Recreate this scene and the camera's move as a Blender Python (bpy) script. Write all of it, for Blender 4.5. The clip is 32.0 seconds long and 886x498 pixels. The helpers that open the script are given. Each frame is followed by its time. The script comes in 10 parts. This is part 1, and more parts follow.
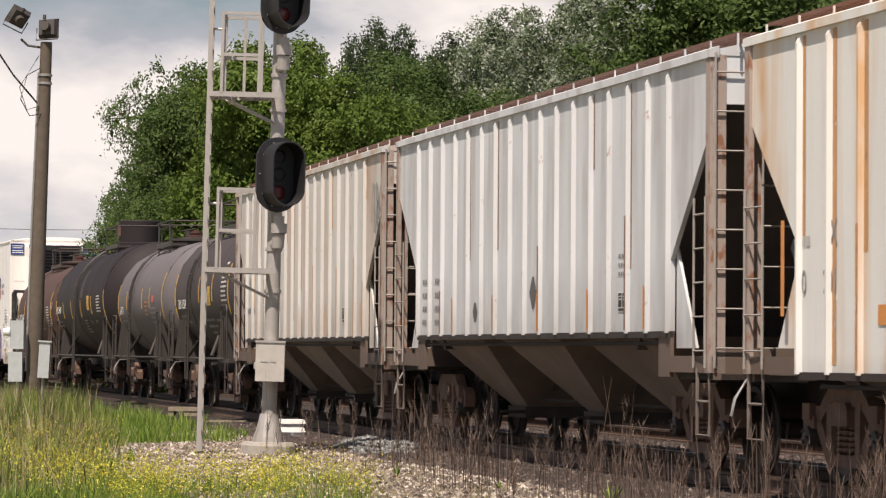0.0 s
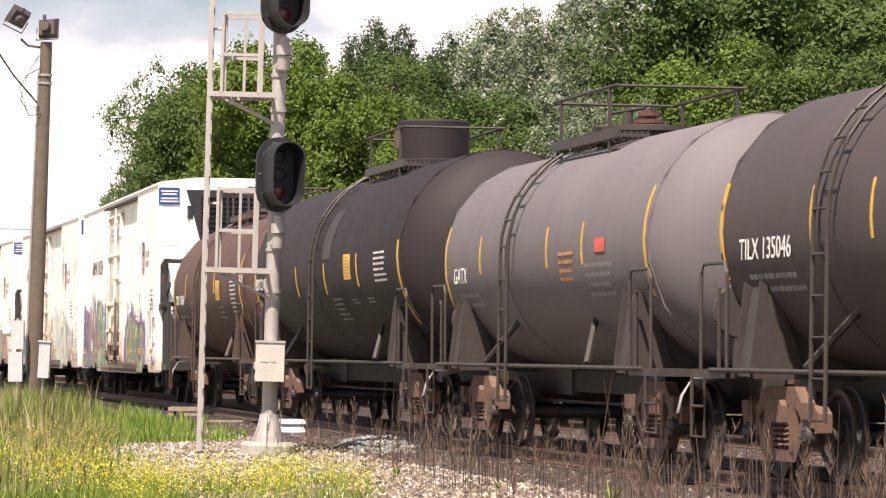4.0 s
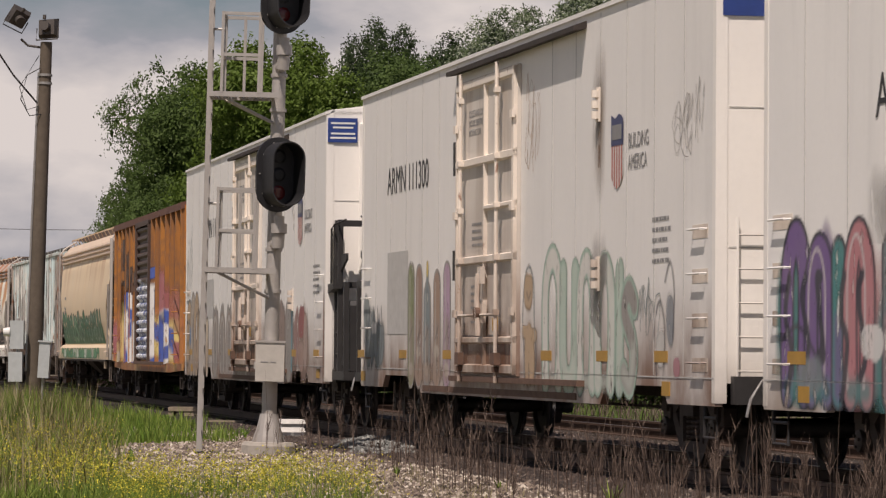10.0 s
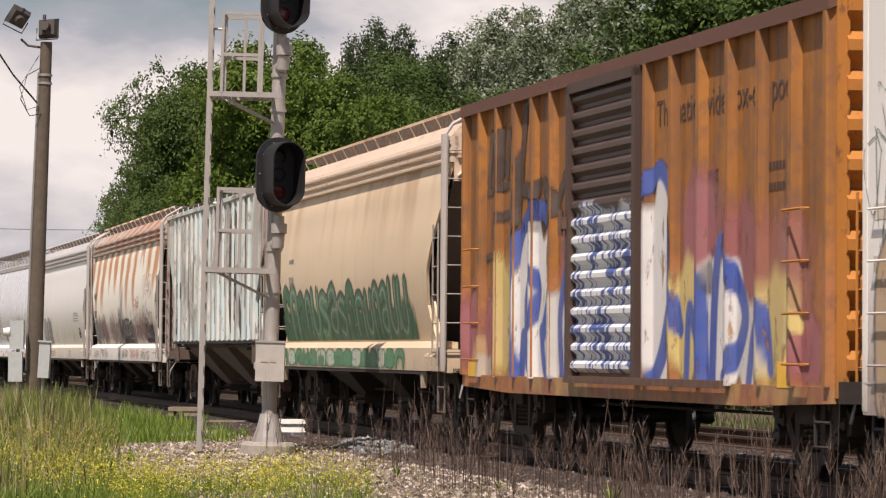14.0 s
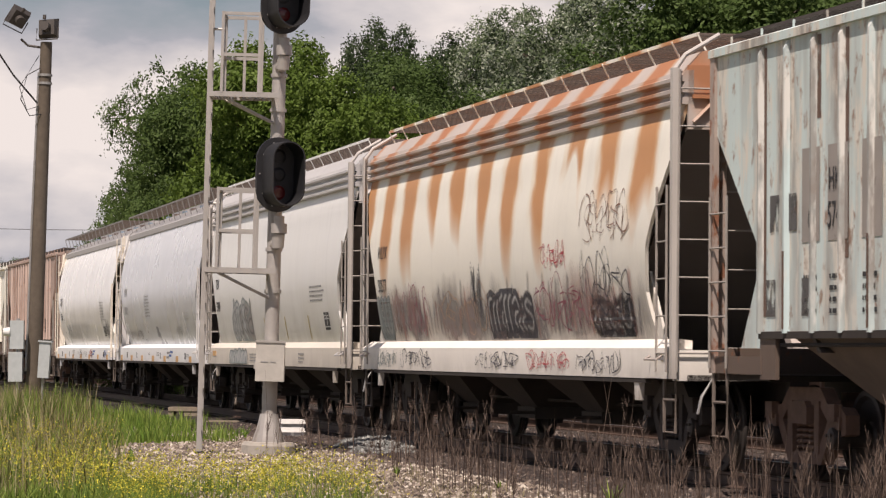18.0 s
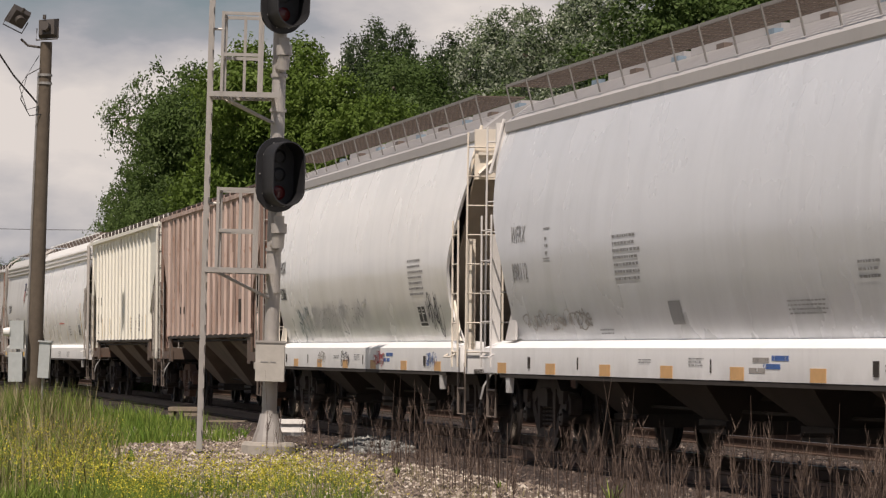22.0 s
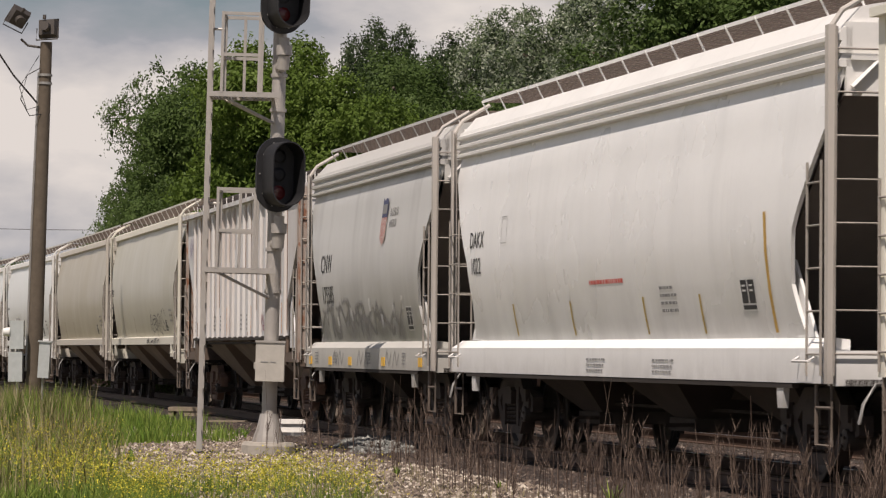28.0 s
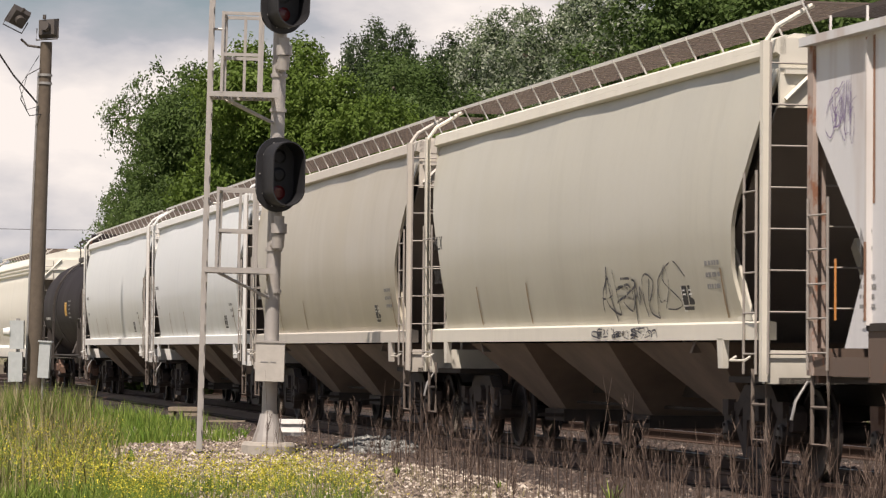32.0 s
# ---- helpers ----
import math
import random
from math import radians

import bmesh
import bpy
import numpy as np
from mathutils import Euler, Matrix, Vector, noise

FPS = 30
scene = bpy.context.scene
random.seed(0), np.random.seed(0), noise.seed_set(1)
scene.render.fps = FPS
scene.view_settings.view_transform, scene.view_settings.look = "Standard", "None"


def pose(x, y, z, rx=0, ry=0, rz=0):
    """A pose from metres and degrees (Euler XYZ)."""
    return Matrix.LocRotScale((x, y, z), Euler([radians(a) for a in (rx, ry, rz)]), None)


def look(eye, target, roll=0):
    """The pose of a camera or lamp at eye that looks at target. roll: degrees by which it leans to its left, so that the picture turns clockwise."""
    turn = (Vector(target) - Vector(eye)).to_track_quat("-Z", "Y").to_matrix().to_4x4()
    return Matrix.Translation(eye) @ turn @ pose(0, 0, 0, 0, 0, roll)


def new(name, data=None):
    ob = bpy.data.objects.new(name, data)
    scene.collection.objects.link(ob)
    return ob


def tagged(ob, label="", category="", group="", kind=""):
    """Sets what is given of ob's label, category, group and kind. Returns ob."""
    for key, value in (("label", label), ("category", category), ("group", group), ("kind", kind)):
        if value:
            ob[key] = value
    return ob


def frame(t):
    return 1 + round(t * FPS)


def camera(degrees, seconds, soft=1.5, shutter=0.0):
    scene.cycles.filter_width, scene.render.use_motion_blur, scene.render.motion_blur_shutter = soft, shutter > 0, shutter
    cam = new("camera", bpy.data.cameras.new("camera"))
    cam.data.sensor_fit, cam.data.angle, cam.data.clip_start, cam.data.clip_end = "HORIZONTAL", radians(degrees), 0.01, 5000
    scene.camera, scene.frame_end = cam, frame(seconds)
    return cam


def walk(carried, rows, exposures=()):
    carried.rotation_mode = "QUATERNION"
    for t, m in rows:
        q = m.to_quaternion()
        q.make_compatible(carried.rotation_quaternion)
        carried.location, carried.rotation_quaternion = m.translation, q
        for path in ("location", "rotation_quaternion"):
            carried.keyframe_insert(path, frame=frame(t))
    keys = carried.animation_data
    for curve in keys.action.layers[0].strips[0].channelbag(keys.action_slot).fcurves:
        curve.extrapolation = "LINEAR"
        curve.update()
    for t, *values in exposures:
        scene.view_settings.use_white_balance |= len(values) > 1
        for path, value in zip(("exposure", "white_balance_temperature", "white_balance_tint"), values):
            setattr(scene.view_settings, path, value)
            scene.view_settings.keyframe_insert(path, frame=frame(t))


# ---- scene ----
cam = camera(14.914, 32.0, soft=1.25, shutter=0.08)
EYE = look((0, 0, 1.239), (0, 10 * math.cos(0.03054), 1.239 + 10 * math.sin(0.03054)), 0.393)
GAIN = [(0, 0.3), (2, 0.6), (3, 1.05), (6, 1.0), (7, 0.46), (8, 0.16), (9, -0.04), (10, -0.24), (11, -0.19), (12, -0.06), (13, 0.04), (14, 0.18), (17, 0.12), (19, 0.04), (21, -0.1), (23, -0.16), (24, -0.16), (25, 0.1), (28, -0.12), (30, 0.22), (31, 0.26), (32, 0.28)]
walk(cam, [(0.0, EYE), (32.0, EYE)], [(t, g, 7080 if 2.5 < t < 6.5 else 6980, 20 if 2.5 < t < 20 else 17) for t, g in GAIN])

# ---------------------------------------------------------------- track line
# u: metres along the main track, growing the way the train goes; z = 0 is the rail head
U0, U1 = -130.0, 45.0


def heading(u):
    v = min(max(u, U0), U1)
    return -1.37343 + 3.9624e-4 * v + 3.0055e-5 * v * v / 2


LINE_U = np.arange(-460.0, 460.5, 0.5)
LINE_H = np.array([heading(u) for u in LINE_U])
_dx, _dy = np.cos(LINE_H), np.sin(LINE_H)
LINE_X = np.concatenate([[0], np.cumsum((_dx[1:] + _dx[:-1]) * 0.25)])
LINE_Y = np.concatenate([[0], np.cumsum((_dy[1:] + _dy[:-1]) * 0.25)])
LINE_X += -2.0915 - np.interp(0, LINE_U, LINE_X)
LINE_Y += 64.0776 - np.interp(0, LINE_U, LINE_Y)


def on_line(u, side=0.0):
    """The point at u, side metres to the right of travel (the side of the camera)."""
    h = float(np.interp(u, LINE_U, LINE_H))
    return (float(np.interp(u, LINE_U, LINE_X)) + side * math.sin(h), float(np.interp(u, LINE_U, LINE_Y)) - side * math.cos(h), h)


S_T = [0, 3.5, 7, 10.5, 14, 18, 21.5, 25, 28.5, 32]
S_U = [0.0, 38.218, 77.135, 116.312, 155.697, 200.124, 239.75, 279.127, 318.531, 356.708]


def _second(tk, yk):
    n = len(tk)
    a, b = np.eye(n), np.zeros(n)
    for i in range(1, n - 1):
        h0, h1 = tk[i] - tk[i - 1], tk[i + 1] - tk[i]
        a[i, i - 1], a[i, i], a[i, i + 1] = h0, 2 * (h0 + h1), h1
        b[i] = 6 * ((yk[i + 1] - yk[i]) / h1 - (yk[i] - yk[i - 1]) / h0)
    return np.linalg.solve(a, b)


S_M = _second(S_T, S_U)


def run(t):
    """How far the train has come at t seconds."""
    i = min(max(int(np.searchsorted(S_T, t)) - 1, 0), len(S_T) - 2)
    h = S_T[i + 1] - S_T[i]
    a, c = (S_T[i + 1] - t) / h, (t - S_T[i]) / h
    return a * S_U[i] + c * S_U[i + 1] + ((a ** 3 - a) * S_M[i] + (c ** 3 - c) * S_M[i + 1]) * h * h / 6


def car_pose(u, half):
    """A car whose middle is at u, on trucks half a wheel base before and behind it; its x runs forward."""
    x0, y0, _ = on_line(u - half)
    x1, y1, _ = on_line(u + half)
    return pose((x0 + x1) / 2, (y0 + y1) / 2, 0, 0, 0, math.degrees(math.atan2(y1 - y0, x1 - x0)))


# ---------------------------------------------------------------- light
SUN_EL, SUN_AZ = 60.0, -159.0   # azimuth: degrees from +y, clockwise
sun = new("sun", bpy.data.lights.new("sun", "SUN"))
sun.data.energy, sun.data.angle, sun.data.color = 5.0, radians(0.6), (1.0, 0.95, 0.87)
_to = Vector((math.sin(radians(SUN_AZ)) * math.cos(radians(SUN_EL)), math.cos(radians(SUN_AZ)) * math.cos(radians(SUN_EL)), math.sin(radians(SUN_EL))))
sun.matrix_world = look(_to * 100, (0, 0, 0))
world = bpy.data.worlds.new("world")
scene.world = world
world.use_nodes = True
_n, _l = world.node_tree.nodes, world.node_tree.links
_sky = _n.new("ShaderNodeTexSky")
_sky.sky_type, _sky.sun_disc, _sky.sun_elevation, _sky.sun_rotation = "NISHITA", False, radians(SUN_EL), radians(SUN_AZ)
_sky.air_density, _sky.dust_density = 1.0, 1.2
# broken clouds over the blue, thickening into bright haze towards the horizon
_tc, _mp = _n.new("ShaderNodeTexCoord"), _n.new("ShaderNodeMapping")
_mp.inputs["Scale"].default_value = (6.0, 6.0, 14.0)
_mp.inputs["Location"].default_value = (2.6, 0.3, 0.35)
_cn = _n.new("ShaderNodeTexNoise")
_cn.inputs["Scale"].default_value, _cn.inputs["Detail"].default_value, _cn.inputs["Roughness"].default_value = 1.7, 8.0, 0.52
_sx = _n.new("ShaderNodeSeparateXYZ")
_hz = _n.new("ShaderNodeMapRange")
_hz.inputs["From Min"].default_value, _hz.inputs["From Max"].default_value = 0.28, 0.02
_hz.inputs["To Min"].default_value, _hz.inputs["To Max"].default_value = 0.0, 0.46
_ad = _n.new("ShaderNodeMath")
_cr = _n.new("ShaderNodeValToRGB")
_cr.color_ramp.elements[0].position, _cr.color_ramp.elements[0].color = 0.60, (0.0, 0.0, 0.0, 1)
_cr.color_ramp.elements[1].position, _cr.color_ramp.elements[1].color = 0.76, (1, 1, 1, 1)
_cw = _n.new("ShaderNodeValToRGB")
_cw.color_ramp.elements[0].position, _cw.color_ramp.elements[0].color = 0.40, (6.3, 6.8, 7.6, 1)
_cw.color_ramp.elements[1].position, _cw.color_ramp.elements[1].color = 0.60, (12.6, 12.4, 12.0, 1)
_mx = _n.new("ShaderNodeMix")
_mx.data_type = "RGBA"
_l.new(_tc.outputs["Generated"], _mp.inputs["Vector"])
_l.new(_tc.outputs["Generated"], _sx.inputs[0])
_l.new(_sx.outputs[2], _hz.inputs["Value"])
_l.new(_mp.outputs["Vector"], _cn.inputs["Vector"])
_l.new(_cn.outputs["Fac"], _ad.inputs[0])
_l.new(_hz.outputs["Result"], _ad.inputs[1])
_l.new(_ad.outputs[0], _cr.inputs["Fac"])
_l.new(_cn.outputs["Fac"], _cw.inputs["Fac"])
_l.new(_cr.outputs["Color"], _mx.inputs[0])
_l.new(_sky.outputs["Color"], _mx.inputs[6])
_l.new(_cw.outputs["Color"], _mx.inputs[7])
_l.new(_mx.outputs[2], _n["Background"].inputs["Color"])
_n["Background"].inputs["Strength"].default_value = 0.061

# ---------------------------------------------------------------- materials
class Mat:
    """A small hand for node materials; coordinates are those of the thing, shifted at random from piece to piece."""

    def __init__(s, name, rough=0.6, metal=0.0):
        s.m = bpy.data.materials.new(name)
        s.m.use_nodes = True
        s.t = s.m.node_tree
        s.b = s.t.nodes["Principled BSDF"]
        s.b.inputs["Roughness"].default_value, s.b.inputs["Metallic"].default_value = rough, metal
        s.co = s.t.nodes.new("ShaderNodeTexCoord").outputs["Object"]
        rnd = s.t.nodes.new("ShaderNodeObjectInfo").outputs["Random"]
        sc = s.t.nodes.new("ShaderNodeVectorMath")
        sc.operation = "SCALE"
        sc.inputs[0].default_value = (37.0, 11.0, 0.0)
        s.t.links.new(rnd, sc.inputs["Scale"])
        ad = s.t.nodes.new("ShaderNodeVectorMath")
        ad.operation = "ADD"
        s.t.links.new(s.co, ad.inputs[0])
        s.t.links.new(sc.outputs[0], ad.inputs[1])
        s.v = ad.outputs[0]

    def put(s, sock, val):
        if isinstance(val, bpy.types.NodeSocket):
            s.t.links.new(val, sock)
        elif isinstance(val, (tuple, list)) and sock.type == "RGBA":
            sock.default_value = (*val[:3], 1)
        else:
            sock.default_value = val

    def noise(s, scale, detail=4.0, rough=0.55, stretch=(1, 1, 1), dist=0.0):
        mp, n = s.t.nodes.new("ShaderNodeMapping"), s.t.nodes.new("ShaderNodeTexNoise")
        mp.inputs["Scale"].default_value = stretch
        s.t.links.new(s.v, mp.inputs["Vector"])
        s.t.links.new(mp.outputs["Vector"], n.inputs["Vector"])
        n.inputs["Scale"].default_value, n.inputs["Detail"].default_value = scale, detail
        n.inputs["Roughness"].default_value, n.inputs["Distortion"].default_value = rough, dist
        return n.outputs["Fac"]

    def ramp(s, fac, *stops, flat=False):
        r = s.t.nodes.new("ShaderNodeValToRGB")
        cr = r.color_ramp
        if flat:
            cr.interpolation = "CONSTANT"
        while len(cr.elements) < len(stops):
            cr.elements.new(0.5)
        for e, (p, c) in zip(cr.elements, stops):
            e.position, e.color = p, (*(c if isinstance(c, (tuple, list)) else (c, c, c)), 1)
        s.put(r.inputs["Fac"], fac)
        return r.outputs["Color"]

    def mix(s, fac, a, b, mode="MIX"):
        n = s.t.nodes.new("ShaderNodeMix")
        n.data_type, n.blend_type = "RGBA", mode
        s.put(n.inputs[0], fac), s.put(n.inputs[6], a), s.put(n.inputs[7], b)
        return n.outputs[2]

    def raw(s, op, a, b=0.0, c=0.0):
        n = s.t.nodes.new("ShaderNodeMath")
        n.operation = op
        for k, val in enumerate((a, b, c)):
            s.put(n.inputs[k], val)
        return n.outputs[0]

    def math(s, op, a, b=0.0):
        n = s.t.nodes.new("ShaderNodeMath")
        n.operation, n.use_clamp = op, True
        s.put(n.inputs[0], a), s.put(n.inputs[1], b)
        return n.outputs[0]

    def axis(s, k, lo, hi):
        """0 at lo and 1 at hi along an axis of the thing."""
        sp, mr = s.t.nodes.new("ShaderNodeSeparateXYZ"), s.t.nodes.new("ShaderNodeMapRange")
        s.t.links.new(s.co, sp.inputs[0])
        s.t.links.new(sp.outputs[k], mr.inputs["Value"])
        mr.inputs["From Min"].default_value, mr.inputs["From Max"].default_value = lo, hi
        return mr.outputs["Result"]

    def done(s, col, bump=None, strength=0.3, dist=0.01, rough=None):
        s.put(s.b.inputs["Base Color"], col)
        if bump is not None:
            bn = s.t.nodes.new("ShaderNodeBump")
            bn.inputs["Strength"].default_value, bn.inputs["Distance"].default_value = strength, dist
            s.t.links.new(bump, bn.inputs["Height"])
            s.t.links.new(bn.outputs["Normal"], s.b.inputs["Normal"])
        if rough is not None:
            s.put(s.b.inputs["Roughness"], rough)
        return s.m


def tint(rgb, k):
    return tuple(min(1.0, c * k) for c in rgb)


def paint(name, rgb, rough=0.55, vary=0.14, streak=None, dirt=None, rust=None, metal=0.0, chip=None, runs=None, drips=None):
    """Weathered paint. streak: (colour, strength, spacing, z of none, z of full); dirt: (colour, strength, z of full, z of none); rust: (colour, share)."""
    s = Mat(name, rough, metal)
    big = s.noise(0.55, 4.0)
    col = s.mix(big, tint(rgb, 1 - vary), tint(rgb, 1 + vary))
    fine = s.noise(14.0, 6.0, 0.65)
    col = s.mix(s.ramp(fine, (0.45, 0.0), (0.75, 0.10)), col, tint(rgb, 0.72))
    run_ = s.noise(1.0, 6.0, 0.66, (2.6, 2.6, 0.2), 0.3)
    col = s.mix(s.ramp(run_, (0.52, 0.0), (0.78, 0.26)), col, tint(rgb, 0.62))
    if streak:
        c, k, sp, z0, z1 = streak
        a = s.noise(sp, 3.0, 0.5, (1.0, 1.0, 0.10), 0.25)
        grain = s.noise(3.0, 6.0, 0.6, (1.0, 1.0, 0.5))
        f = s.math("MULTIPLY", s.ramp(a, (0.46, 0.0), (0.60, 1.0)), s.ramp(grain, (0.25, 0.35), (0.6, 1.0)))
        f = s.math("MULTIPLY", f, s.math("MULTIPLY", s.axis(2, z0, z1), k))
        col = s.mix(f, col, c)
    if chip:
        c, lo, hi = chip
        col = s.mix(s.ramp(s.noise(2.1, 9.0, 0.62, (2.6, 2.6, 0.55)), (lo, 0.0), (hi, 1.0)), col, c)
    if runs:
        # broad rust runs at nearly even steps: colour, step, z of none, z of full
        c, step, z0, z1 = runs
        a = s.ramp(s.noise(1.0 / step, 2.5, 0.5, (1.0, 1.0, 0.05)), (0.50, 0.0), (0.60, 1.0))
        a = s.math("MULTIPLY", a, s.ramp(s.noise(3.5, 6.0, 0.6, (1.0, 1.0, 0.4)), (0.25, 0.45), (0.55, 1.0)))
        b = s.math("ADD", s.axis(2, z0, z1), s.math("SUBTRACT", s.noise(1.3, 3.0, 0.5, (1.0, 1.0, 0.15)), 0.5))
        col = s.mix(s.math("MULTIPLY", a, s.ramp(b, (0.15, 0.0), (0.75, 0.92))), col, c)
    s2 = s.math("MULTIPLY", s.ramp(s.noise(2.0, 6.0, 0.6), (0.30, 0.3), (0.60, 1.0)), s.math("MULTIPLY", s.axis(2, 1.25, 0.55), 0.8))
    col = s.mix(s2, col, (0.095, 0.070, 0.055))
    if dirt:
        c, k, z0, z1 = dirt
        d = s.math("MULTIPLY", s.ramp(s.noise(1.6, 6.0, 0.6, (1.0, 1.0, 0.45)), (0.30, 0.15), (0.62, 1.0)), s.math("MULTIPLY", s.axis(2, z1, z0), k))
        col = s.mix(d, col, c)
    if drips:
        # broad soft rust runs: colour, halo colour, step and centre along the car, z of the sheet's head
        c, halo, step, mid, head = drips
        sep = s.t.nodes.new("ShaderNodeSeparateXYZ")
        s.t.links.new(s.co, sep.inputs[0])
        wob = s.noise(0.9, 3.0, 0.5, (1.0, 1.0, 0.8))
        ph = s.raw("MULTIPLY_ADD", sep.outputs[0], 2 * math.pi / step, math.pi / 2 - mid * 2 * math.pi / step)
        ph = s.raw("SINE", s.raw("MULTIPLY_ADD", wob, 2.0, s.raw("SUBTRACT", ph, 1.0)))
        reach = s.raw("MULTIPLY_ADD", s.noise(0.75, 1.0, 0.4, (1.0, 1.0, 0.0)), 5.2, -1.25)
        down = s.raw("DIVIDE", s.raw("SUBTRACT", head, sep.outputs[2]), reach)
        fade = s.raw("SUBTRACT", 1.0, down)
        grain = s.noise(2.2, 6.0, 0.6, (1.0, 1.0, 0.45))
        f = s.raw("ADD", s.raw("MULTIPLY_ADD", ph, 0.5, 0.28), s.raw("MULTIPLY", s.raw("MINIMUM", fade, 0.4), 0.4))
        f = s.raw("ADD", f, s.raw("MULTIPLY_ADD", grain, 0.8, -0.42))
        keep = s.ramp(fade, (0.0, 0.0), (0.38, 1.0))
        col = s.mix(s.math("MULTIPLY", s.ramp(f, (0.10, 0.0), (0.55, 0.7)), keep), col, halo)
        col = s.mix(s.math("MULTIPLY", s.ramp(f, (0.34, 0.0), (0.66, 0.85)), keep), col, c)
    if rust:
        c, share = rust
        r = s.noise(6.0, 9.0, 0.68, (1.0, 1.0, 0.55))
        col = s.mix(s.ramp(r, (0.72 - share, 0.0), (0.80 - share, 0.85)), col, c)
    return s.done(col, s.noise(0.9, 1.5, 0.4, (1.5, 1.5, 0.35)), 0.40, 0.06, s.ramp(big, (0.3, rough - 0.03), (0.7, min(1.0, rough + 0.1))))


SPRAY_RGB = {}


def spray(name, rgb, worn=0.40):
    """Sprayed paint, worn through in places."""
    s = Mat(name, 0.6)
    SPRAY_RGB[name] = rgb
    n = s.noise(2.2, 4.0)
    col = s.mix(n, tint(rgb, 0.7), tint(rgb, 1.3))
    hole = s.noise(5.5, 8.0, 0.68, (1.0, 1.0, 0.45))
    s.put(s.b.inputs["Alpha"], s.ramp(hole, (worn - 0.06, 0.0), (worn + 0.05, 1.0)))
    return s.done(col)


def plain(name, rgb, rough=0.6, metal=0.0, vary=0.15, scale=6.0):
    s = Mat(name, rough, metal)
    n = s.noise(scale, 6.0, 0.62)
    return s.done(s.mix(n, tint(rgb, 1 - vary * 1.6), tint(rgb, 1 + vary * 1.6)), n, 0.25, 0.006)


RUST = (0.24, 0.085, 0.035)
M_UNDER = plain("underframe_dirt", (0.030, 0.023, 0.019), 0.85, 0, 0.35, 4.0)
M_TRUCK = plain("brown_rusty_casting", (0.125, 0.072, 0.050), 0.8, 0, 0.4, 7.0)
M_TRUCK_DARK = plain("black_greasy_casting", (0.040, 0.030, 0.026), 0.8, 0, 0.4, 7.0)
M_WHEEL = plain("wheel_steel", (0.05, 0.042, 0.038), 0.6, 0.4, 0.3, 9.0)
M_TREAD = plain("polished_tread", (0.55, 0.53, 0.50), 0.25, 1.0, 0.1, 9.0)
M_RAIL = plain("rail_steel", (0.085, 0.052, 0.038), 0.7, 0.3, 0.3, 5.0)
M_SHINE = plain("worn_rail_head", (0.42, 0.38, 0.34), 0.35, 1.0, 0.15, 5.0)
M_TIE = plain("creosoted_tie", (0.055, 0.042, 0.033), 0.9, 0, 0.35, 5.0)
M_BLACK = plain("black_lettering", (0.022, 0.022, 0.025), 0.6)
M_WHITE = plain("white_lettering", (0.72, 0.72, 0.70), 0.6)
M_GREYTX = plain("faded_lettering", (0.24, 0.24, 0.24), 0.7)
M_YELLOW = plain("yellow_reflector", (0.80, 0.46, 0.03), 0.4)
M_ORANGE = plain("orange_reflector", (0.62, 0.24, 0.05), 0.5)
M_TANREFL = plain("faded_tan_reflector", (0.62, 0.36, 0.15), 0.55)
M_AMBER = plain("dull_amber_reflector", (0.40, 0.22, 0.03), 0.5)
M_BROWNTX = plain("brown_small_print", (0.30, 0.19, 0.03), 0.6)
M_RED = plain("red_lettering", (0.60, 0.09, 0.07), 0.6)
M_BLUE = plain("blue_sign", (0.025, 0.055, 0.22), 0.45)
M_GALV = plain("galvanised_steel", (0.36, 0.35, 0.335), 0.5, 0.55, 0.12, 8.0)


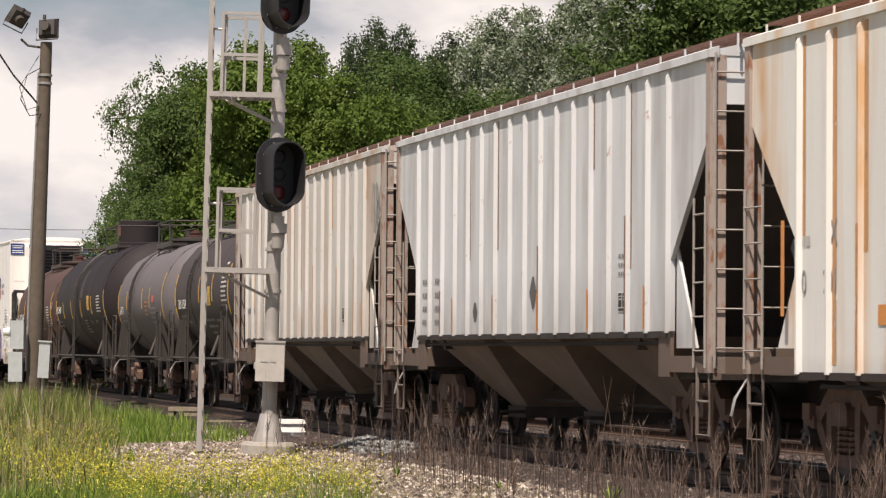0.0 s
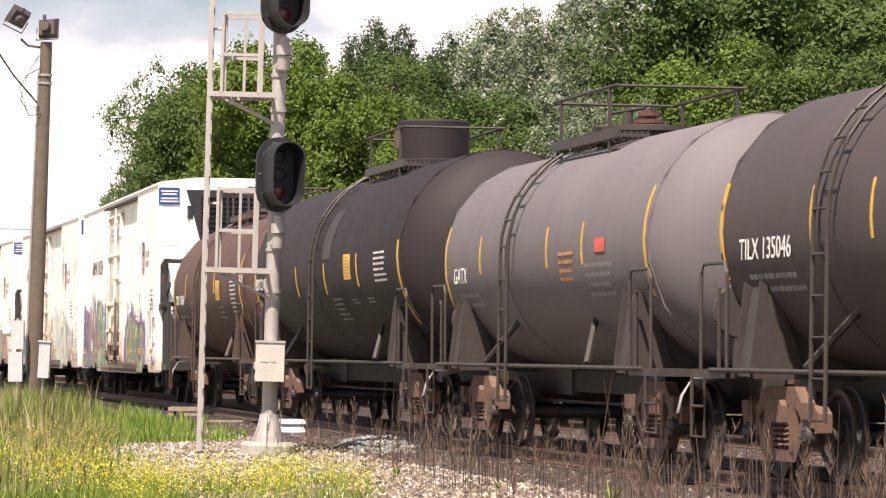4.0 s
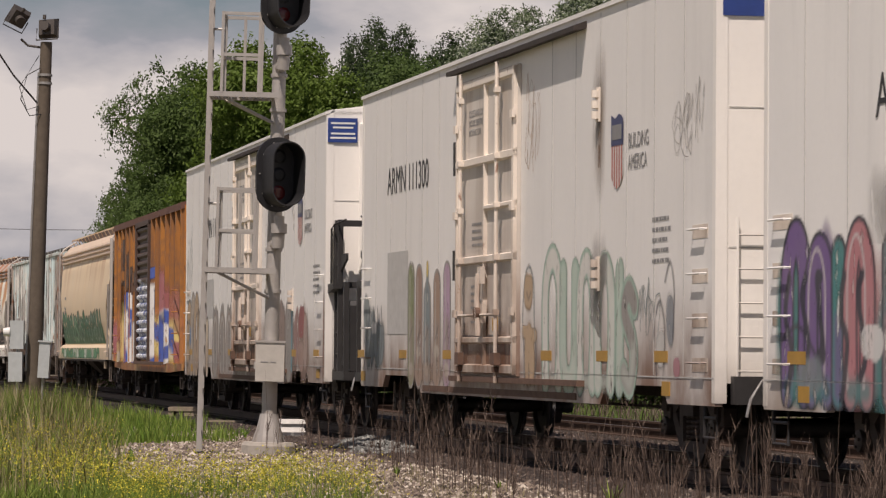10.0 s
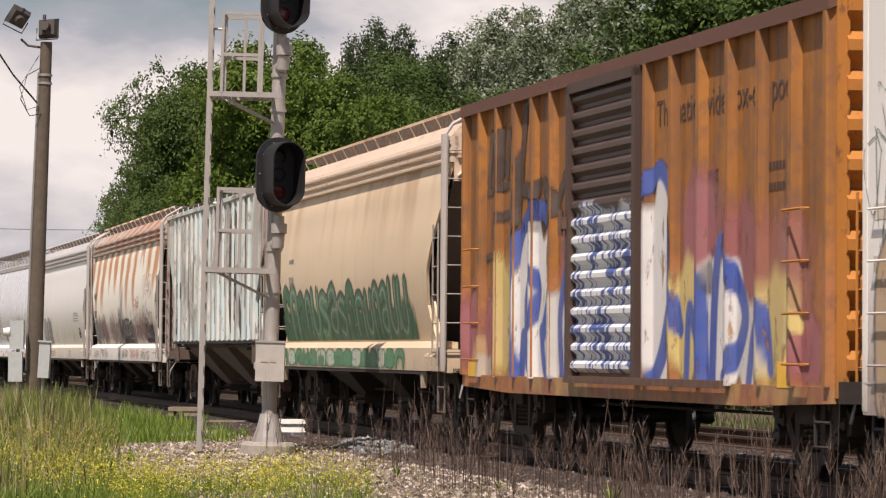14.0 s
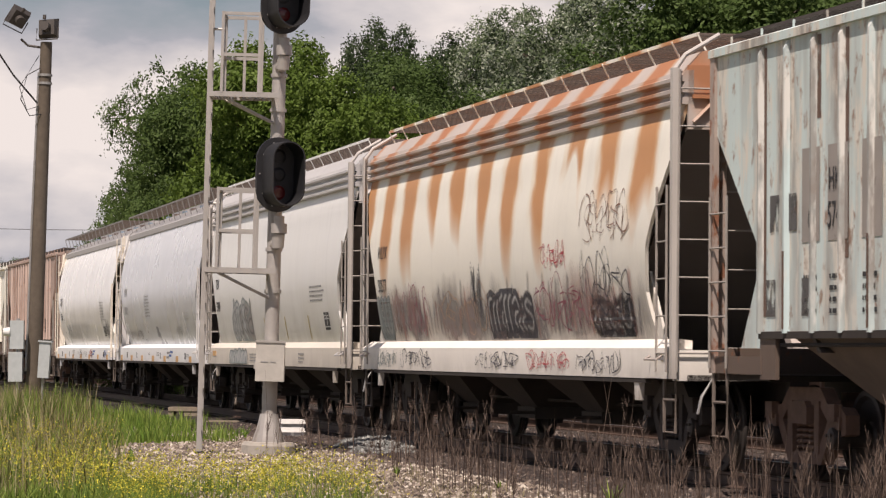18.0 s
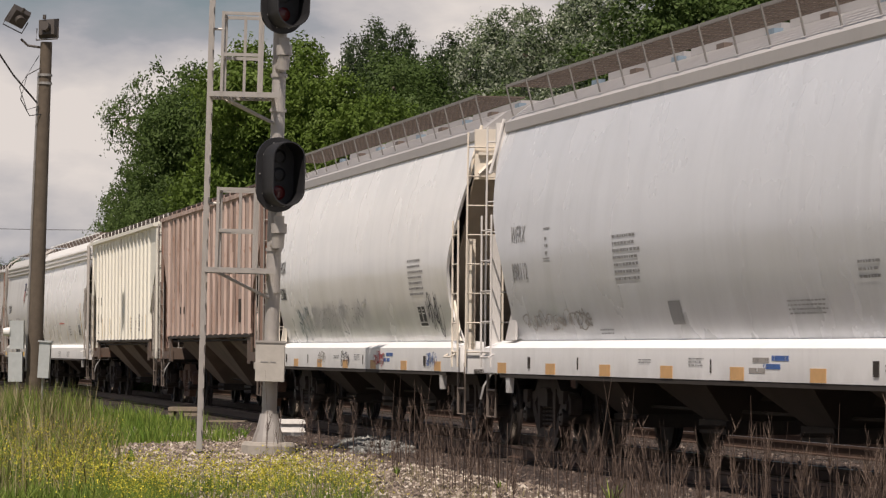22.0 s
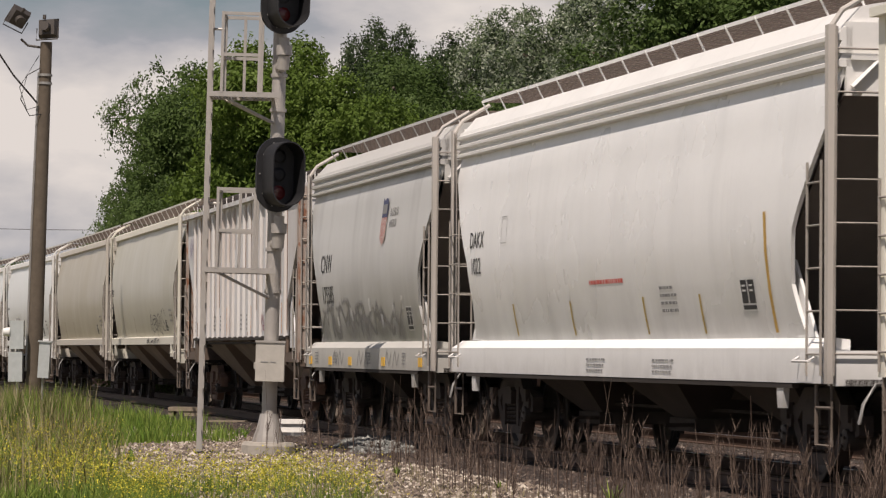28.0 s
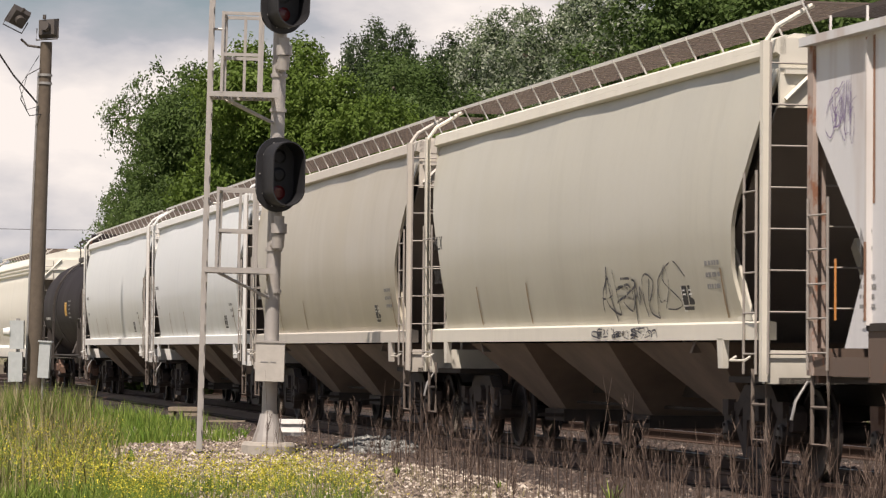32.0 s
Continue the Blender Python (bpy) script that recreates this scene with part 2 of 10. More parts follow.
# ---------------------------------------------------------------- shapes
class Shape:
    def __init__(s):
        s.v, s.f = [], []

    def box(s, x0, x1, y0, y1, z0, z1):
        n = len(s.v)
        s.v += [(x, y, z) for z in (z0, z1) for y in (y0, y1) for x in (x0, x1)]
        s.f += [tuple(n + i for i in q) for q in ((0, 2, 3, 1), (4, 5, 7, 6), (0, 1, 5, 4), (2, 6, 7, 3), (0, 4, 6, 2), (1, 3, 7, 5))]
        return s

    def loft(s, rings, caps=True, close=True):
        n, k = len(s.v), len(rings[0])
        for r in rings:
            s.v += [tuple(p) for p in r]
        for i in range(len(rings) - 1):
            for j in range(k if close else k - 1):
                a, b = n + i * k + j, n + i * k + (j + 1) % k
                s.f.append((a, b, b + k, a + k))
        if caps:
            s.f.append(tuple(n + j for j in reversed(range(k))))
            s.f.append(tuple(n + (len(rings) - 1) * k + j for j in range(k)))
        return s

    def prism(s, pts, axis, a, b):
        """pts in the two other axes (in the order x, y, z), pushed along axis from a to b."""
        def at(p, w):
            q = list(p)
            q.insert(axis, w)
            return tuple(q)
        return s.loft([[at(p, a) for p in pts], [at(p, b) for p in pts]])

    def tube(s, pts, r, seg=6):
        pts = [Vector(p) for p in pts]
        rings = []
        for i, p in enumerate(pts):
            d = (pts[min(i + 1, len(pts) - 1)] - pts[max(i - 1, 0)]).normalized()
            up = Vector((0, 0, 1)) if abs(d.z) < 0.9 else Vector((1, 0, 0))
            a = d.cross(up).normalized()
            b = d.cross(a)
            rings.append([p + r * (math.cos(2 * math.pi * j / seg) * a + math.sin(2 * math.pi * j / seg) * b) for j in range(seg)])
        return s.loft(rings)

    def cyl(s, p0, p1, r, seg=12, r2=None):
        p0, p1 = Vector(p0), Vector(p1)
        d = (p1 - p0).normalized()
        up = Vector((0, 0, 1)) if abs(d.z) < 0.9 else Vector((1, 0, 0))
        a = d.cross(up).normalized()
        b = d.cross(a)
        return s.loft([[p + q * (math.cos(2 * math.pi * j / seg) * a + math.sin(2 * math.pi * j / seg) * b) for j in range(seg)] for p, q in ((p0, r), (p1, r if r2 is None else r2))])

    def lathe(s, prof, axis=1, seg=28, at=(0, 0, 0)):
        """prof: pairs (along the axis, radius)."""
        rings = []
        for w, r in prof:
            ring = []
            for j in range(seg):
                c, d = r * math.cos(2 * math.pi * j / seg), r * math.sin(2 * math.pi * j / seg)
                q = (w, c, d) if axis == 0 else (c, w, d) if axis == 1 else (c, d, w)
                ring.append(tuple(q[i] + at[i] for i in range(3)))
            rings.append(ring)
        return s.loft(rings)

    def mirror(s):
        """The other side as well (y turned over)."""
        n = len(s.v)
        s.v += [(x, -y, z) for x, y, z in s.v]
        s.f += [tuple(n + i for i in reversed(q)) for q in s.f]
        return s

    def mesh(s, name, mats, smooth=0):
        me = bpy.data.meshes.new(name)
        me.from_pydata(s.v, [], s.f)
        for m in (mats if isinstance(mats, (list, tuple)) else [mats]):
            me.materials.append(m)
        bm = bmesh.new()
        bm.from_mesh(me)
        bmesh.ops.recalc_face_normals(bm, faces=bm.faces)
        bm.to_mesh(me)
        bm.free()
        if smooth:
            me.shade_smooth()
            me.set_sharp_from_angle(angle=radians(smooth))
        return me


def part(name, sh, mat, parent=None, label="", smooth=0, at=None):
    me = sh if isinstance(sh, bpy.types.Mesh) else sh.mesh(name, mat, smooth)
    ob = new(name, me)
    ob.parent = parent
    if at is not None:
        ob.matrix_basis = at
    return tagged(ob, label)


def numpy_mesh(name, verts, faces, mats, ids=None):
    """A mesh out of arrays; all faces have the same number of corners."""
    me = bpy.data.meshes.new(name)
    verts, faces = np.asarray(verts, np.float32), np.asarray(faces, np.int32)
    k = faces.shape[1]
    me.vertices.add(len(verts)), me.loops.add(faces.size), me.polygons.add(len(faces))
    me.vertices.foreach_set("co", verts.ravel())
    me.loops.foreach_set("vertex_index", faces.ravel())
    me.polygons.foreach_set("loop_start", np.arange(0, faces.size, k, dtype=np.int32))
    me.polygons.foreach_set("loop_total", np.full(len(faces), k, dtype=np.int32))
    for m in (mats if isinstance(mats, (list, tuple)) else [mats]):
        me.materials.append(m)
    if ids is not None:
        me.polygons.foreach_set("material_index", np.asarray(ids, np.int32))
    me.update(calc_edges=True)
    return me


def letters(name, words, size, mat, parent, x, z, y, stretch=1.0, label="", spacing=1.0):
    """Words on the camera's side of a car: x is their left end, z their foot, y the face."""
    cu = bpy.data.curves.new(name, "FONT")
    cu.body, cu.size, cu.extrude, cu.space_character = words, size, 0.001, spacing
    tmp = new("letters", cu)
    me = bpy.data.meshes.new_from_object(tmp.evaluated_get(bpy.context.evaluated_depsgraph_get()))
    bpy.data.objects.remove(tmp)
    me.transform(Matrix.Translation((x, 0 if callable(y) else y, z)) @ Matrix.Diagonal((stretch, 1, 1, 1)) @ Matrix.Rotation(radians(90), 4, "X"))
    if callable(y):
        for v in me.vertices:
            v.co.y += y(v.co.z) - 0.006
    me.materials.clear()
    me.materials.append(mat)
    return part(name, me, mat, parent, label)


def bars(name, parent, mat, x, z, w, h, rows, surf, label="", seed=1):
    """Small unreadable writing: rows of bars of uneven length that follow the face y = surf(z)."""
    r, s = random.Random(seed), Shape()
    for i in range(rows):
        zz, hh = z + h * (rows - 1 - i) / rows, h / rows * 0.4
        xx = x
        while xx < x + w * r.uniform(0.75, 1.0):
            d = min(r.uniform(0.035, 0.12), x + w - xx)
            if d < 0.02:
                break
            y0, y1 = surf(zz) - 0.005, surf(zz + hh) - 0.005
            n = len(s.v)
            s.v += [(xx, y0, zz), (xx + d, y0, zz), (xx + d, y1, zz + hh), (xx, y1, zz + hh)]
            s.f.append((n, n + 1, n + 2, n + 3))
            xx += d + r.uniform(0.015, 0.04)
    return part(name, s, mat, parent, label)


def patch(s, x0, x1, z0, z1, surf, off=0.005, n=4, top=None, foot=None):
    """A patch that follows the face y = surf(z); top and foot may bend its edges (functions of x)."""
    cols = max(2, int((x1 - x0) / 0.07))
    k = len(s.v)
    for i in range(cols + 1):
        x = x0 + (x1 - x0) * i / cols
        lo, hi = (foot(x) if foot else z0), (top(x) if top else z1)
        for j in range(n + 1):
            z = lo + (hi - lo) * j / n
            s.v.append((x, surf(z) - off, z))
    for i in range(cols):
        for j in range(n):
            a = k + i * (n + 1) + j
            s.f.append((a, a + n + 1, a + n + 2, a + 1))
    return s


def ribbon(s, pts, w, surf, off=0.007):
    """A painted stroke through (x, z) points on the face y = surf(z)."""
    k = len(s.v)
    for i, (x, z) in enumerate(pts):
        x2, z2 = pts[min(i + 1, len(pts) - 1)]
        x1, z1 = pts[max(i - 1, 0)]
        d = math.hypot(x2 - x1, z2 - z1) or 1
        nx, nz = -(z2 - z1) / d * w / 2, (x2 - x1) / d * w / 2
        for q in (-1, 1):
            zz = z + q * nz
            s.v.append((x + q * nx, surf(zz) - off, zz))
    for i in range(len(pts) - 1):
        a = k + 2 * i
        s.f.append((a, a + 2, a + 3, a + 1))
    return s


def curve_through(pts, k=4):
    out = []
    for i in range(len(pts) - 1):
        p0, p1, p2, p3 = (pts[max(0, min(len(pts) - 1, i + d))] for d in (-1, 0, 1, 2))
        for j in range(k):
            t = j / k
            out.append(tuple(0.5 * (2 * p1[a] + (p2[a] - p0[a]) * t + (2 * p0[a] - 5 * p1[a] + 4 * p2[a] - p3[a]) * t * t + (3 * p1[a] - p0[a] - 3 * p2[a] + p3[a]) * t ** 3) for a in (0, 1)))
    return out + [pts[-1]]


GLYPHS = {
    "n": [(0.1, 0.0), (0.08, 0.75), (0.5, 1.0), (0.92, 0.75), (0.9, 0.0)],
    "m": [(0.0, 0.0), (0.12, 1.0), (0.5, 0.35), (0.88, 1.0), (1.0, 0.0)],
    "s": [(0.9, 0.85), (0.45, 1.0), (0.08, 0.78), (0.85, 0.38), (0.6, 0.0), (0.05, 0.1)],
    "o": [(0.5, 0.0), (0.05, 0.3), (0.05, 0.75), (0.5, 1.0), (0.95, 0.75), (0.95, 0.3), (0.5, 0.0)],
    "i": [(0.5, 0.0), (0.5, 0.5), (0.48, 1.0)],
    "p": [(0.12, 0.0), (0.08, 0.9), (0.6, 1.0), (0.95, 0.75), (0.55, 0.5), (0.2, 0.5)],
    "u": [(0.1, 1.0), (0.12, 0.2), (0.5, 0.0), (0.88, 0.2), (0.9, 1.0)],
    "e": [(0.95, 0.15), (0.4, 0.0), (0.08, 0.4), (0.3, 0.95), (0.85, 0.8), (0.7, 0.5), (0.1, 0.45)],
}


for _k in list(GLYPHS):
    GLYPHS[_k.upper()] = [(1 - p, 1 - q) for p, q in GLYPHS[_k]]   # turned over


def skin_mat():
    s = Mat("sprayed_paint", 0.6)
    at = s.t.nodes.new("ShaderNodeAttribute")
    at.attribute_name = "spray"
    col = s.mix(s.ramp(s.noise(2.2, 5.0), (0.4, 0.0), (0.75, 0.22)), at.outputs["Color"], (0.30, 0.27, 0.25))
    worn = s.ramp(s.noise(5.0, 9.0, 0.68, (1.4, 1.4, 0.4)), (0.33, 0.0), (0.43, 1.0))
    s.put(s.b.inputs["Alpha"], s.raw("MULTIPLY", at.outputs["Alpha"], worn))
    return s.done(col)


M_SKIN = skin_mat()


def line(pts, w, rgb, a=1.0, soft=0.03):
    return ("line", curve_through(pts, 6), w, rgb, a, soft)


def spot(cx, cz, rx, rz, rgb, a=1.0, soft=0.25):
    return ("spot", (cx, cz, rx, rz), 0.0, rgb, a, soft)


def fat(ch, x, z, w, h, thick, fill, edge, rim=0.05, shine=None, second=None):
    """One fat sprayed letter: dark rim, fill, a second colour at its foot and a highlight."""
    pts = [(x + w * p, z + h * q) for p, q in GLYPHS[ch]]
    out = [line(pts, thick + 2.5 * rim, edge), line(pts, thick, fill)]
    if second:
        low = [p for p in pts if p[1] < z + h * 0.6]
        if len(low) > 1:
            out.append(line(low, thick * 0.7, second, 0.75, 0.12))
    if shine:
        out.append(line([(p - thick * 0.22, q + thick * 0.1) for p, q in pts], 0.035, shine, 0.9))
    return out


def canvas(parent, x0, x1, z0, z1, surf, layers, label, relief=None, step=0.03):
    """A skin of sprayed paint on the face y = surf(z); relief: how far the face stands proud along x."""
    xs, zs = np.arange(x0, x1 + step, step), np.arange(z0, z1 + step, step)
    X, Z = np.meshgrid(xs, zs, indexing="ij")
    rgb, al = np.zeros(X.shape + (3,)), np.zeros(X.shape)
    for kind, geo, w, c, a, soft in layers:
        if kind == "line":
            d = np.full(X.shape, 9.0)
            for (ax, az), (bx, bz) in zip(geo[:-1], geo[1:]):
                l2 = (bx - ax) ** 2 + (bz - az) ** 2 + 1e-9
                t = np.clip(((X - ax) * (bx - ax) + (Z - az) * (bz - az)) / l2, 0, 1)
                d = np.minimum(d, np.hypot(X - ax - t * (bx - ax), Z - az - t * (bz - az)))
            cov = np.clip((w / 2 - d) / soft + 0.5, 0, 1) * a
        else:
            cx, cz, rx, rz = geo
            e = ((np.abs(X - cx) / rx) ** 2.4 + (np.abs(Z - cz) / rz) ** 2.4) ** (1 / 2.4)
            e = e + 0.06 * np.sin(9 * X + 4 * Z) + 0.05 * np.sin(17 * X - 3 * Z)
            cov = np.clip((1 - e) / soft, 0, 1) * a
        na = cov + al * (1 - cov)
        rgb = (np.array(c) * cov[..., None] + rgb * (al * (1 - cov))[..., None]) / np.maximum(na, 1e-6)[..., None]
        al = na
    y = np.array([surf(float(z)) for z in zs])[None, :] - (relief(xs) if relief else np.zeros(len(xs)))[:, None] - 0.006
    nz = len(zs)
    i, j = np.meshgrid(np.arange(len(xs) - 1), np.arange(nz - 1), indexing="ij")
    k = (i * nz + j).ravel()
    f = np.stack([k, k + nz, k + nz + 1, k + 1], 1)
    flat_a = al.ravel()
    f = f[flat_a[f].max(axis=1) > 0.03]
    used, inv = np.unique(f, return_inverse=True)
    v = np.stack([X.ravel(), y.ravel(), Z.ravel()], 1)[used]
    me = numpy_mesh("graffiti", v, inv.reshape(-1, 4), M_SKIN)
    ca = me.color_attributes.new("spray", "FLOAT_COLOR", "POINT")
    ca.data.foreach_set("color", np.concatenate([rgb.reshape(-1, 3)[used], flat_a[used, None]], 1).astype(np.float32).ravel())
    return part("graffiti", me, M_SKIN, parent, label)


def mural(parent, x0, x1, z0, z1, surf, fills, edge, seed, width=0.8, label="", glow=None):
    """Sprayed letters: fat, leaning, overlapping."""
    r, ly, x = random.Random(seed), [], x0 + width * 0.2
    h, tone = z1 - z0, lambda m: SPRAY_RGB[m.name]
    thick = min(0.30 * width, 0.35 * h)
    while x < x1 - width * 0.5:
        w = width * r.uniform(0.55, 0.85)
        up = h * r.uniform(0.7, 0.95) - thick
        ly += fat(r.choice("nsNSUPE"), x, z0 + thick * 0.6, w, up, thick, tone(r.choice(fills)), tone(edge), 0.035, tone(glow) if glow else None)
        x += w * 0.55
    return canvas(parent, x0 - 0.1, x1 + 0.1, z0, z1, surf, ly, label)


def tag_mark(parent, x0, x1, z0, z1, surf, mat, seed, w=0.03, label="", loops=7, name="graffiti_tag"):
    """A scrawl in one paint: quick slanted letters that run into each other."""
    r = random.Random(seed)
    step, h, s = (x1 - x0) / loops, z1 - z0, Shape()
    for i in range(loops * 2):
        flip, turn = r.random() < 0.5, r.random() < 0.5
        lo, hi, wide, slant = r.uniform(0.0, 0.35), r.uniform(0.6, 1.0), r.uniform(0.7, 1.5), r.uniform(-0.1, 0.4)
        pts = []
        for p, q in GLYPHS[r.choice("nmsueo")]:
            p, q = 1 - p if flip else p, 1 - q if turn else q
            q = lo + (hi - lo) * q + r.uniform(-0.14, 0.14)
            pts.append((x0 + step * (i * 0.5 + p * wide + r.uniform(-0.2, 0.2)) + slant * h * q * 0.5, z0 + h * q))
        ribbon(s, curve_through(pts, 5), w * r.uniform(0.35, 0.8), surf, 0.007 + 0.0006 * (i % 5))
    return part(name, s, mat, parent, label)


def con_stencil(car, x0, x1, z0, z1, surf):
    """A framed stencil panel: two black fields with small print between white edges."""
    p = part("stencil_panel", patch(Shape(), x0, x1, z0, z1, surf, 0.006), M_WHITE, car, "framed black stencil panel")
    m, w, h = (x0 + x1) / 2, x1 - x0, z1 - z0
    for a, b in ((x0 + 0.05 * w, m - 0.04 * w), (m + 0.04 * w, x1 - 0.05 * w)):
        part("stencil_field", patch(Shape(), a, b, z0 + 0.24 * h, z1 - 0.05 * h, surf, 0.009), M_BLACK, p)
        bars("stencil_print", p, M_WHITE, a + 0.03, z0 + 0.6 * h, (b - a) * 0.7, h * 0.3, 2, lambda z: surf(z) - 0.005, seed=int(x0 * 10) + 400)
    part("stencil_field", patch(Shape(), x0 + 0.05 * w, x1 - 0.05 * w, z0 + 0.05 * h, z0 + 0.18 * h, surf, 0.009), M_BLACK, p)
# ---------------------------------------------------------------- ground and tracks
def ground_mat():
    s = Mat("soil_and_dry_grass", 0.95)
    a, b = s.noise(0.16, 8.0, 0.6), s.noise(3.0, 8.0, 0.65)
    col = s.mix(s.ramp(a, (0.4, 0.0), (0.6, 1.0)), (0.17, 0.14, 0.085), (0.12, 0.135, 0.05))
    col = s.mix(s.ramp(b, (0.35, 0.0), (0.7, 0.8)), col, (0.20, 0.17, 0.11))
    return s.done(col, b, 0.6, 0.05)


def gravel_mat(name, rgb, dark):
    s = Mat(name, 0.92)
    vo = s.t.nodes.new("ShaderNodeTexVoronoi")
    vo.inputs["Scale"].default_value = 17.0
    s.t.links.new(s.v, vo.inputs["Vector"])
    bw = s.math("MULTIPLY", vo.outputs["Color"], 1.0)
    col = s.mix(bw, tint(rgb, 0.55), tint(rgb, 1.35))
    col = s.mix(s.ramp(s.noise(0.5, 5.0), (0.4, 0.0), (0.65, 0.8)), col, dark)
    return s.done(col, vo.outputs["Distance"], 0.9, 0.03)


M_GROUND = ground_mat()
M_BALLAST = gravel_mat("limestone_ballast", (0.115, 0.086, 0.068), (0.05, 0.034, 0.027))
M_FIELD = plain("mown_straw_field", (0.10, 0.080, 0.050), 0.95, 0, 0.3, 1.5)


def stone_mat():
    s = Mat("loose_stone", 0.9)
    g = s.t.nodes.new("ShaderNodeNewGeometry").outputs["Random Per Island"]
    col = s.ramp(g, (0.0, (0.045, 0.033, 0.026)), (0.3, (0.115, 0.085, 0.066)), (0.7, (0.24, 0.19, 0.148)), (1.0, (0.60, 0.54, 0.46)))
    n = s.noise(30.0, 5.0)
    return s.done(s.mix(s.ramp(n, (0.3, 0.0), (0.8, 0.4)), col, (0.20, 0.16, 0.13)), n, 0.4, 0.01)


M_STONE = stone_mat()


def brown_stone_mat():
    s = Mat("shade_dark_brown_stone", 0.92)
    g = s.t.nodes.new("ShaderNodeNewGeometry").outputs["Random Per Island"]
    # rust brown, taken near black to paint in the shade along the rails
    col = s.ramp(g, (0.0, (0.018, 0.012, 0.010)), (0.5, (0.040, 0.027, 0.022)), (0.9, (0.085, 0.060, 0.048)), (1.0, (0.22, 0.18, 0.15)))
    return s.done(col, s.noise(30.0, 5.0), 0.4, 0.01)


M_STONE_BROWN = brown_stone_mat()


def grey_stone_mat():
    s = Mat("blue_grey_crushed_stone", 0.9)
    g = s.t.nodes.new("ShaderNodeNewGeometry").outputs["Random Per Island"]
    col = s.ramp(g, (0.0, (0.06, 0.062, 0.06)), (0.6, (0.16, 0.165, 0.155)), (1.0, (0.30, 0.30, 0.28)))
    return s.done(col, s.noise(30.0, 5.0), 0.4, 0.01)


M_STONE_GREY = grey_stone_mat()


def lateral(x, y):
    """Metres to the right of the main track, and u, for arrays of places."""
    k = np.arange(0, len(LINE_U), 2)
    sel = k[(LINE_U[k] > -200) & (LINE_U[k] < 80)]
    d = (x[:, None] - LINE_X[None, sel]) ** 2 + (y[:, None] - LINE_Y[None, sel]) ** 2
    j = sel[np.argmin(d, axis=1)]
    return (x - LINE_X[j]) * np.sin(LINE_H[j]) - (y - LINE_Y[j]) * np.cos(LINE_H[j]), LINE_U[j]


def ground_z(lat):
    return np.interp(lat, [-9.5, -7.6, -2.0, 2.0, 3.2, 4.6, 7.0, 30.0], [-0.45, -0.22, -0.22, -0.22, -0.26, -0.27, -0.30, -0.40])


def build_ground():
    xs = np.concatenate([[-2500, -900, -400, -200, -120], np.arange(-70, 45.1, 1.0), [80, 150, 300, 800, 2500]])
    ys = np.concatenate([[-2500, -600, -200, -60], np.arange(-10, 175.1, 1.0), [230, 320, 500, 900, 2500, 4500]])
    gx, gy = np.meshgrid(xs, ys)
    lat, _ = lateral(gx.ravel(), gy.ravel())
    z = ground_z(lat) - 0.05
    nx = len(xs)
    f = [(j * nx + i, j * nx + i + 1, (j + 1) * nx + i + 1, (j + 1) * nx + i) for j in range(len(ys) - 1) for i in range(nx - 1)]
    ob = part("ground", numpy_mesh("ground", np.stack([gx.ravel(), gy.ravel(), z], 1), f, M_GROUND), M_GROUND)
    tagged(ob, "dry weedy ground with sparse grass beside the railway", "ground", kind="structure")


def strip(sides, z, u0=-300, u1=200, step=3.0):
    """A band that follows the main track; sides: list of (metres to the right, z)."""
    s = Shape()
    us = np.arange(u0, u1 + 0.1, step)
    n = len(sides)
    for u in us:
        for d, zz in sides:
            x, y, _ = on_line(u, d)
            s.v.append((x, y, zz + z))
    for i in range(len(us) - 1):
        for j in range(n - 1):
            a = i * n + j
            s.f.append((a, a + n, a + n + 1, a + 1))
    return s


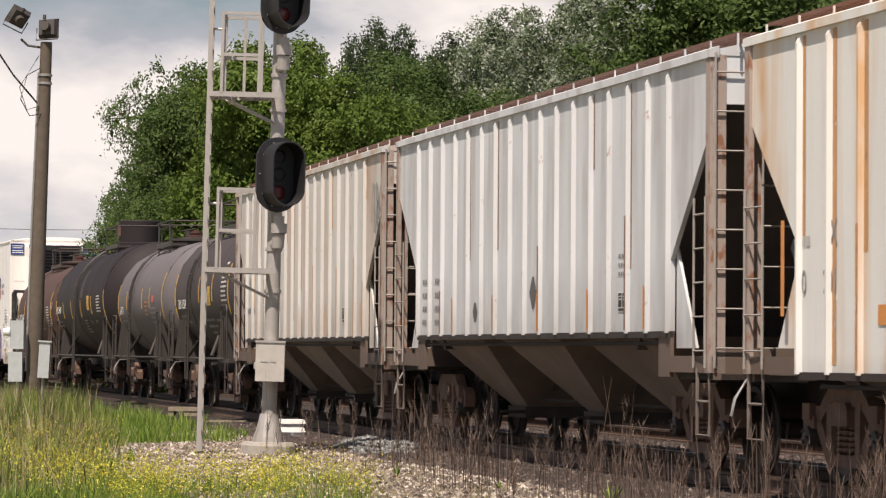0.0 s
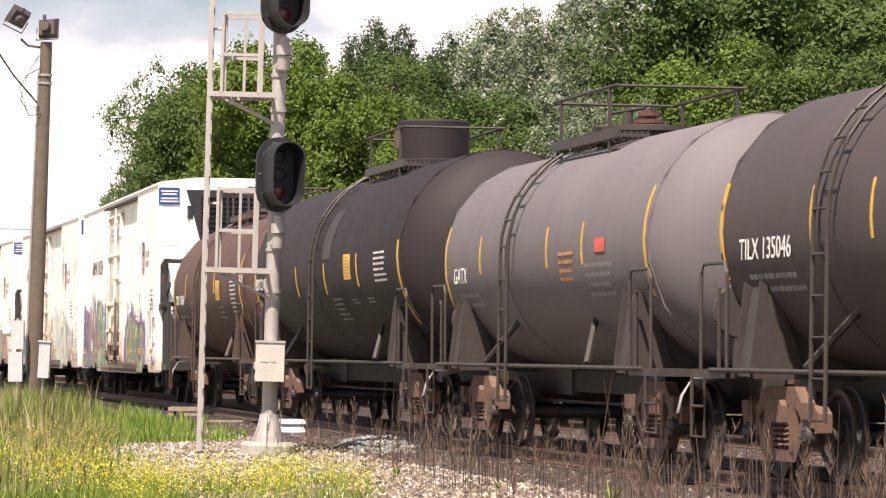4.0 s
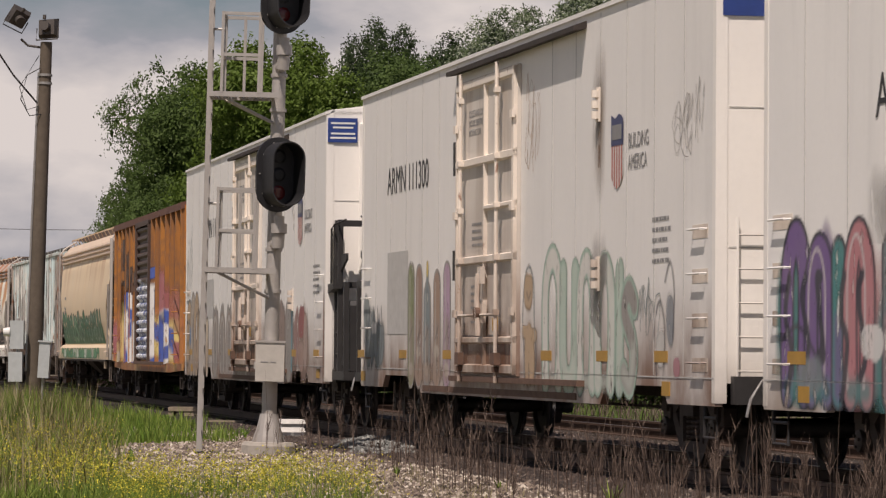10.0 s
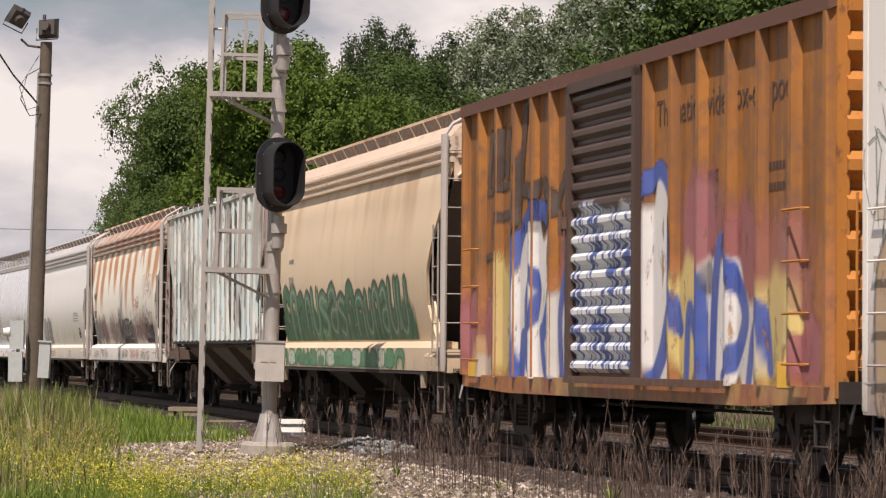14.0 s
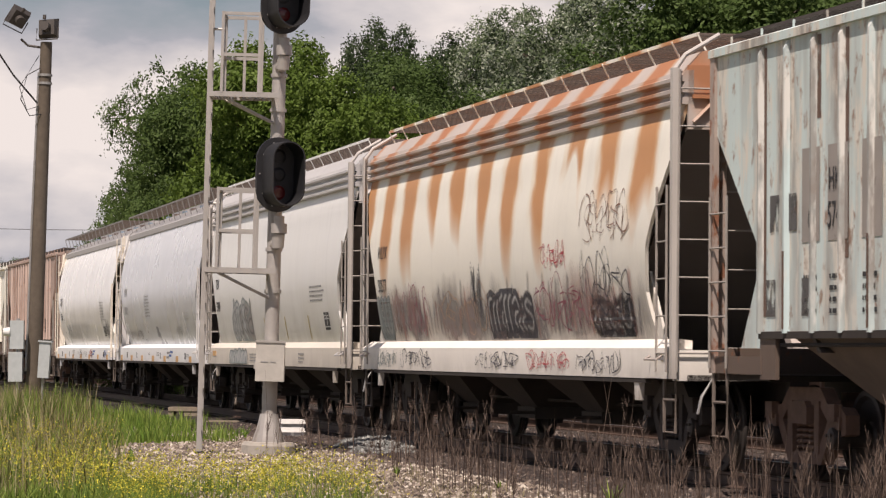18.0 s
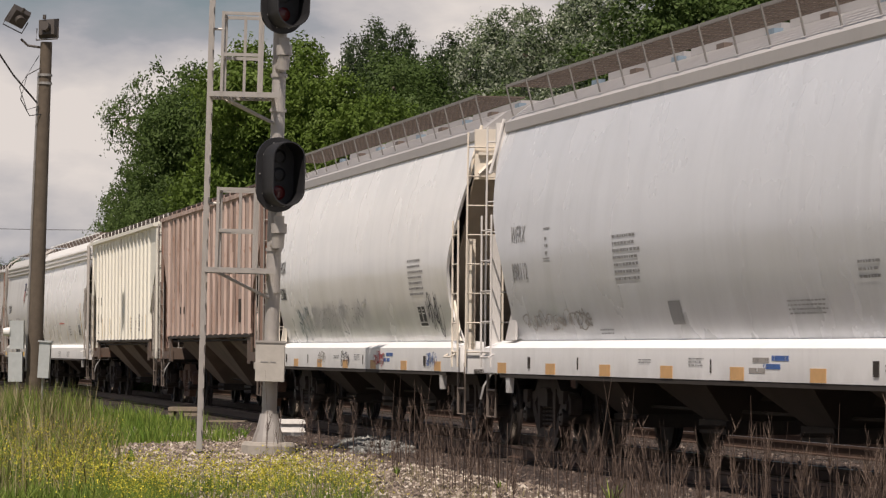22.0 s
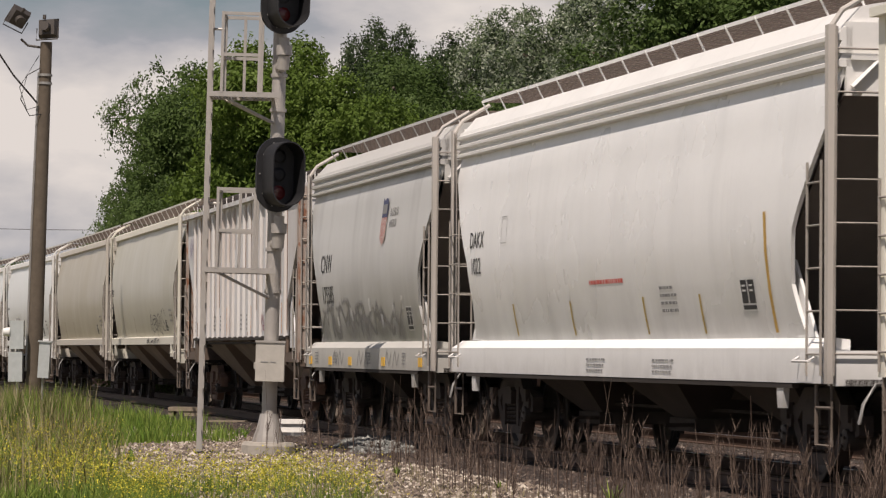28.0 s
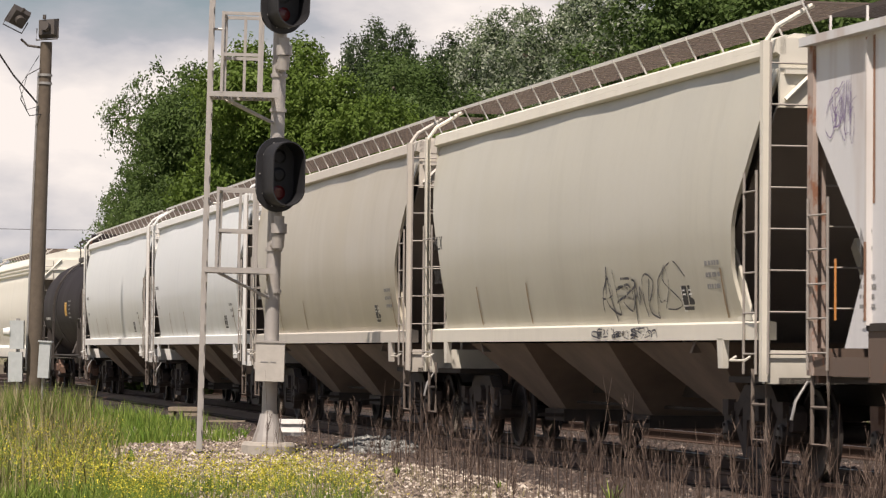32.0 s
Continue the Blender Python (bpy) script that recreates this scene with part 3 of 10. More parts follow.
def build_tracks():
    bed = tagged(part("ballast_bed", strip([(-8.4, -0.30), (-7.4, -0.19), (-2.3, -0.19), (2.3, -0.19), (3.1, -0.29)], 0.0), M_BALLAST), "grey limestone ballast bed under two railway tracks", "ballast", kind="structure")
    # fouled brown ballast, deepened in colour to stand for shade below the train
    foul_shaded = gravel_mat("shade_dark_fouled_ballast", (0.040, 0.028, 0.022), (0.020, 0.014, 0.012))
    for c in (0.0, -4.7):
        tagged(part("track_bed", strip([(c - 1.45, -0.186), (c + 2.2, -0.186)], 0.0), foul_shaded), "fouled brown ballast between and beside the rails, darkened for the train's shade", "ballast", kind="structure")
    field = tagged(part("field", strip([(-120, -0.42), (-60, -0.40), (-14, -0.40), (-8.2, -0.34)], 0.0), M_FIELD), "straw coloured mown field behind the tracks", "field", kind="structure")
    rail_prof = [(-0.07, -0.172), (-0.07, -0.155), (-0.012, -0.14), (-0.012, -0.045), (-0.036, -0.035), (-0.036, -0.004), (-0.03, 0.0), (0.03, 0.0), (0.036, -0.004), (0.036, -0.035), (0.012, -0.045), (0.012, -0.14), (0.07, -0.155), (0.07, -0.172)]
    for c, what in ((0.0, "main"), (-4.7, "second")):
        tr = new("railway_track")
        tagged(tr, "worn steel rails spiked to dark wooden ties, " + what + " track", "railway track", group="railway tracks", kind="structure")
        for r in (-0.75, 0.75):
            part("rail", strip([(c + r + a, b) for a, b in rail_prof], 0.0, -300, 200, 2.0), M_RAIL, tr)
            part("rail_head", strip([(c + r - 0.029, 0.003), (c + r + 0.029, 0.003)], 0.0, -300, 200, 2.0), M_SHINE, tr, "polished running surface")
        tie = Shape().box(-0.11, 0.11, -1.3, 1.3, -0.30, -0.172).mesh("tie", M_TIE)
        rr = random.Random(5)
        for i in range(150 if c == 0 else 110):
            u = 44 - i * 0.53
            x, y, h = on_line(u, c + rr.uniform(-0.04, 0.04))
            part("tie", tie, M_TIE, tr, at=pose(x, y, 0, 0, 0, math.degrees(h) + rr.uniform(-1, 1)))
        s = Shape()
        for i in range(260):
            x, y, h = on_line(44 - (150 if c == 0 else 110) * 0.53 - i * 0.53, c)
            q = Shape().box(-0.11, 0.11, -1.3, 1.3, -0.30, -0.172)
            n = len(s.v)
            s.v += [tuple(pose(x, y, 0, 0, 0, math.degrees(h)) @ Vector(p)) for p in q.v]
            s.f += [tuple(n + k for k in g) for g in q.f]
        tagged(part("far_ties", s, M_TIE, tr), kind="stuff")


def scatter_stones():
    g = np.random.default_rng(4)
    base = np.array([(1, 0, 0), (0.3, 0.95, 0), (-0.8, 0.6, 0), (-0.8, -0.6, 0), (0.3, -0.95, 0), (0.1, 0.1, 0.75)])
    tri = np.array([(0, 1, 5), (1, 2, 5), (2, 3, 5), (3, 4, 5), (4, 0, 5)])
    n = 110000
    d = g.uniform(26, 66, n)
    px = g.uniform(150, 1600, n)
    x, y = (px - 784) / 5990 * d, d
    lat, u = lateral(x, y)
    keep = (lat > 0.95) & (lat < np.where(u > 12, 6.5, 4.2 + 1.2 * np.sin(u * 0.7))) | (lat < -0.9) & (lat > -3.9)
    keep &= g.random(n) < np.where((lat > 2.4), 0.75, 0.5)
    x, y, lat, u = x[keep], y[keep], lat[keep], u[keep]
    grey = (((x + 0.85) / 0.78) ** 2 + ((y - 52.5) / 4.8) ** 2 < 1 + 0.25 * np.sin(y * 2)) & (lat > 0.95)
    heap = np.where(grey, 0.10 * np.clip(1 - ((x + 0.85) / 0.8) ** 2 - ((y - 52.5) / 5) ** 2, 0, 1), 0)
    brown = (lat < 2.5) | (g.random(len(x)) < np.clip((u - 14) / 60.0, 0.08, 0.2))
    for sel, mat, label in ((grey, M_STONE_GREY, "small heap of blue-grey crushed stone"), (~brown & ~grey, M_STONE, "loose pale grey limestone gravel"), (brown & ~grey, M_STONE_BROWN, "rust brown gravel stones beside the rails, darkened for the train's shade")):
        n = int(sel.sum())
        size = g.uniform(0.014, 0.040, n) * np.where(g.random(n) < 0.06, 1.7, 1)
        ang = g.uniform(0, 6.28, n)
        c, s = np.cos(ang), np.sin(ang)
        b = base[None] * size[:, None, None] * g.uniform(0.7, 1.3, (n, 6, 3))
        v = np.stack([b[..., 0] * c[:, None] - b[..., 1] * s[:, None] + x[sel][:, None], b[..., 0] * s[:, None] + b[..., 1] * c[:, None] + y[sel][:, None], b[..., 2] + (ground_z(lat[sel]) + 0.03 + heap[sel])[:, None]], -1)
        f = tri[None] + (np.arange(n) * 6)[:, None, None]
        tagged(part("gravel", numpy_mesh("gravel", v.reshape(-1, 3), f.reshape(-1, 3), mat), mat), label, "gravel", kind="stuff")


def blade_mat(name, *stops, rough=0.7):
    s = Mat(name, rough)
    g = s.t.nodes.new("ShaderNodeNewGeometry").outputs["Random Per Island"]
    col = s.ramp(g, *stops)
    s.b.inputs["Specular IOR Level"].default_value = 0.25
    return s.done(col)


M_GRASS = blade_mat("green_grass", (0.0, (0.055, 0.095, 0.012)), (0.5, (0.110, 0.175, 0.024)), (1.0, (0.22, 0.27, 0.06)))
M_GRASS_BRIGHT = blade_mat("fresh_green_grass", (0.0, (0.05, 0.105, 0.012)), (0.5, (0.10, 0.19, 0.02)), (1.0, (0.18, 0.28, 0.042)))
M_WEED = blade_mat("dark_weed_leaf", (0.0, (0.045, 0.085, 0.014)), (0.5, (0.085, 0.14, 0.026)), (1.0, (0.15, 0.20, 0.05)))
M_DRYGRASS = blade_mat("dry_grass", (0.0, (0.085, 0.077, 0.028)), (0.5, (0.185, 0.16, 0.070)), (1.0, (0.40, 0.35, 0.20)))
M_BLOOM = blade_mat("yellow_blossom", (0.0, (0.22, 0.26, 0.03)), (0.5, (0.40, 0.38, 0.045)), (1.0, (0.70, 0.59, 0.06)))
M_STALK = blade_mat("dead_weed_stalk", (0.0, (0.040, 0.027, 0.022)), (0.6, (0.085, 0.058, 0.046)), (1.0, (0.24, 0.18, 0.145)))


def blades(name, px, d, h, w, mat, label, seed, lean=0.35, lat_min=2.5, keep=None):
    """Blades of grass, two bent triangles each."""
    g = np.random.default_rng(seed)
    x, y = (px - 784) / 5990 * d, d
    lat, u = lateral(x, y)
    ok = lat > lat_min
    if keep is not None:
        ok &= keep(px, d, lat, u)
    x, y, lat = x[ok], y[ok], lat[ok]
    n = len(x)
    hh, ww = h(g, n), w(g, n)
    z = ground_z(lat) - 0.06
    a, t = g.uniform(0, 6.28, n), g.uniform(0, lean, n) * hh
    b = g.uniform(0, 3.14, n)
    dx, dy = np.cos(b) * ww, np.sin(b) * ww
    lx, ly = np.cos(a) * t, np.sin(a) * t
    p = np.stack([np.stack([x - dx, y - dy, z], -1), np.stack([x + dx, y + dy, z], -1), np.stack([x + lx * 0.35 + dx * 0.8, y + ly * 0.35 + dy * 0.8, z + hh * 0.55], -1),
                  np.stack([x + lx * 0.35 - dx * 0.8, y + ly * 0.35 - dy * 0.8, z + hh * 0.55], -1), np.stack([x + lx, y + ly, z + hh], -1)], 1)
    k = (np.arange(n) * 5)[:, None]
    f = np.concatenate([k + np.array([[0, 1, 2]]), k + np.array([[0, 2, 3]]), k + np.array([[3, 2, 4]])])
    tagged(part(name, numpy_mesh(name, p.reshape(-1, 3), f, mat), mat), label, "grass", kind="stuff")
    return np.stack([x + lx, y + ly, z + hh], -1)


def patchy(x, y, seed, scale=1.0):
    """An uneven field of 0 to 1 over the ground."""
    r = np.random.default_rng(seed)
    f = np.zeros(len(x))
    for k in range(7):
        a, w = r.uniform(0, 6.28), r.uniform(0.5, 3.2) * scale
        f += np.sin((x * np.cos(a) * 1.7 + y * np.sin(a) * 0.55) * w + r.uniform(0, 6.28)) / (1 + 0.25 * k)
    return 1 / (1 + np.exp(-1.3 * f))


def build_plants():
    g = np.random.default_rng(11)
    here = lambda p, q: ((p - 784) / 5990 * q, q)
    few = lambda p, q, seed, low: g.random(len(p)) < low + (1 - low) * patchy(*here(p, q), seed) ** 1.5
    # mixed verge towards the pole: green clumps, dry clumps, tall pale heads
    n = 46000
    px, d = g.uniform(-120, 420, n), g.uniform(36, 92, n)
    edge = lambda p, q, lat, u: (p < 180 + 60 * np.sin(q * 0.5) + np.where(q > 54, 240, 0)) & few(p, q, 31, 0.12)
    blades("grass", px, d, lambda r, m: r.uniform(0.10, 0.42, m) * r.choice([0.6, 1.0, 1.25], m), lambda r, m: r.uniform(0.005, 0.012, m), M_GRASS, "uneven green grass on the railway verge", 1, 0.6, 2.5, edge)
    n = 30000
    px, d = g.uniform(-120, 330, n), g.uniform(35, 95, n)
    blades("dry_grass", px, d, lambda r, m: r.uniform(0.12, 0.62, m) * r.choice([0.6, 1.0, 1.15], m), lambda r, m: r.uniform(0.003, 0.009, m), M_DRYGRASS, "tall straw coloured dry grass mixed into the verge", 2, 0.55, 3.0, lambda p, q, lat, u: (p < 190 + 40 * np.sin(q * 0.9) + np.where(q > 58, -70, 0)) & few(p, q, 32, 0.10))
    # tall growth round the pole
    for name, mat, seed, label in (("tall_weeds", M_GRASS, 12, "tall green weeds round the pole foot"), ("tall_straw", M_DRYGRASS, 13, "tall dry stems round the pole foot")):
        n = 5200
        px, d = g.uniform(-80, 170, n), g.uniform(52, 80, n)
        blades(name, px, d, lambda r, m: r.uniform(0.35, 0.95, m), lambda r, m: r.uniform(0.006, 0.014, m), mat, label, seed, 0.4, 3.0, lambda p, q, lat, u: few(p, q, 39, 0.1) & (g.random(len(p)) < np.clip(1.15 - p / 160, 0.1, 1)))
    # bright low green between the pole and the signal
    n = 16000
    px, d = g.uniform(60, 440, n), g.uniform(56, 76, n)
    blades("bright_grass", px, d, lambda r, m: r.uniform(0.08, 0.26, m), lambda r, m: r.uniform(0.007, 0.015, m), M_GRASS_BRIGHT, "bright green low grass between pole and signal", 7, 0.8, 2.3, lambda p, q, lat, u: few(p, q, 33, 0.15))
    # broad leaved weeds
    n = 5200
    px, d = g.uniform(-60, 330, n), g.uniform(37, 62, n)
    blades("broadleaf_weeds", px, d, lambda r, m: r.uniform(0.10, 0.34, m), lambda r, m: r.uniform(0.014, 0.030, m), M_WEED, "dark green broad leaved weeds in the grass", 8, 1.1, 3.0, lambda p, q, lat, u: (patchy(*here(p, q), 34, 1.4) > 0.7) & (p < 200 + 50 * np.sin(q)))
    # foreground strip
    n = 34000
    px, d = g.uniform(-60, 1640, n), g.uniform(31.5, 40.5, n)
    blades("verge_grass", px, d, lambda r, m: r.uniform(0.06, 0.32, m), lambda r, m: r.uniform(0.004, 0.010, m), M_GRASS, "low green grass in the foreground verge", 3, 0.7, 3.1, lambda p, q, lat, u: (p < 640 + 40 * np.sin(q * 2)) & (q < 39.4 - 2.6 * np.abs(np.sin(p * 0.011))) & few(p, q, 35, 0.12))
    n = 30000
    px, d = g.uniform(180, 1640, n), g.uniform(26, 41, n)
    blades("dry_verge_grass", px, d, lambda r, m: r.uniform(0.05, 0.26, m), lambda r, m: r.uniform(0.002, 0.005, m), M_DRYGRASS, "pale dry grass in the foreground verge", 4, 0.7, 3.0, lambda p, q, lat, u: (g.random(len(p)) < np.where(p > 900, 0.16, np.where(p > 560, 0.55, 0.3))) & few(p, q, 36, 0.2))
    # weedy edge of the field behind the second track
    n = 14000
    px, d = g.uniform(500, 1700, n), g.uniform(44, 90, n)
    back = lambda p, q, lat, u: (lat < -7.3) & (lat > -11.5) & few(p, q, 38, 0.2)
    blades("field_weeds", px, d, lambda r, m: r.uniform(0.15, 0.6, m), lambda r, m: r.uniform(0.008, 0.018, m), M_WEED, "dark weeds along the field edge behind the tracks", 9, 0.7, -12.0, back)
    blades("field_straw", px + 3, d + 0.3, lambda r, m: r.uniform(0.15, 0.7, m), lambda r, m: r.uniform(0.006, 0.012, m), M_STALK, "dead brown weeds along the field edge", 10, 0.6, -12.0, back)
    # sparse tufts on the gravel
    n = 3200
    px, d = g.uniform(230, 1300, n), g.uniform(40, 62, n)
    blades("grass_tuft", px, d, lambda r, m: r.uniform(0.05, 0.2, m), lambda r, m: r.uniform(0.004, 0.009, m), M_GRASS, "sparse green tufts between the gravel stones", 6, 0.6, 2.6, lambda p, q, lat, u: patchy(*here(p, q), 37, 1.5) > 0.86)
    # yellow blossom over the grass
    flower("yellow_flowers", g, 1000, (170, 640), (33.0, 38.0), (0.12, 0.44), 21)
    flower("yellow_flowers", g, 300, (-60, 200), (34.5, 40.0), (0.2, 0.5), 23)
    flower("yellow_flowers", g, 240, (-60, 190), (39.0, 52.0), (0.2, 0.55), 22)
    build_stalks(g)


def flower(name, g, n, pxs, ds, hs, seed):
    r = np.random.default_rng(seed)
    cx, cd = r.uniform(*pxs, 46), r.uniform(*ds, 46)
    k = r.integers(0, 46, n)
    px, d = cx[k] + r.normal(0, 26, n), cd[k] + r.normal(0, 0.6, n)
    x, y = (px - 784) / 5990 * d, d
    lat, _ = lateral(x, y)
    z0 = ground_z(lat) - 0.05
    h = r.uniform(*hs, n)
    v, f = [], []
    m = 16
    c = np.stack([x, y, z0 + h], -1)[:, None] + r.normal(0, 1, (n, m, 3)) * np.array([0.055, 0.055, 0.06])
    q = r.normal(0, 1, (n, m, 3, 3)) * 0.0075
    p = c[:, :, None] + q
    f = np.arange(n * m * 3).reshape(-1, 3)
    ob = part(name, numpy_mesh(name, p.reshape(-1, 3), f, M_BLOOM), M_BLOOM)
    tagged(ob, "clusters of small yellow wildflowers in the grass", "flowers", kind="stuff")
    st = np.stack([np.stack([x - 0.003, y, z0], -1), np.stack([x + 0.003, y, z0], -1), np.stack([x, y, z0 + h], -1)], 1)
    tagged(part("flower_stems", numpy_mesh("flower_stems", st.reshape(-1, 3), np.arange(n * 3).reshape(-1, 3), M_GRASS), M_GRASS), "thin green stems of the yellow wildflowers", "flowers", kind="stuff")


def build_stalks(g):
    """Dead stalks along the ballast, many of them ending in a broom of fine upright twigs."""
    r = random.Random(8)
    s = Shape()

    def twig(p, q, w):
        n = len(s.v)
        s.v += [(p[0] - w, p[1], p[2]), (p[0] + w, p[1], p[2]), (p[0], p[1] + w, p[2]), q]
        s.f += [(n, n + 1, n + 3), (n + 1, n + 2, n + 3), (n + 2, n, n + 3)]
    groups = [(42 - 22 * r.random() ** 1.15, r.uniform(2.2, 3.5)) for _ in range(46)]
    for i in range(560):
        gu, gl = groups[r.randrange(len(groups))]
        u, lat = (gu + r.gauss(0, 0.35), gl + r.gauss(0, 0.22)) if i > 200 else (42 - 27 * r.random() ** 1.1, r.uniform(2.1, 3.8))
        lat = max(2.0, lat)
        x, y, _ = on_line(u, lat)
        z = float(ground_z(np.array([lat]))[0]) - 0.05
        h = r.uniform(0.35, 0.95) * (1.45 if r.random() < 0.14 else 1.0)
        lean = (r.gauss(0, 0.06), r.gauss(0, 0.06))
        if r.random() < 0.05:
            lean = (r.uniform(-0.8, 0.8), 0)
        rad = r.uniform(0.0030, 0.0062)
        at = lambda e: (x + lean[0] * h * e * e, y + lean[1] * h * e * e, z + h * e)
        s.loft([[(p[0] + q * math.cos(a), p[1] + q * math.sin(a), p[2]) for a in (0, 2.1, 4.2)] for p, q in ((at(0), rad), (at(0.5), rad * 0.8), (at(1), rad * 0.35))])
        if r.random() < 0.30:
            foot = r.uniform(0.35, 0.6)
            for j in range(r.randrange(9, 20)):
                e = r.uniform(foot, 0.95)
                b = at(e)
                l = r.uniform(0.14, 0.36) * (1.35 - e)
                side = r.choice((-1, 1)) * r.uniform(0.08, 0.42)
                t = (b[0] + l * side, b[1] + l * r.uniform(-0.4, 0.4), b[2] + l * r.uniform(0.7, 1.1))
                twig(b, t, 0.0030)
                if r.random() < 0.6:
                    m = tuple((b[k] + t[k]) / 2 for k in range(3))
                    twig(m, (m[0] + l * 0.35 * r.uniform(-1, 1), m[1], m[2] + l * 0.5), 0.0022)
    me = bpy.data.meshes.new("dead_stalks")
    me.from_pydata(s.v, [], s.f)
    me.materials.append(M_STALK)
    tagged(part("dead_stalks", me, M_STALK), "dead brown branched weed stalks along the ballast edge", "weeds", kind="stuff")
    # one green weed and a few low leafy ones
    s = Shape()
    for (u, lat, h, k) in ((32.0, 3.0, 0.34, 26), (27.5, 3.0, 0.16, 14), (23.5, 3.3, 0.2, 16)):
        x, y, _ = on_line(u, lat)
        for i in range(k):
            a, l = r.uniform(0, 6.28), h * r.uniform(0.5, 1.0)
            t = r.uniform(0.1, 0.6)
            n = len(s.v)
            bx, by = math.cos(a), math.sin(a)
            s.v += [(x, y, -0.28), (x + bx * t * l * 0.5 - by * 0.012, y + by * t * l * 0.5 + bx * 0.012, -0.28 + l * 0.6), (x + bx * t * l * 0.5 + by * 0.012, y + by * t * l * 0.5 - bx * 0.012, -0.28 + l * 0.6), (x + bx * t * l, y + by * t * l, -0.28 + l)]
            s.f += [(n, n + 1, n + 2), (n + 1, n + 3, n + 2)]
    tagged(part("weed", s, M_GRASS), "single bright green weeds growing in the gravel", "weeds", kind="stuff")


# ---------------------------------------------------------------- trees
def leaf_mat(name, *stops, under=None):
    s = Mat(name, 0.55)
    g = s.t.nodes.new("ShaderNodeNewGeometry").outputs["Random Per Island"]
    col = s.ramp(g, *stops)
    lo, hi = stops[0][1], tint(stops[-1][1], 1.1)
    col = s.mix(s.ramp(s.noise(1.1, 4.0, 0.6), (0.42, 0.5), (0.58, 0.0)), col, lo)
    col = s.mix(s.ramp(s.noise(1.9, 3.0, 0.55), (0.52, 0.0), (0.66, 0.8)), col, hi)
    col = s.mix(s.ramp(s.noise(0.3, 2.0), (0.40, 0.0), (0.62, 0.35)), col, lo)
    s.b.inputs["Specular IOR Level"].default_value = 0.15
    tr = s.t.nodes.new("ShaderNodeBsdfTranslucent")
    s.put(tr.inputs["Color"], col)
    ms = s.t.nodes.new("ShaderNodeMixShader")
    ms.inputs[0].default_value = 0.36
    s.t.links.new(s.b.outputs[0], ms.inputs[1])
    s.t.links.new(tr.outputs[0], ms.inputs[2])
    s.t.links.new(ms.outputs[0], s.t.nodes["Material Output"].inputs["Surface"])
    return s.done(col)


M_LEAF = leaf_mat("mid_green_leaves", (0.0, (0.060, 0.100, 0.026)), (0.6, (0.088, 0.140, 0.038)), (1.0, (0.125, 0.180, 0.058)))
M_LEAF_BRIGHT = leaf_mat("bright_green_leaves", (0.0, (0.080, 0.130, 0.022)), (0.6, (0.115, 0.180, 0.032)), (1.0, (0.165, 0.235, 0.055)))
M_LEAF_SILVER = leaf_mat("silvery_poplar_leaves", (0.0, (0.06, 0.095, 0.035)), (0.4, (0.12, 0.165, 0.075)), (0.7, (0.27, 0.32, 0.21)), (1.0, (0.60, 0.63, 0.52)))
M_LEAF_DARK = leaf_mat("dark_green_leaves", (0.0, (0.034, 0.058, 0.024)), (0.6, (0.058, 0.088, 0.038)), (1.0, (0.11, 0.145, 0.07)))
M_BARK = plain("grey_bark", (0.10, 0.08, 0.06), 0.9, 0, 0.3, 8.0)


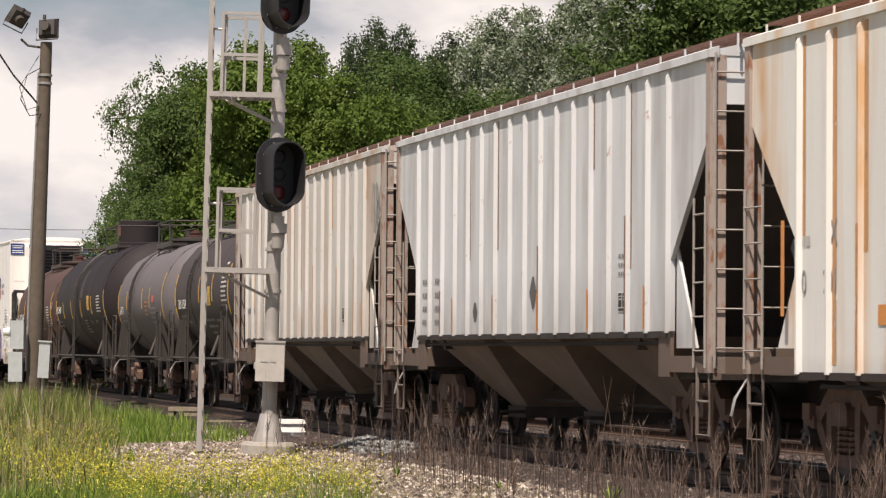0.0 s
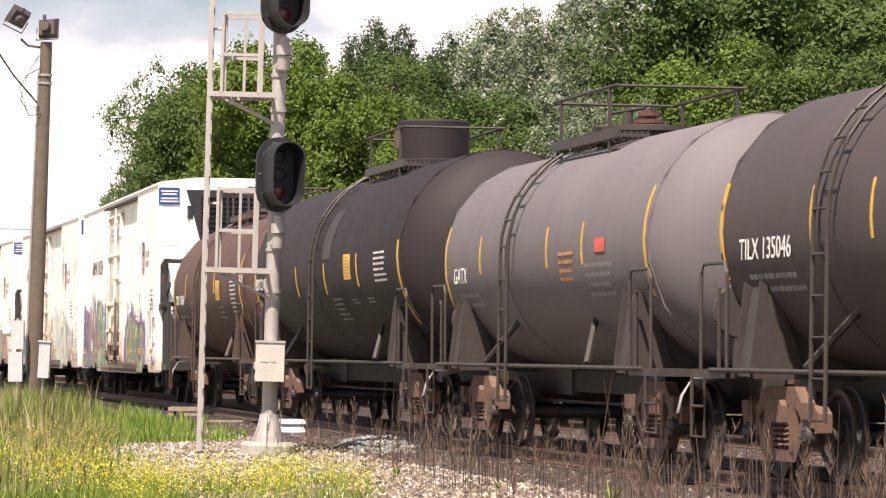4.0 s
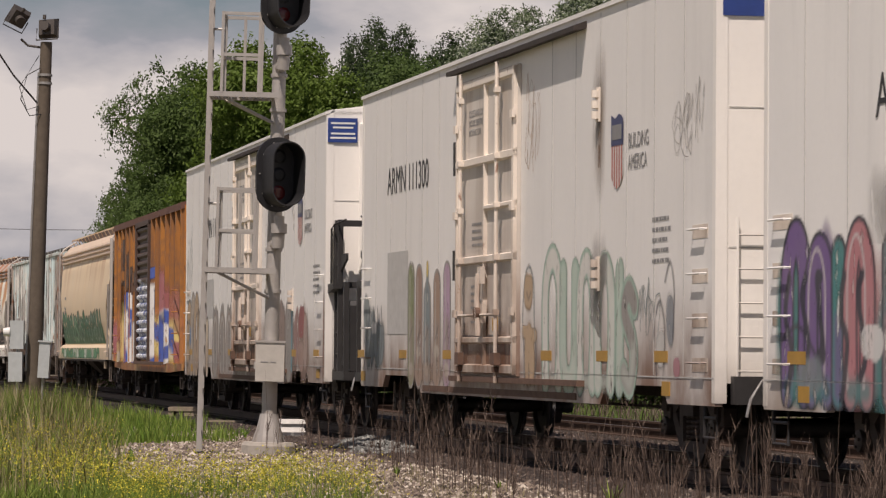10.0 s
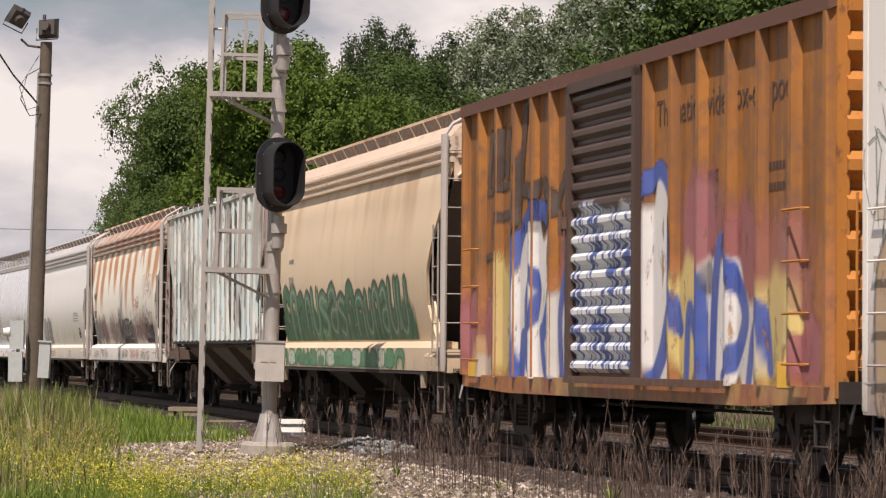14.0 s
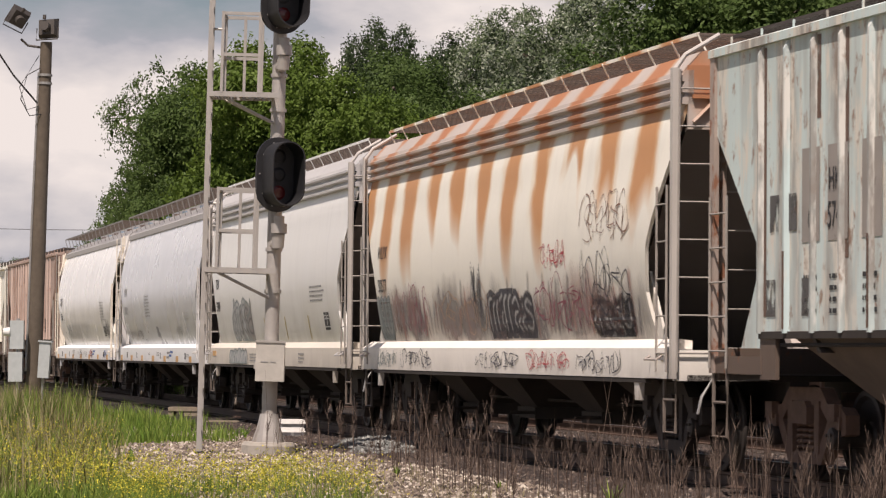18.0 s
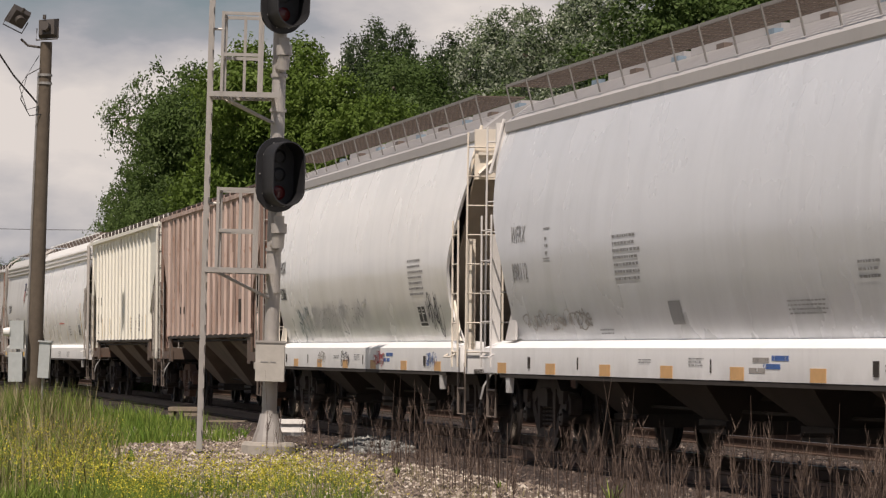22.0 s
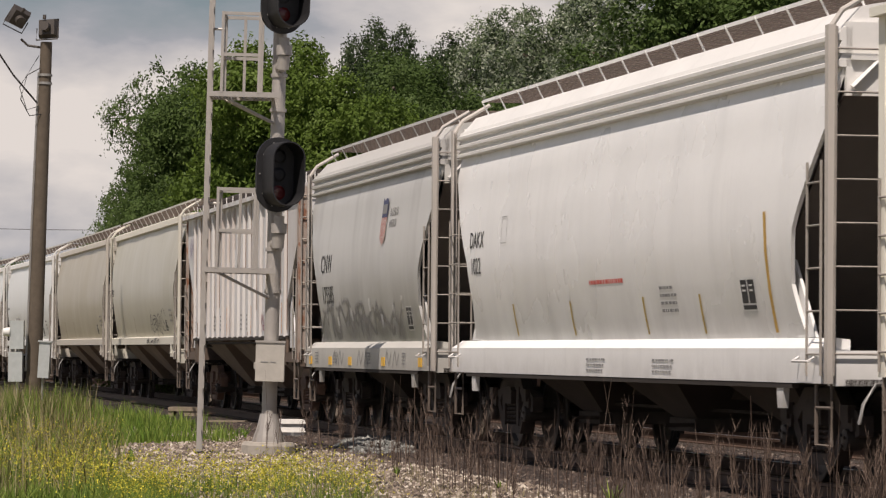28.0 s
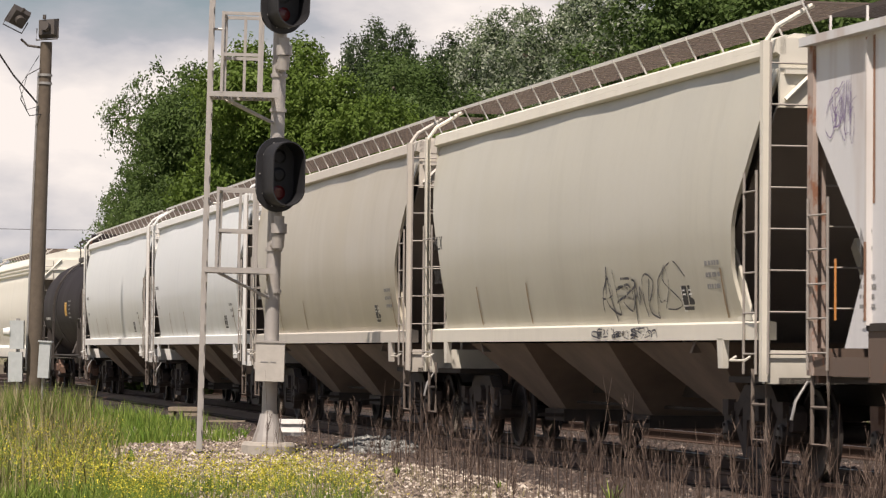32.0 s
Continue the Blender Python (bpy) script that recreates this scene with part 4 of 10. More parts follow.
def tree_meshes(name, seed, height, spread, low, leaf, sprays, per, size, tall=1.0, feather=1.0):
    """Trunk with limbs, and a crown of leafy sprays that point outwards and up, over uneven masses."""
    r, g = random.Random(seed), np.random.default_rng(seed)
    wood = Shape()
    top = (r.uniform(-0.4, 0.4), r.uniform(-0.4, 0.4), height * 0.86)
    wood.loft([[(p[0] + q * math.cos(a), p[1] + q * math.sin(a), p[2]) for a in [k * 0.785 for k in range(8)]] for p, q in (((0, 0, -0.6), 0.30), ((0.05, 0.0, height * 0.25), 0.22), ((top[0] * 0.5, top[1] * 0.5, height * 0.55), 0.13), (top, 0.03))])
    masses = []
    for i in range(15):
        e = r.uniform(0.15, 0.8)
        a = i * 2.4 + r.uniform(-0.5, 0.5)
        b = Vector((top[0] * e, top[1] * e, max(low * 0.8, height * e * 0.95)))
        l = spread * r.uniform(0.55, 1.05) * (1.12 - 0.62 * e)
        t = b + Vector((l * math.cos(a), l * math.sin(a), l * r.uniform(0.25, 0.9)))
        wood.tube([b, (b + t) / 2 + Vector((0, 0, 0.2)), t], 0.05, 5)
        masses.append((t, spread * r.uniform(0.20, 0.36), 1.0))
        for _ in range(2):
            o = Vector((r.gauss(0, 0.5), r.gauss(0, 0.5), r.gauss(0.25, 0.4))) * spread * 0.34
            masses.append((t + o, spread * r.uniform(0.14, 0.24), 0.6))
    for e, f in ((0.12, 0.50), (0.32, 0.62), (0.52, 0.55), (0.70, 0.42), (0.84, 0.28), (0.94, 0.16)):
        masses.append((Vector((top[0] * e, top[1] * e, low + (height - low) * e)), spread * f, 2.2))
    w = np.array([m[2] * m[1] ** 1.5 for m in masses])
    k = g.choice(len(masses), sprays, p=w / w.sum())
    c = np.array([tuple(m[0]) for m in masses])[k]
    q = np.array([m[1] for m in masses])[k]
    d = g.normal(0, 1, (sprays, 3)) + np.array([0, 0, 0.25])
    d /= np.linalg.norm(d, axis=1)[:, None]
    p = c + d * (q * g.uniform(0.72, 1.08, sprays))[:, None] * np.array([1, 1, 0.9 * tall])
    ok = p[:, 2] > low * 0.6 + 0.1
    p, d = p[ok], d[ok]
    n = len(p)
    # leafy tufts: flat domes that lean outwards, with a thinner skirt
    big = g.uniform(0.20, 0.46, n) * feather
    o = g.normal(0, 1, (n, per, 3)) * np.array([0.62, 0.62, 0.34])
    o[..., 2] -= 0.45 * (o[..., 0] ** 2 + o[..., 1] ** 2)
    c = (p[:, None] + o * big[:, None, None] + d[:, None] * (big * 0.3)[:, None, None]).reshape(-1, 3)
    n = len(c)
    up = np.repeat(d, per, axis=0) * 0.9 + np.array([0, 0, 0.35]) + g.normal(0, 0.5, (n, 3))
    up /= np.linalg.norm(up, axis=1)[:, None]
    a = np.cross(up, g.normal(0, 1, (n, 3)))
    a /= np.linalg.norm(a, axis=1)[:, None]
    b = np.cross(up, a)
    l, w = g.uniform(0.7, 1.3, n)[:, None] * size, g.uniform(0.4, 0.7, n)[:, None] * size
    v = np.stack([c - a * l * 0.5, c + b * w * 0.5, c + a * l * 0.6, c - b * w * 0.5], 1)
    high = float(np.quantile(c[:, 2], 0.9995))
    return wood.mesh("trunk", M_BARK, 60), numpy_mesh("crown", v.reshape(-1, 3), np.arange(n * 4).reshape(-1, 4), leaf), high


def build_trees():
    kinds = {
        "green": tree_meshes("a", 1, 9.6, 3.1, 1.0, M_LEAF, 1900, 36, 0.125),
        "green2": tree_meshes("f", 7, 9.8, 3.0, 1.0, M_LEAF, 1900, 36, 0.125, 1.1),
        "bright": tree_meshes("b", 2, 9.2, 3.1, 0.8, M_LEAF_BRIGHT, 1900, 36, 0.13),
        "silver": tree_meshes("c", 3, 12.6, 2.9, 1.5, M_LEAF_SILVER, 2000, 34, 0.12, 1.2, 1.0),
        "silver2": tree_meshes("g", 9, 12.4, 3.0, 1.5, M_LEAF_SILVER, 2000, 34, 0.12, 1.2, 1.0),
        "dark": tree_meshes("d", 4, 12.0, 2.6, 1.5, M_LEAF_DARK, 1900, 34, 0.12, 1.2, 1.0),
        "shrub": tree_meshes("e", 5, 4.8, 2.6, 0.0, M_LEAF, 1000, 34, 0.115),
    }
    says = {"green": "broad mid-green deciduous tree with dense crown", "bright": "bright yellow-green leafy tree in the hedgerow", "silver": "tall poplar with pale silvery leaves turned by wind", "dark": "tall dark green tree with a feathery top", "shrub": "rounded leafy green shrub under the tree line"}
    # kind, bearing (sixths of a minute of arc from the left edge, about), distance, height, width
    rows = [("green", 345, 124, 11.8, 0.72), ("green", 285, 122, 10.6, 0.60), ("green", 240, 126, 7.6, 0.55), ("green", 300, 116, 7.2, 0.7), ("green", 400, 121, 11.6, 0.8), ("bright", 450, 118, 12.0, 0.8), ("bright", 535, 116, 12.0, 0.85), ("green", 480, 128, 11.6, 0.9), ("bright", 590, 114, 10.6, 0.8), ("shrub", 380, 112, 5.6, 1.0), ("shrub", 240, 115, 4.2, 0.9),
            ("dark", 655, 138, 14.8, 0.60), ("dark", 612, 137, 14.0, 0.52), ("dark", 700, 139, 14.6, 0.58), ("green", 650, 118, 10.2, 0.9), ("green", 740, 122, 12.0, 0.85), ("dark", 760, 141, 13.8, 0.7), ("dark", 810, 142, 14.6, 0.7), ("silver", 872, 136, 15.0, 0.75), ("silver", 930, 137, 15.2, 0.8), ("green", 830, 116, 10.4, 0.9), ("bright", 790, 112, 8.8, 0.9),
            ("silver", 1010, 126, 14.8, 0.9), ("silver", 1070, 124, 15.2, 1.0), ("silver", 1130, 122, 14.4, 0.95), ("silver", 980, 116, 11.0, 0.85), ("green", 920, 114, 9.8, 0.9), ("silver", 1050, 112, 10.0, 0.9), ("green", 1205, 120, 14.2, 1.0), ("bright", 1180, 112, 11.0, 0.85), ("green", 1290, 118, 14.8, 1.1), ("green", 1390, 120, 15.4, 1.15), ("green", 1490, 117, 15.2, 1.15), ("dark", 1250, 132, 15.6, 0.9), ("green", 1590, 119, 15.2, 1.1), ("bright", 1345, 110, 11.4, 1.0), ("green", 1450, 109, 11.2, 1.0), ("green", 1250, 108, 9.8, 0.9), ("silver", 1150, 108, 9.4, 0.8), ("green", 1540, 107, 10.4, 1.0),
            ("shrub", 700, 106, 5.2, 1.0), ("shrub", 860, 104, 5.2, 1.0), ("shrub", 1000, 102, 5.2, 1.0), ("shrub", 1120, 102, 5.2, 1.0), ("shrub", 1270, 101, 5.4, 1.1), ("shrub", 1400, 100, 5.2, 1.0), ("shrub", 1530, 100, 5.2, 1.0), ("green", 1700, 112, 13.0, 1.1), ("shrub", 560, 108, 5.2, 1.0),
            ("green", 22, 330, 10.2, 0.8), ("green", -30, 335, 9.4, 0.8), ("shrub", 62, 320, 7.6, 0.9)]
    r = random.Random(2)
    for k, px, d, high, wide in rows:
        tree = new("shrub" if k == "shrub" else "tree")
        tagged(tree, says[k], "shrub" if k == "shrub" else "tree", group="tree line behind the tracks")
        me = kinds[k + "2"] if k in ("green", "silver") and r.random() < 0.5 else kinds[k]
        sc = (high + 0.42) / me[2]
        tree.matrix_basis = pose((px - 784) / 5990 * d, d, -0.42, 0, 0, r.uniform(0, 360)) @ Matrix.Diagonal((sc * wide ** 0.7, sc * wide ** 0.7, sc, 1))
        part("trunk", me[0], M_BARK, tree)
        part("crown", me[1], None, tree)


# ---------------------------------------------------------------- signal, pole and lineside things
def build_signal():
    M_SIG = plain("weathered_aluminium_paint", (0.40, 0.375, 0.35), 0.55, 0.35, 0.12, 6.0)
    M_HOOD = plain("flat_black_hood", (0.018, 0.018, 0.020), 0.55, 0, 0.25, 10.0)
    M_LENS = plain("dark_red_lens", (0.11, 0.012, 0.012), 0.15)
    M_CONC = plain("weathered_concrete", (0.34, 0.31, 0.27), 0.9, 0, 0.2, 9.0)
    X, Y, Z = -2.485, 48.5, -0.28
    px = 48.5 / 5990        # metres across one step of the drawing below
    sig = new("railway_signal")
    tagged(sig, "grey steel signal mast with two unlit black hooded heads", "railway signal")
    sig.matrix_basis = pose(X, Y, Z, 0, 1.2, 0)
    part("foundation", Shape().loft([[(q * math.cos(k * math.pi / 6 + 0.26), q * math.sin(k * math.pi / 6 + 0.26), z) for k in range(12)] for z, q in ((-0.2, 0.40), (0.17, 0.39), (0.22, 0.36))]), M_CONC, sig, "weathered round concrete foundation")
    base = Shape().loft([[(q * math.cos(a), q * math.sin(a), z) for a in [k * math.pi / 8 for k in range(16)]] for z, q in ((0.22, 0.21), (0.30, 0.20), (0.62, 0.13))])
    for k in range(4):
        a = k * math.pi / 2 + 0.5
        c, d = math.cos(a), math.sin(a)
        base.loft([[(0.1 * c - 0.012 * d, 0.1 * d + 0.012 * c, 0.22), (0.26 * c - 0.012 * d, 0.26 * d + 0.012 * c, 0.22), (0.11 * c - 0.012 * d, 0.11 * d + 0.012 * c, 0.62)], [(0.1 * c + 0.012 * d, 0.1 * d - 0.012 * c, 0.22), (0.26 * c + 0.012 * d, 0.26 * d - 0.012 * c, 0.22), (0.11 * c + 0.012 * d, 0.11 * d - 0.012 * c, 0.62)]])
    part("flared_base", base, M_SIG, sig)
    part("mast", Shape().cyl((0, 0, 0.6), (0, 0, 7.4), 0.108, 20, 0.095), M_SIG, sig, smooth=40)
    for z in (2.35, 2.95, 4.95, 5.45):
        part("band", Shape().cyl((0, 0, z), (0, 0, z + 0.05), 0.122, 20), M_SIG, sig)
    box = part("junction_box", Shape().box(-0.20, 0.21, -0.33, -0.11, 1.09, 1.66), plain("pale_box_paint", (0.44, 0.415, 0.375), 0.55), sig, "pale grey steel junction box")
    part("box_lid", Shape().box(-0.21, 0.22, -0.345, -0.325, 1.64, 1.67), M_SIG, box)
    part("latch", Shape().box(-0.225, -0.20, -0.30, -0.24, 1.26, 1.36), M_SIG, box)
    bars("box_lettering", box, M_GREYTX, -0.13, 1.36, 0.25, 0.03, 1, lambda z: -0.331)
    # heads: an oval shield, a deep hood round it and lenses inside
    for z in (3.98, 6.53):
        head = new("signal_head")
        head.parent = sig
        head.matrix_basis = pose(0.045, -0.26, z + 0.06, 0, 0, 25)

        def oval(w, h, y, k=36, dz=0.0):
            pts = []
            for i in range(k):
                a = 2 * math.pi * i / k
                c, d = math.cos(a), math.sin(a)
                pts.append((w * c, y, (h - w) * (1 if d > 0 else -1) * (abs(d) > 1e-6) + w * d + dz))
            return pts
        part("backshield", Shape().loft([oval(0.335, 0.535, 0.05), oval(0.335, 0.535, 0.0)]), M_HOOD, head)
        part("housing", Shape().loft([oval(0.2, 0.42, 0.20), oval(0.24, 0.46, 0.05)]), M_HOOD, head)
        hood = Shape().loft([oval(0.25, 0.46, 0.0), oval(0.25, 0.46, -0.40), oval(0.232, 0.442, -0.40), oval(0.232, 0.442, -0.01)])
        part("hood", hood, M_HOOD, head, smooth=35)
        for dz in (-0.26, 0.0, 0.26):
            part("lens", Shape().lathe([(-0.035, 0.02), (-0.03, 0.07), (-0.012, 0.105), (0.0, 0.11)], 1, 20, (0, 0, dz)), M_LENS if dz < 0 else M_HOOD, head)
        for k in range(10):
            a = 2 * math.pi * k / 10
            part("bolt", Shape().cyl((0.29 * math.cos(a), -0.012, 0.47 * math.sin(a)), (0.29 * math.cos(a), 0.002, 0.47 * math.sin(a)), 0.012, 6), M_GALV, head)
        fit = Shape().cyl((0.075, -0.25, z - 0.53), (0.075, -0.25, z - 0.64), 0.075, 14).cyl((0.075, -0.25, z - 0.64), (0.075, -0.25, z - 0.78), 0.115, 14).cyl((0.075, -0.25, z - 0.78), (0.06, -0.22, z - 0.98), 0.09, 14).cyl((0.06, -0.22, z - 0.93), (0, 0, z - 0.95), 0.08, 14)
        part("mounting_bracket", fit, M_SIG, sig, "cast pipe bracket", 40)
    # ladder and the two cages
    lad = new("ladder")
    lad.parent = sig
    lx = -0.98
    for dy in (-0.05, 0.24):
        part("stile", Shape().box(lx - 0.045, lx - 0.03 + 0.05, dy - 0.012, dy + 0.012, -0.02, 7.4), M_SIG, lad)
    rung = Shape().cyl((0, -0.05, 0), (0, 0.24, 0), 0.014, 8).mesh("rung", M_SIG)
    for i in range(23):
        part("rung", rung, M_SIG, lad, at=pose(lx, 0, 0.35 + 0.305 * i))
    part("ladder_foot", Shape().box(lx - 0.06, lx + 0.04, -0.08, 0.27, -0.06, 0.06), M_UNDER, lad)
    for z0 in (2.62, 5.13):
        cage = new("maintenance_cage")
        cage.parent = sig
        b = Shape()
        b.box(lx, 0.05, -0.36, -0.31, z0, z0 + 0.075).box(lx, 0.05, 0.31, 0.36, z0, z0 + 0.075).box(lx + 0.003, lx + 0.05, -0.309, 0.309, z0 + 0.003, z0 + 0.072).box(-0.12, -0.07, -0.309, 0.309, z0 + 0.003, z0 + 0.072)
        part("platform_frame", b, M_SIG, cage)
        slats = Shape()
        for k in range(9):
            slats.box(lx + 0.05 + k * 0.09, lx + 0.09 + k * 0.09, -0.31, 0.31, z0 + 0.02, z0 + 0.05)
        part("platform_grating", slats, M_SIG, cage)
        for (a, y) in ((-0.80, -0.34), (-0.27, -0.34), (-0.80, 0.34), (-0.27, 0.34), (-0.52, 0.34)):
            part("post", Shape().box(a - 0.02, a + 0.02, y - 0.024, y + 0.024, z0 + 0.06, z0 + 1.22), M_SIG, cage)
        for zz in (0.58, 1.17):
            for y in (-0.34, 0.34):
                part("guard_rail", Shape().box(-0.82, -0.25, y - 0.02, y + 0.02, z0 + zz, z0 + zz + 0.045), M_SIG, cage)
            part("guard_rail", Shape().box(-0.818, -0.78, -0.319, 0.319, z0 + zz + 0.002, z0 + zz + 0.043), M_SIG, cage)
        for y in (-0.33, 0.33):
            part("brace", Shape().tube([(lx + 0.2, y, z0), (-0.06, y * 0.3, z0 - 0.34)], 0.022, 6), M_SIG, cage)
        part("stand_off", Shape().tube([(lx, 0.1, z0 + 1.0), (-0.80, 0.1, z0 + 1.0)], 0.02, 6), M_SIG, cage)


def build_lineside():
    M_WOOD = plain("weathered_pole_wood", (0.105, 0.083, 0.062), 0.9, 0, 0.3, 5.0)
    M_BOX = plain("grey_meter_paint", (0.42, 0.45, 0.45), 0.5)
    M_CABLE = plain("black_cable", (0.02, 0.02, 0.02), 0.6)
    M_FLOOD = plain("brown_floodlight_casting", (0.075, 0.065, 0.058), 0.55, 0.3)
    pole = new("utility_pole")
    tagged(pole, "weathered brown wooden pole with two floodlights and a conduit", "utility pole")
    pole.matrix_basis = pose(-10.1, 83.6, -0.3, 0, 1.55, 0)
    part("pole_shaft", Shape().cyl((0, 0, 0), (0, 0, 9.15), 0.20, 18, 0.145), M_WOOD, pole, smooth=40)
    part("conduit", Shape().tube([(-0.19, -0.08, 1.0), (-0.185, -0.07, 4.5), (-0.155, -0.05, 8.4)], 0.03, 8), M_GALV, pole, "grey metal conduit")
    for z in (8.1, 8.3):
        part("pole_band", Shape().cyl((0, 0, z), (0, 0, z + 0.06), 0.175, 18), M_GALV, pole)
    for (ax, az, rz, tilt) in ((-0.70, 9.72, 215, -30), (0.03, 9.50, 165, 8)):
        fl = new("floodlight")
        fl.parent = pole
        fl.matrix_basis = pose(ax, -0.1, az, tilt, -20 if ax < 0 else 4, rz) @ Matrix.Diagonal((0.85, 0.85, 0.85, 1))
        part("lamp_housing", Shape().loft([[(x * 0.24, 0.10, z * 0.22) for x, z in ((-1, -1), (1, -1), (1, 1), (-1, 1))], [(x * 0.30, -0.12, z * 0.29) for x, z in ((-1, -1), (1, -1), (1, 1), (-1, 1))]]), M_FLOOD, fl)
        part("lamp_glass", Shape().box(-0.25, 0.25, -0.132, -0.118, -0.24, 0.24), plain("dull_lamp_glass", (0.30, 0.30, 0.29), 0.2), fl)
        part("ballast_can", Shape().cyl((0, 0.10, 0), (0, 0.30, 0.0), 0.14, 14), M_FLOOD, fl)
        part("yoke", Shape().tube([(-0.33, 0, 0.0), (-0.33, 0.05, -0.36), (0.33, 0.05, -0.36), (0.33, 0, 0.0)], 0.02, 6), M_FLOOD, fl)
        part("photocell", Shape().cyl((0.06, 0.12, 0.24), (0.06, 0.12, 0.36), 0.05, 10), M_FLOOD, fl)
    part("lamp_arm", Shape().tube([(0, 0, 9.0), (-0.45, -0.05, 9.05), (-0.62, -0.1, 9.2)], 0.03, 8), M_FLOOD, pole)
    part("service_drop", Shape().tube([(-0.05, -0.15, 7.35), (-0.32, -0.25, 7.3), (-0.55, -0.28, 7.7), (-0.42, -0.22, 8.3), (-0.1, -0.15, 8.5)], 0.013, 5), M_CABLE, pole)
    part("service_drop", Shape().tube([(-0.1, -0.15, 7.55), (-0.4, -0.2, 7.45), (-0.6, -0.2, 8.0), (-0.15, -0.15, 8.8)], 0.011, 5), M_CABLE, pole)
    part("overhead_wire", Shape().tube([(-0.15, -0.15, 7.62), (-0.7, -0.6, 8.25), (-1.6, -1.5, 9.6)], 0.022, 6), M_CABLE, pole)
    mb = new("meter_box")
    tagged(mb, "grey electric meter box with round meter on a post", "meter box")
    mb.matrix_basis = pose(-10.45, 83.2, -0.3)
    part("upper_box", Shape().box(-0.17, 0.17, -0.12, 0.12, 1.55, 2.25), M_BOX, mb)
    part("lower_box", Shape().box(-0.2, 0.14, -0.1, 0.12, 0.75, 1.48), M_BOX, mb)
    part("meter", Shape().cyl((-0.17, -0.05, 1.97), (-0.33, -0.06, 1.97), 0.12, 16, 0.09), plain("meter_glass", (0.75, 0.75, 0.72), 0.15), mb)
    part("meter_post", Shape().cyl((0.02, 0.02, 0.0), (0.02, 0.02, 2.3), 0.05, 10), M_GALV, mb)
    cb = new("control_box")
    tagged(cb, "slim grey control cabinet on a post by the track", "cabinet")
    cb.matrix_basis = pose(-9.82, 83.0, -0.3, 0, 3, 0)
    part("cabinet_body", Shape().box(-0.13, 0.14, -0.15, 0.15, 0.85, 1.72), M_BOX, cb)
    part("cabinet_lid", Shape().box(-0.16, 0.17, -0.18, 0.18, 1.72, 1.76), M_BOX, cb)
    part("cabinet_post", Shape().cyl((0, 0, 0), (0, 0, 0.9), 0.04, 8), M_GALV, cb)
    # white lidded boxes by the signal
    st = plain("white_plastic", (0.72, 0.70, 0.66), 0.5)
    for k, (x, y) in enumerate(((-2.60, 58.3), (-2.54, 57.2))):
        cov = new("junction_box")
        tagged(cov, "low white lidded junction box on the ballast", "junction box", group="white boxes by the signal")
        cov.matrix_basis = pose(x, y, -0.27, 0, 0, 12 - 5 * k)
        part("box_body", Shape().box(-0.19, 0.19, -0.26, 0.26, 0.0, 0.27 - 0.12 * k), st, cov)
        part("box_lid", Shape().loft([[(-0.22, -0.29, 0.27 - 0.12 * k), (0.22, -0.29, 0.27 - 0.12 * k), (0.22, 0.29, 0.27 - 0.12 * k), (-0.22, 0.29, 0.27 - 0.12 * k)], [(-0.20, -0.27, 0.34 - 0.12 * k), (0.20, -0.27, 0.34 - 0.12 * k), (0.20, 0.27, 0.34 - 0.12 * k), (-0.20, 0.27, 0.34 - 0.12 * k)]]), st, cov)
        part("latch", Shape().box(-0.03, 0.03, -0.30, -0.262, 0.08, 0.15), M_GALV, cov)
    # timbers near the ladder and behind the foundation
    tm = plain("grey_timber", (0.26, 0.21, 0.155), 0.9, 0, 0.3, 6)
    for (x, y, rz, l, h) in ((-4.3, 67.8, -14, 0.42, 0.11), (-2.14, 57.4, -10, 0.46, 0.07), (-3.3, 61.5, -24, 0.35, 0.08)):
        t = part("timber", Shape().prism([(-l, 0), (l, 0), (l - 0.02, h), (-l + 0.03, h)], 1, -0.1, 0.1), tm, at=pose(x, y, -0.26, 0, 0, rz))
        tagged(t, "weathered grey wooden timber lying by the track", "timber")
    cr = new("timber_crib")
    tagged(cr, "short weathered timber crib with a dark opening", "timber crib")
    cr.matrix_basis = pose(-5.63, 74.0, -0.28, 0, 0, -6)
    part("top_board", Shape().box(-0.32, 0.32, -0.2, 0.2, 0.2, 0.29), tm, cr)
    for x in (-0.25, 0.10):
        part("leg_block", Shape().box(x - 0.07, x + 0.22 * (x > 0) + 0.05, -0.18, 0.18, 0.0, 0.197), tm, cr)
    # a far wire behind the pole
    w = new("distant_power_line")
    tagged(w, "thin overhead wire between two distant wooden poles", "power line")
    part("wire", Shape().tube([(-70, 205, 9.2), (-24, 202, 8.4), (-8, 201, 8.35), (14, 200, 8.9)], 0.02, 5), M_CABLE, w)
    for (x, y) in ((-70, 205), (14, 200)):
        part("pole", Shape().cyl((x, y, -0.8), (x, y, 9.4), 0.15, 10, 0.11), M_WOOD, w)


build_ground()
build_tracks()
build_signal()
build_lineside()
build_trees()
build_plants()
scatter_stones()
M_BOARD = plain("weathered_walk_steel", (0.14, 0.108, 0.09), 0.75, 0.1, 0.25, 4.0)
M_BOARD_DARK = plain("dark_walk_steel", (0.055, 0.043, 0.038), 0.8, 0.1, 0.25, 4.0)
M_BOARD_RUST = plain("rusty_walk_steel", (0.15, 0.075, 0.055), 0.8, 0.1, 0.3, 4.0)
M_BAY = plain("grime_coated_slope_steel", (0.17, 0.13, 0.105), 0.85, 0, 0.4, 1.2)
